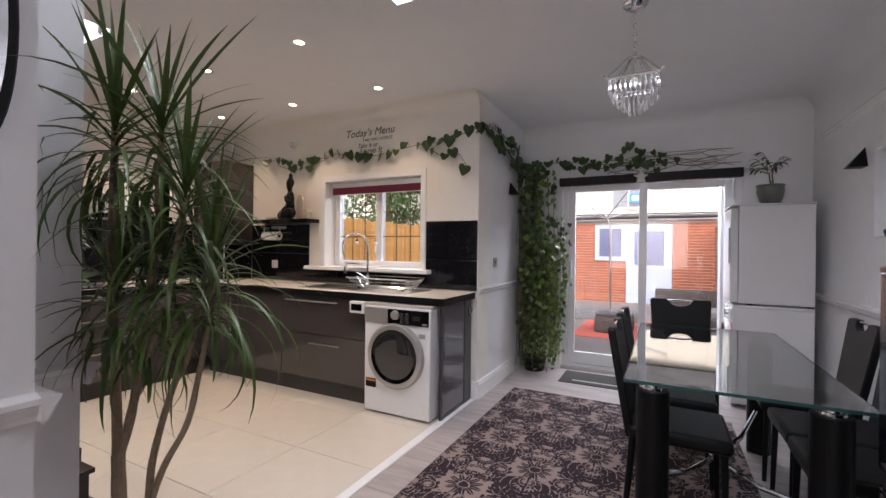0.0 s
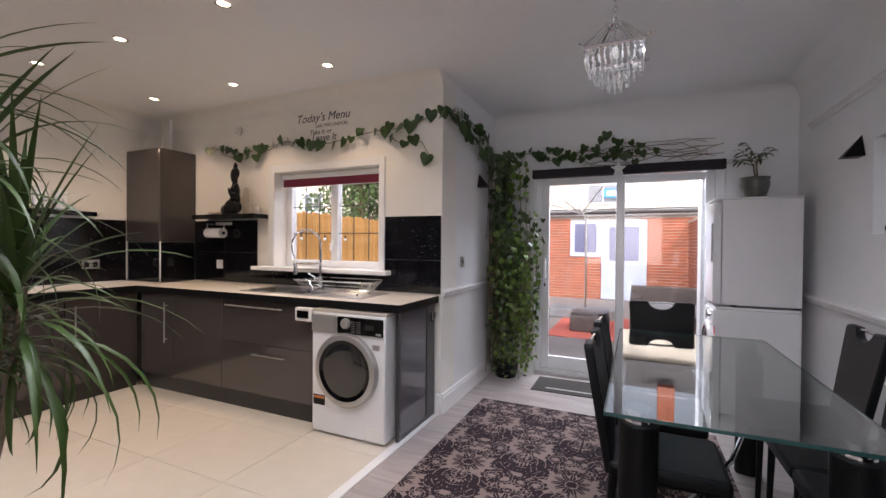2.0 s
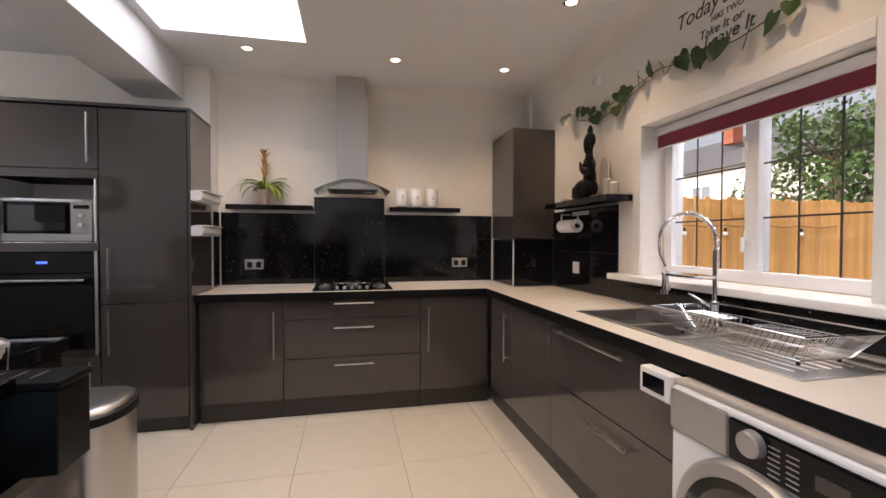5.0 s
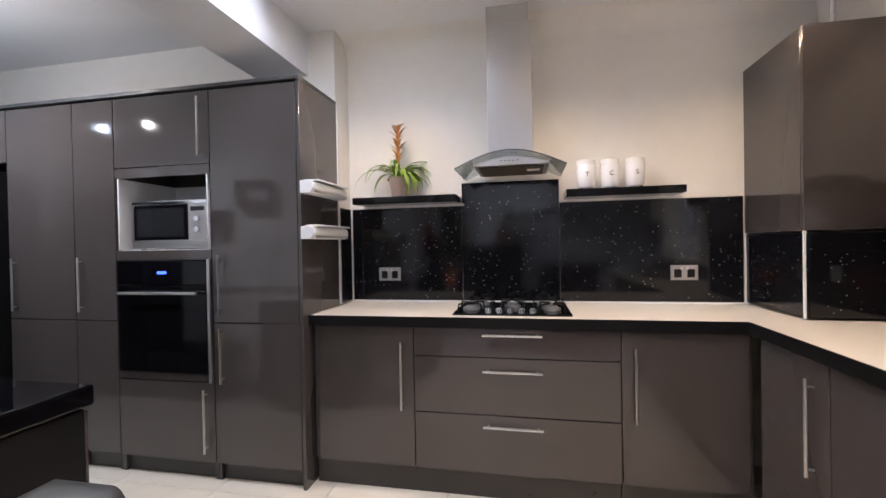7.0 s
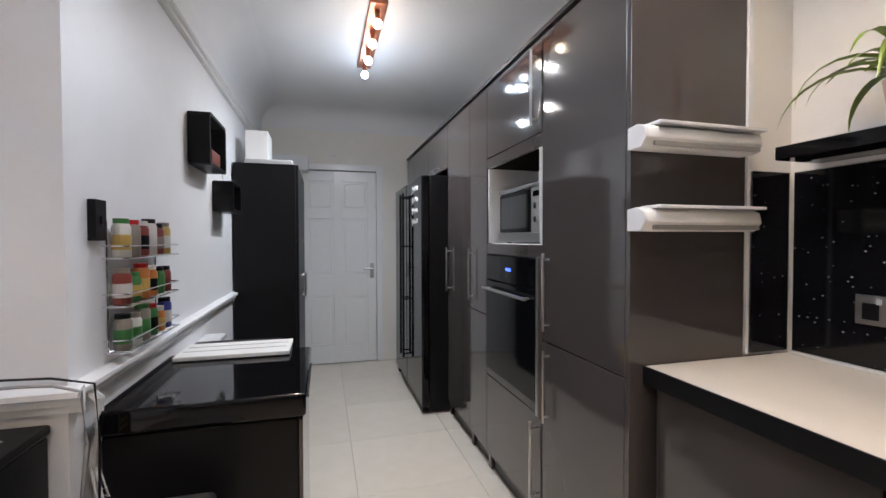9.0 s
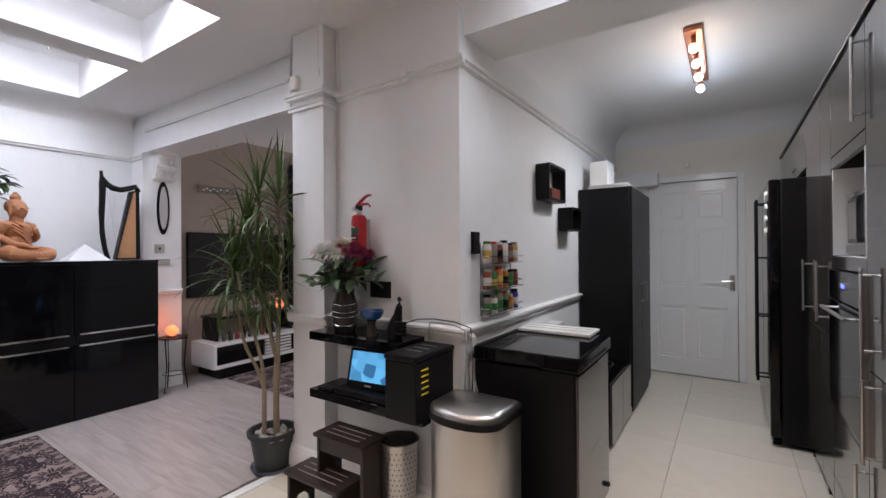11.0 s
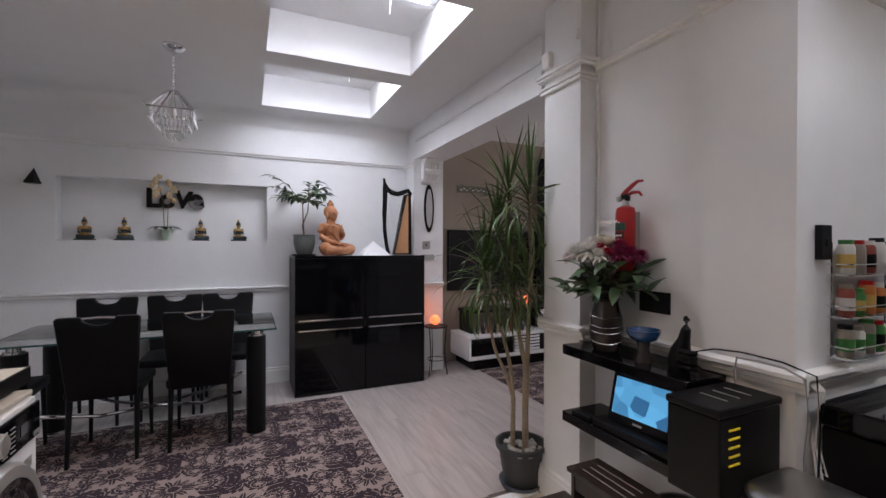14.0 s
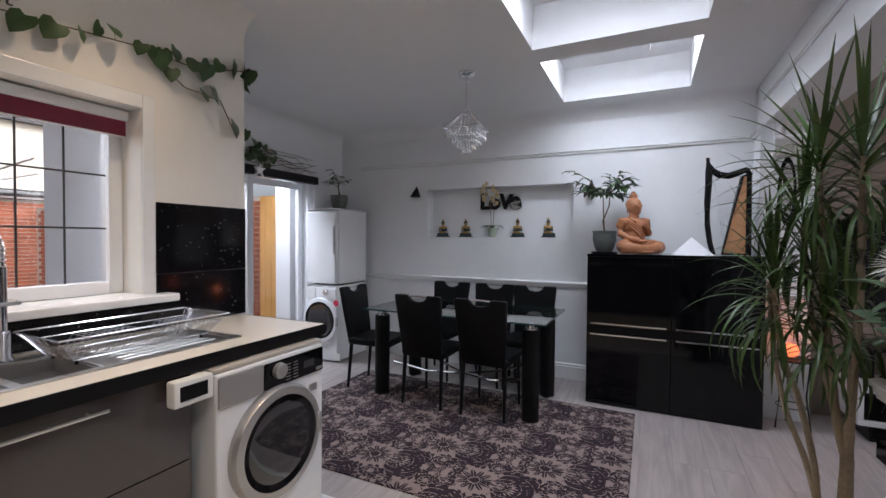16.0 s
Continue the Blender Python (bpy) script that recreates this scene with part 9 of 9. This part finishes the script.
solid("outdoor_rug", box(-0.36, 0.85, 8.9, 11.1, -0.12, -0.11), mat("red_orange_rug", (0.5, 0.12, 0.09), 0.95, vary=0.35, scale=6), "red and orange outdoor rug on the paving", "rug", at=(0.5, 8.7, -0.12))

# ---- floor pieces ----
tile_meshes = {}
def piece(name, x0, x1, y0, y1, z0, z1, material, parent, b=0.0015):
    key = (name, round(x1 - x0, 4), round(y1 - y0, 4))
    if key not in tile_meshes:
        w, d = x1 - x0, y1 - y0
        tile_meshes[key] = finish(name, box(-w / 2, w / 2, -d / 2, d / 2, z0, z1, b, seg=1), material, False)
    o = new(name, tile_meshes[key])
    o.location = ((x0 + x1) / 2, (y0 + y1) / 2, 0)
    o.parent = parent
    return o


TX, TY, SXT, SYT = -3.05, 4.255, 0.645, 0.615
for i in range(-1, 5):
    for j in range(-9, 2):
        xa, xb = max(X0, TX + i * SXT) + 0.0015, min(-0.50, TX + (i + 1) * SXT) - 0.0015
        ya, yb = max(YG, TY + j * SYT) + 0.0015, min(YN, TY + (j + 1) * SYT) - 0.0015
        if xb - xa < 0.05 or yb - ya < 0.05 or (xa > -1.66 and yb < 2.1):
            continue
        piece("tile", xa, xb, ya, yb, -0.006, 0.0, TILE, floor_tiles)
rng = random.Random(12)
PWD = 0.193
for j in range(46):
    y0 = -2.5 + PWD * j
    if y0 > YP:
        break
    x = -0.44 - 1.2 * rng.random()
    if y0 + PWD < 1.75:
        x = -1.5 - 1.2 * rng.random()
    lo = -1.5 if y0 + PWD < 1.75 else -0.44
    while x < XE:
        xa, xb = max(x, lo), min(x + 1.2, XE)
        yb = min(y0 + PWD, YP)
        if xb - xa > 0.04 and yb - y0 > 0.02:
            piece("plank", round(xa, 3), round(xb, 3) - 0.001, y0, yb - 0.001, -0.004, 0.0, PLANK, floor_wood, 0.0008)
        x += 1.2

bw2 = thing("blue_window", (-0.2, 25.85, 3.8), "small blue-framed window on the far house", "window")
part("frame", box(-0.60, 0.25, 25.80, 25.93, 3.80, 4.28), mat("blue_frame", (0.03, 0.30, 0.65), 0.4), bw2)
part("pane", box(-0.48, 0.13, 25.79, 25.799, 3.90, 4.18), mat("pale_pane", (0.55, 0.62, 0.66), 0.2), bw2)
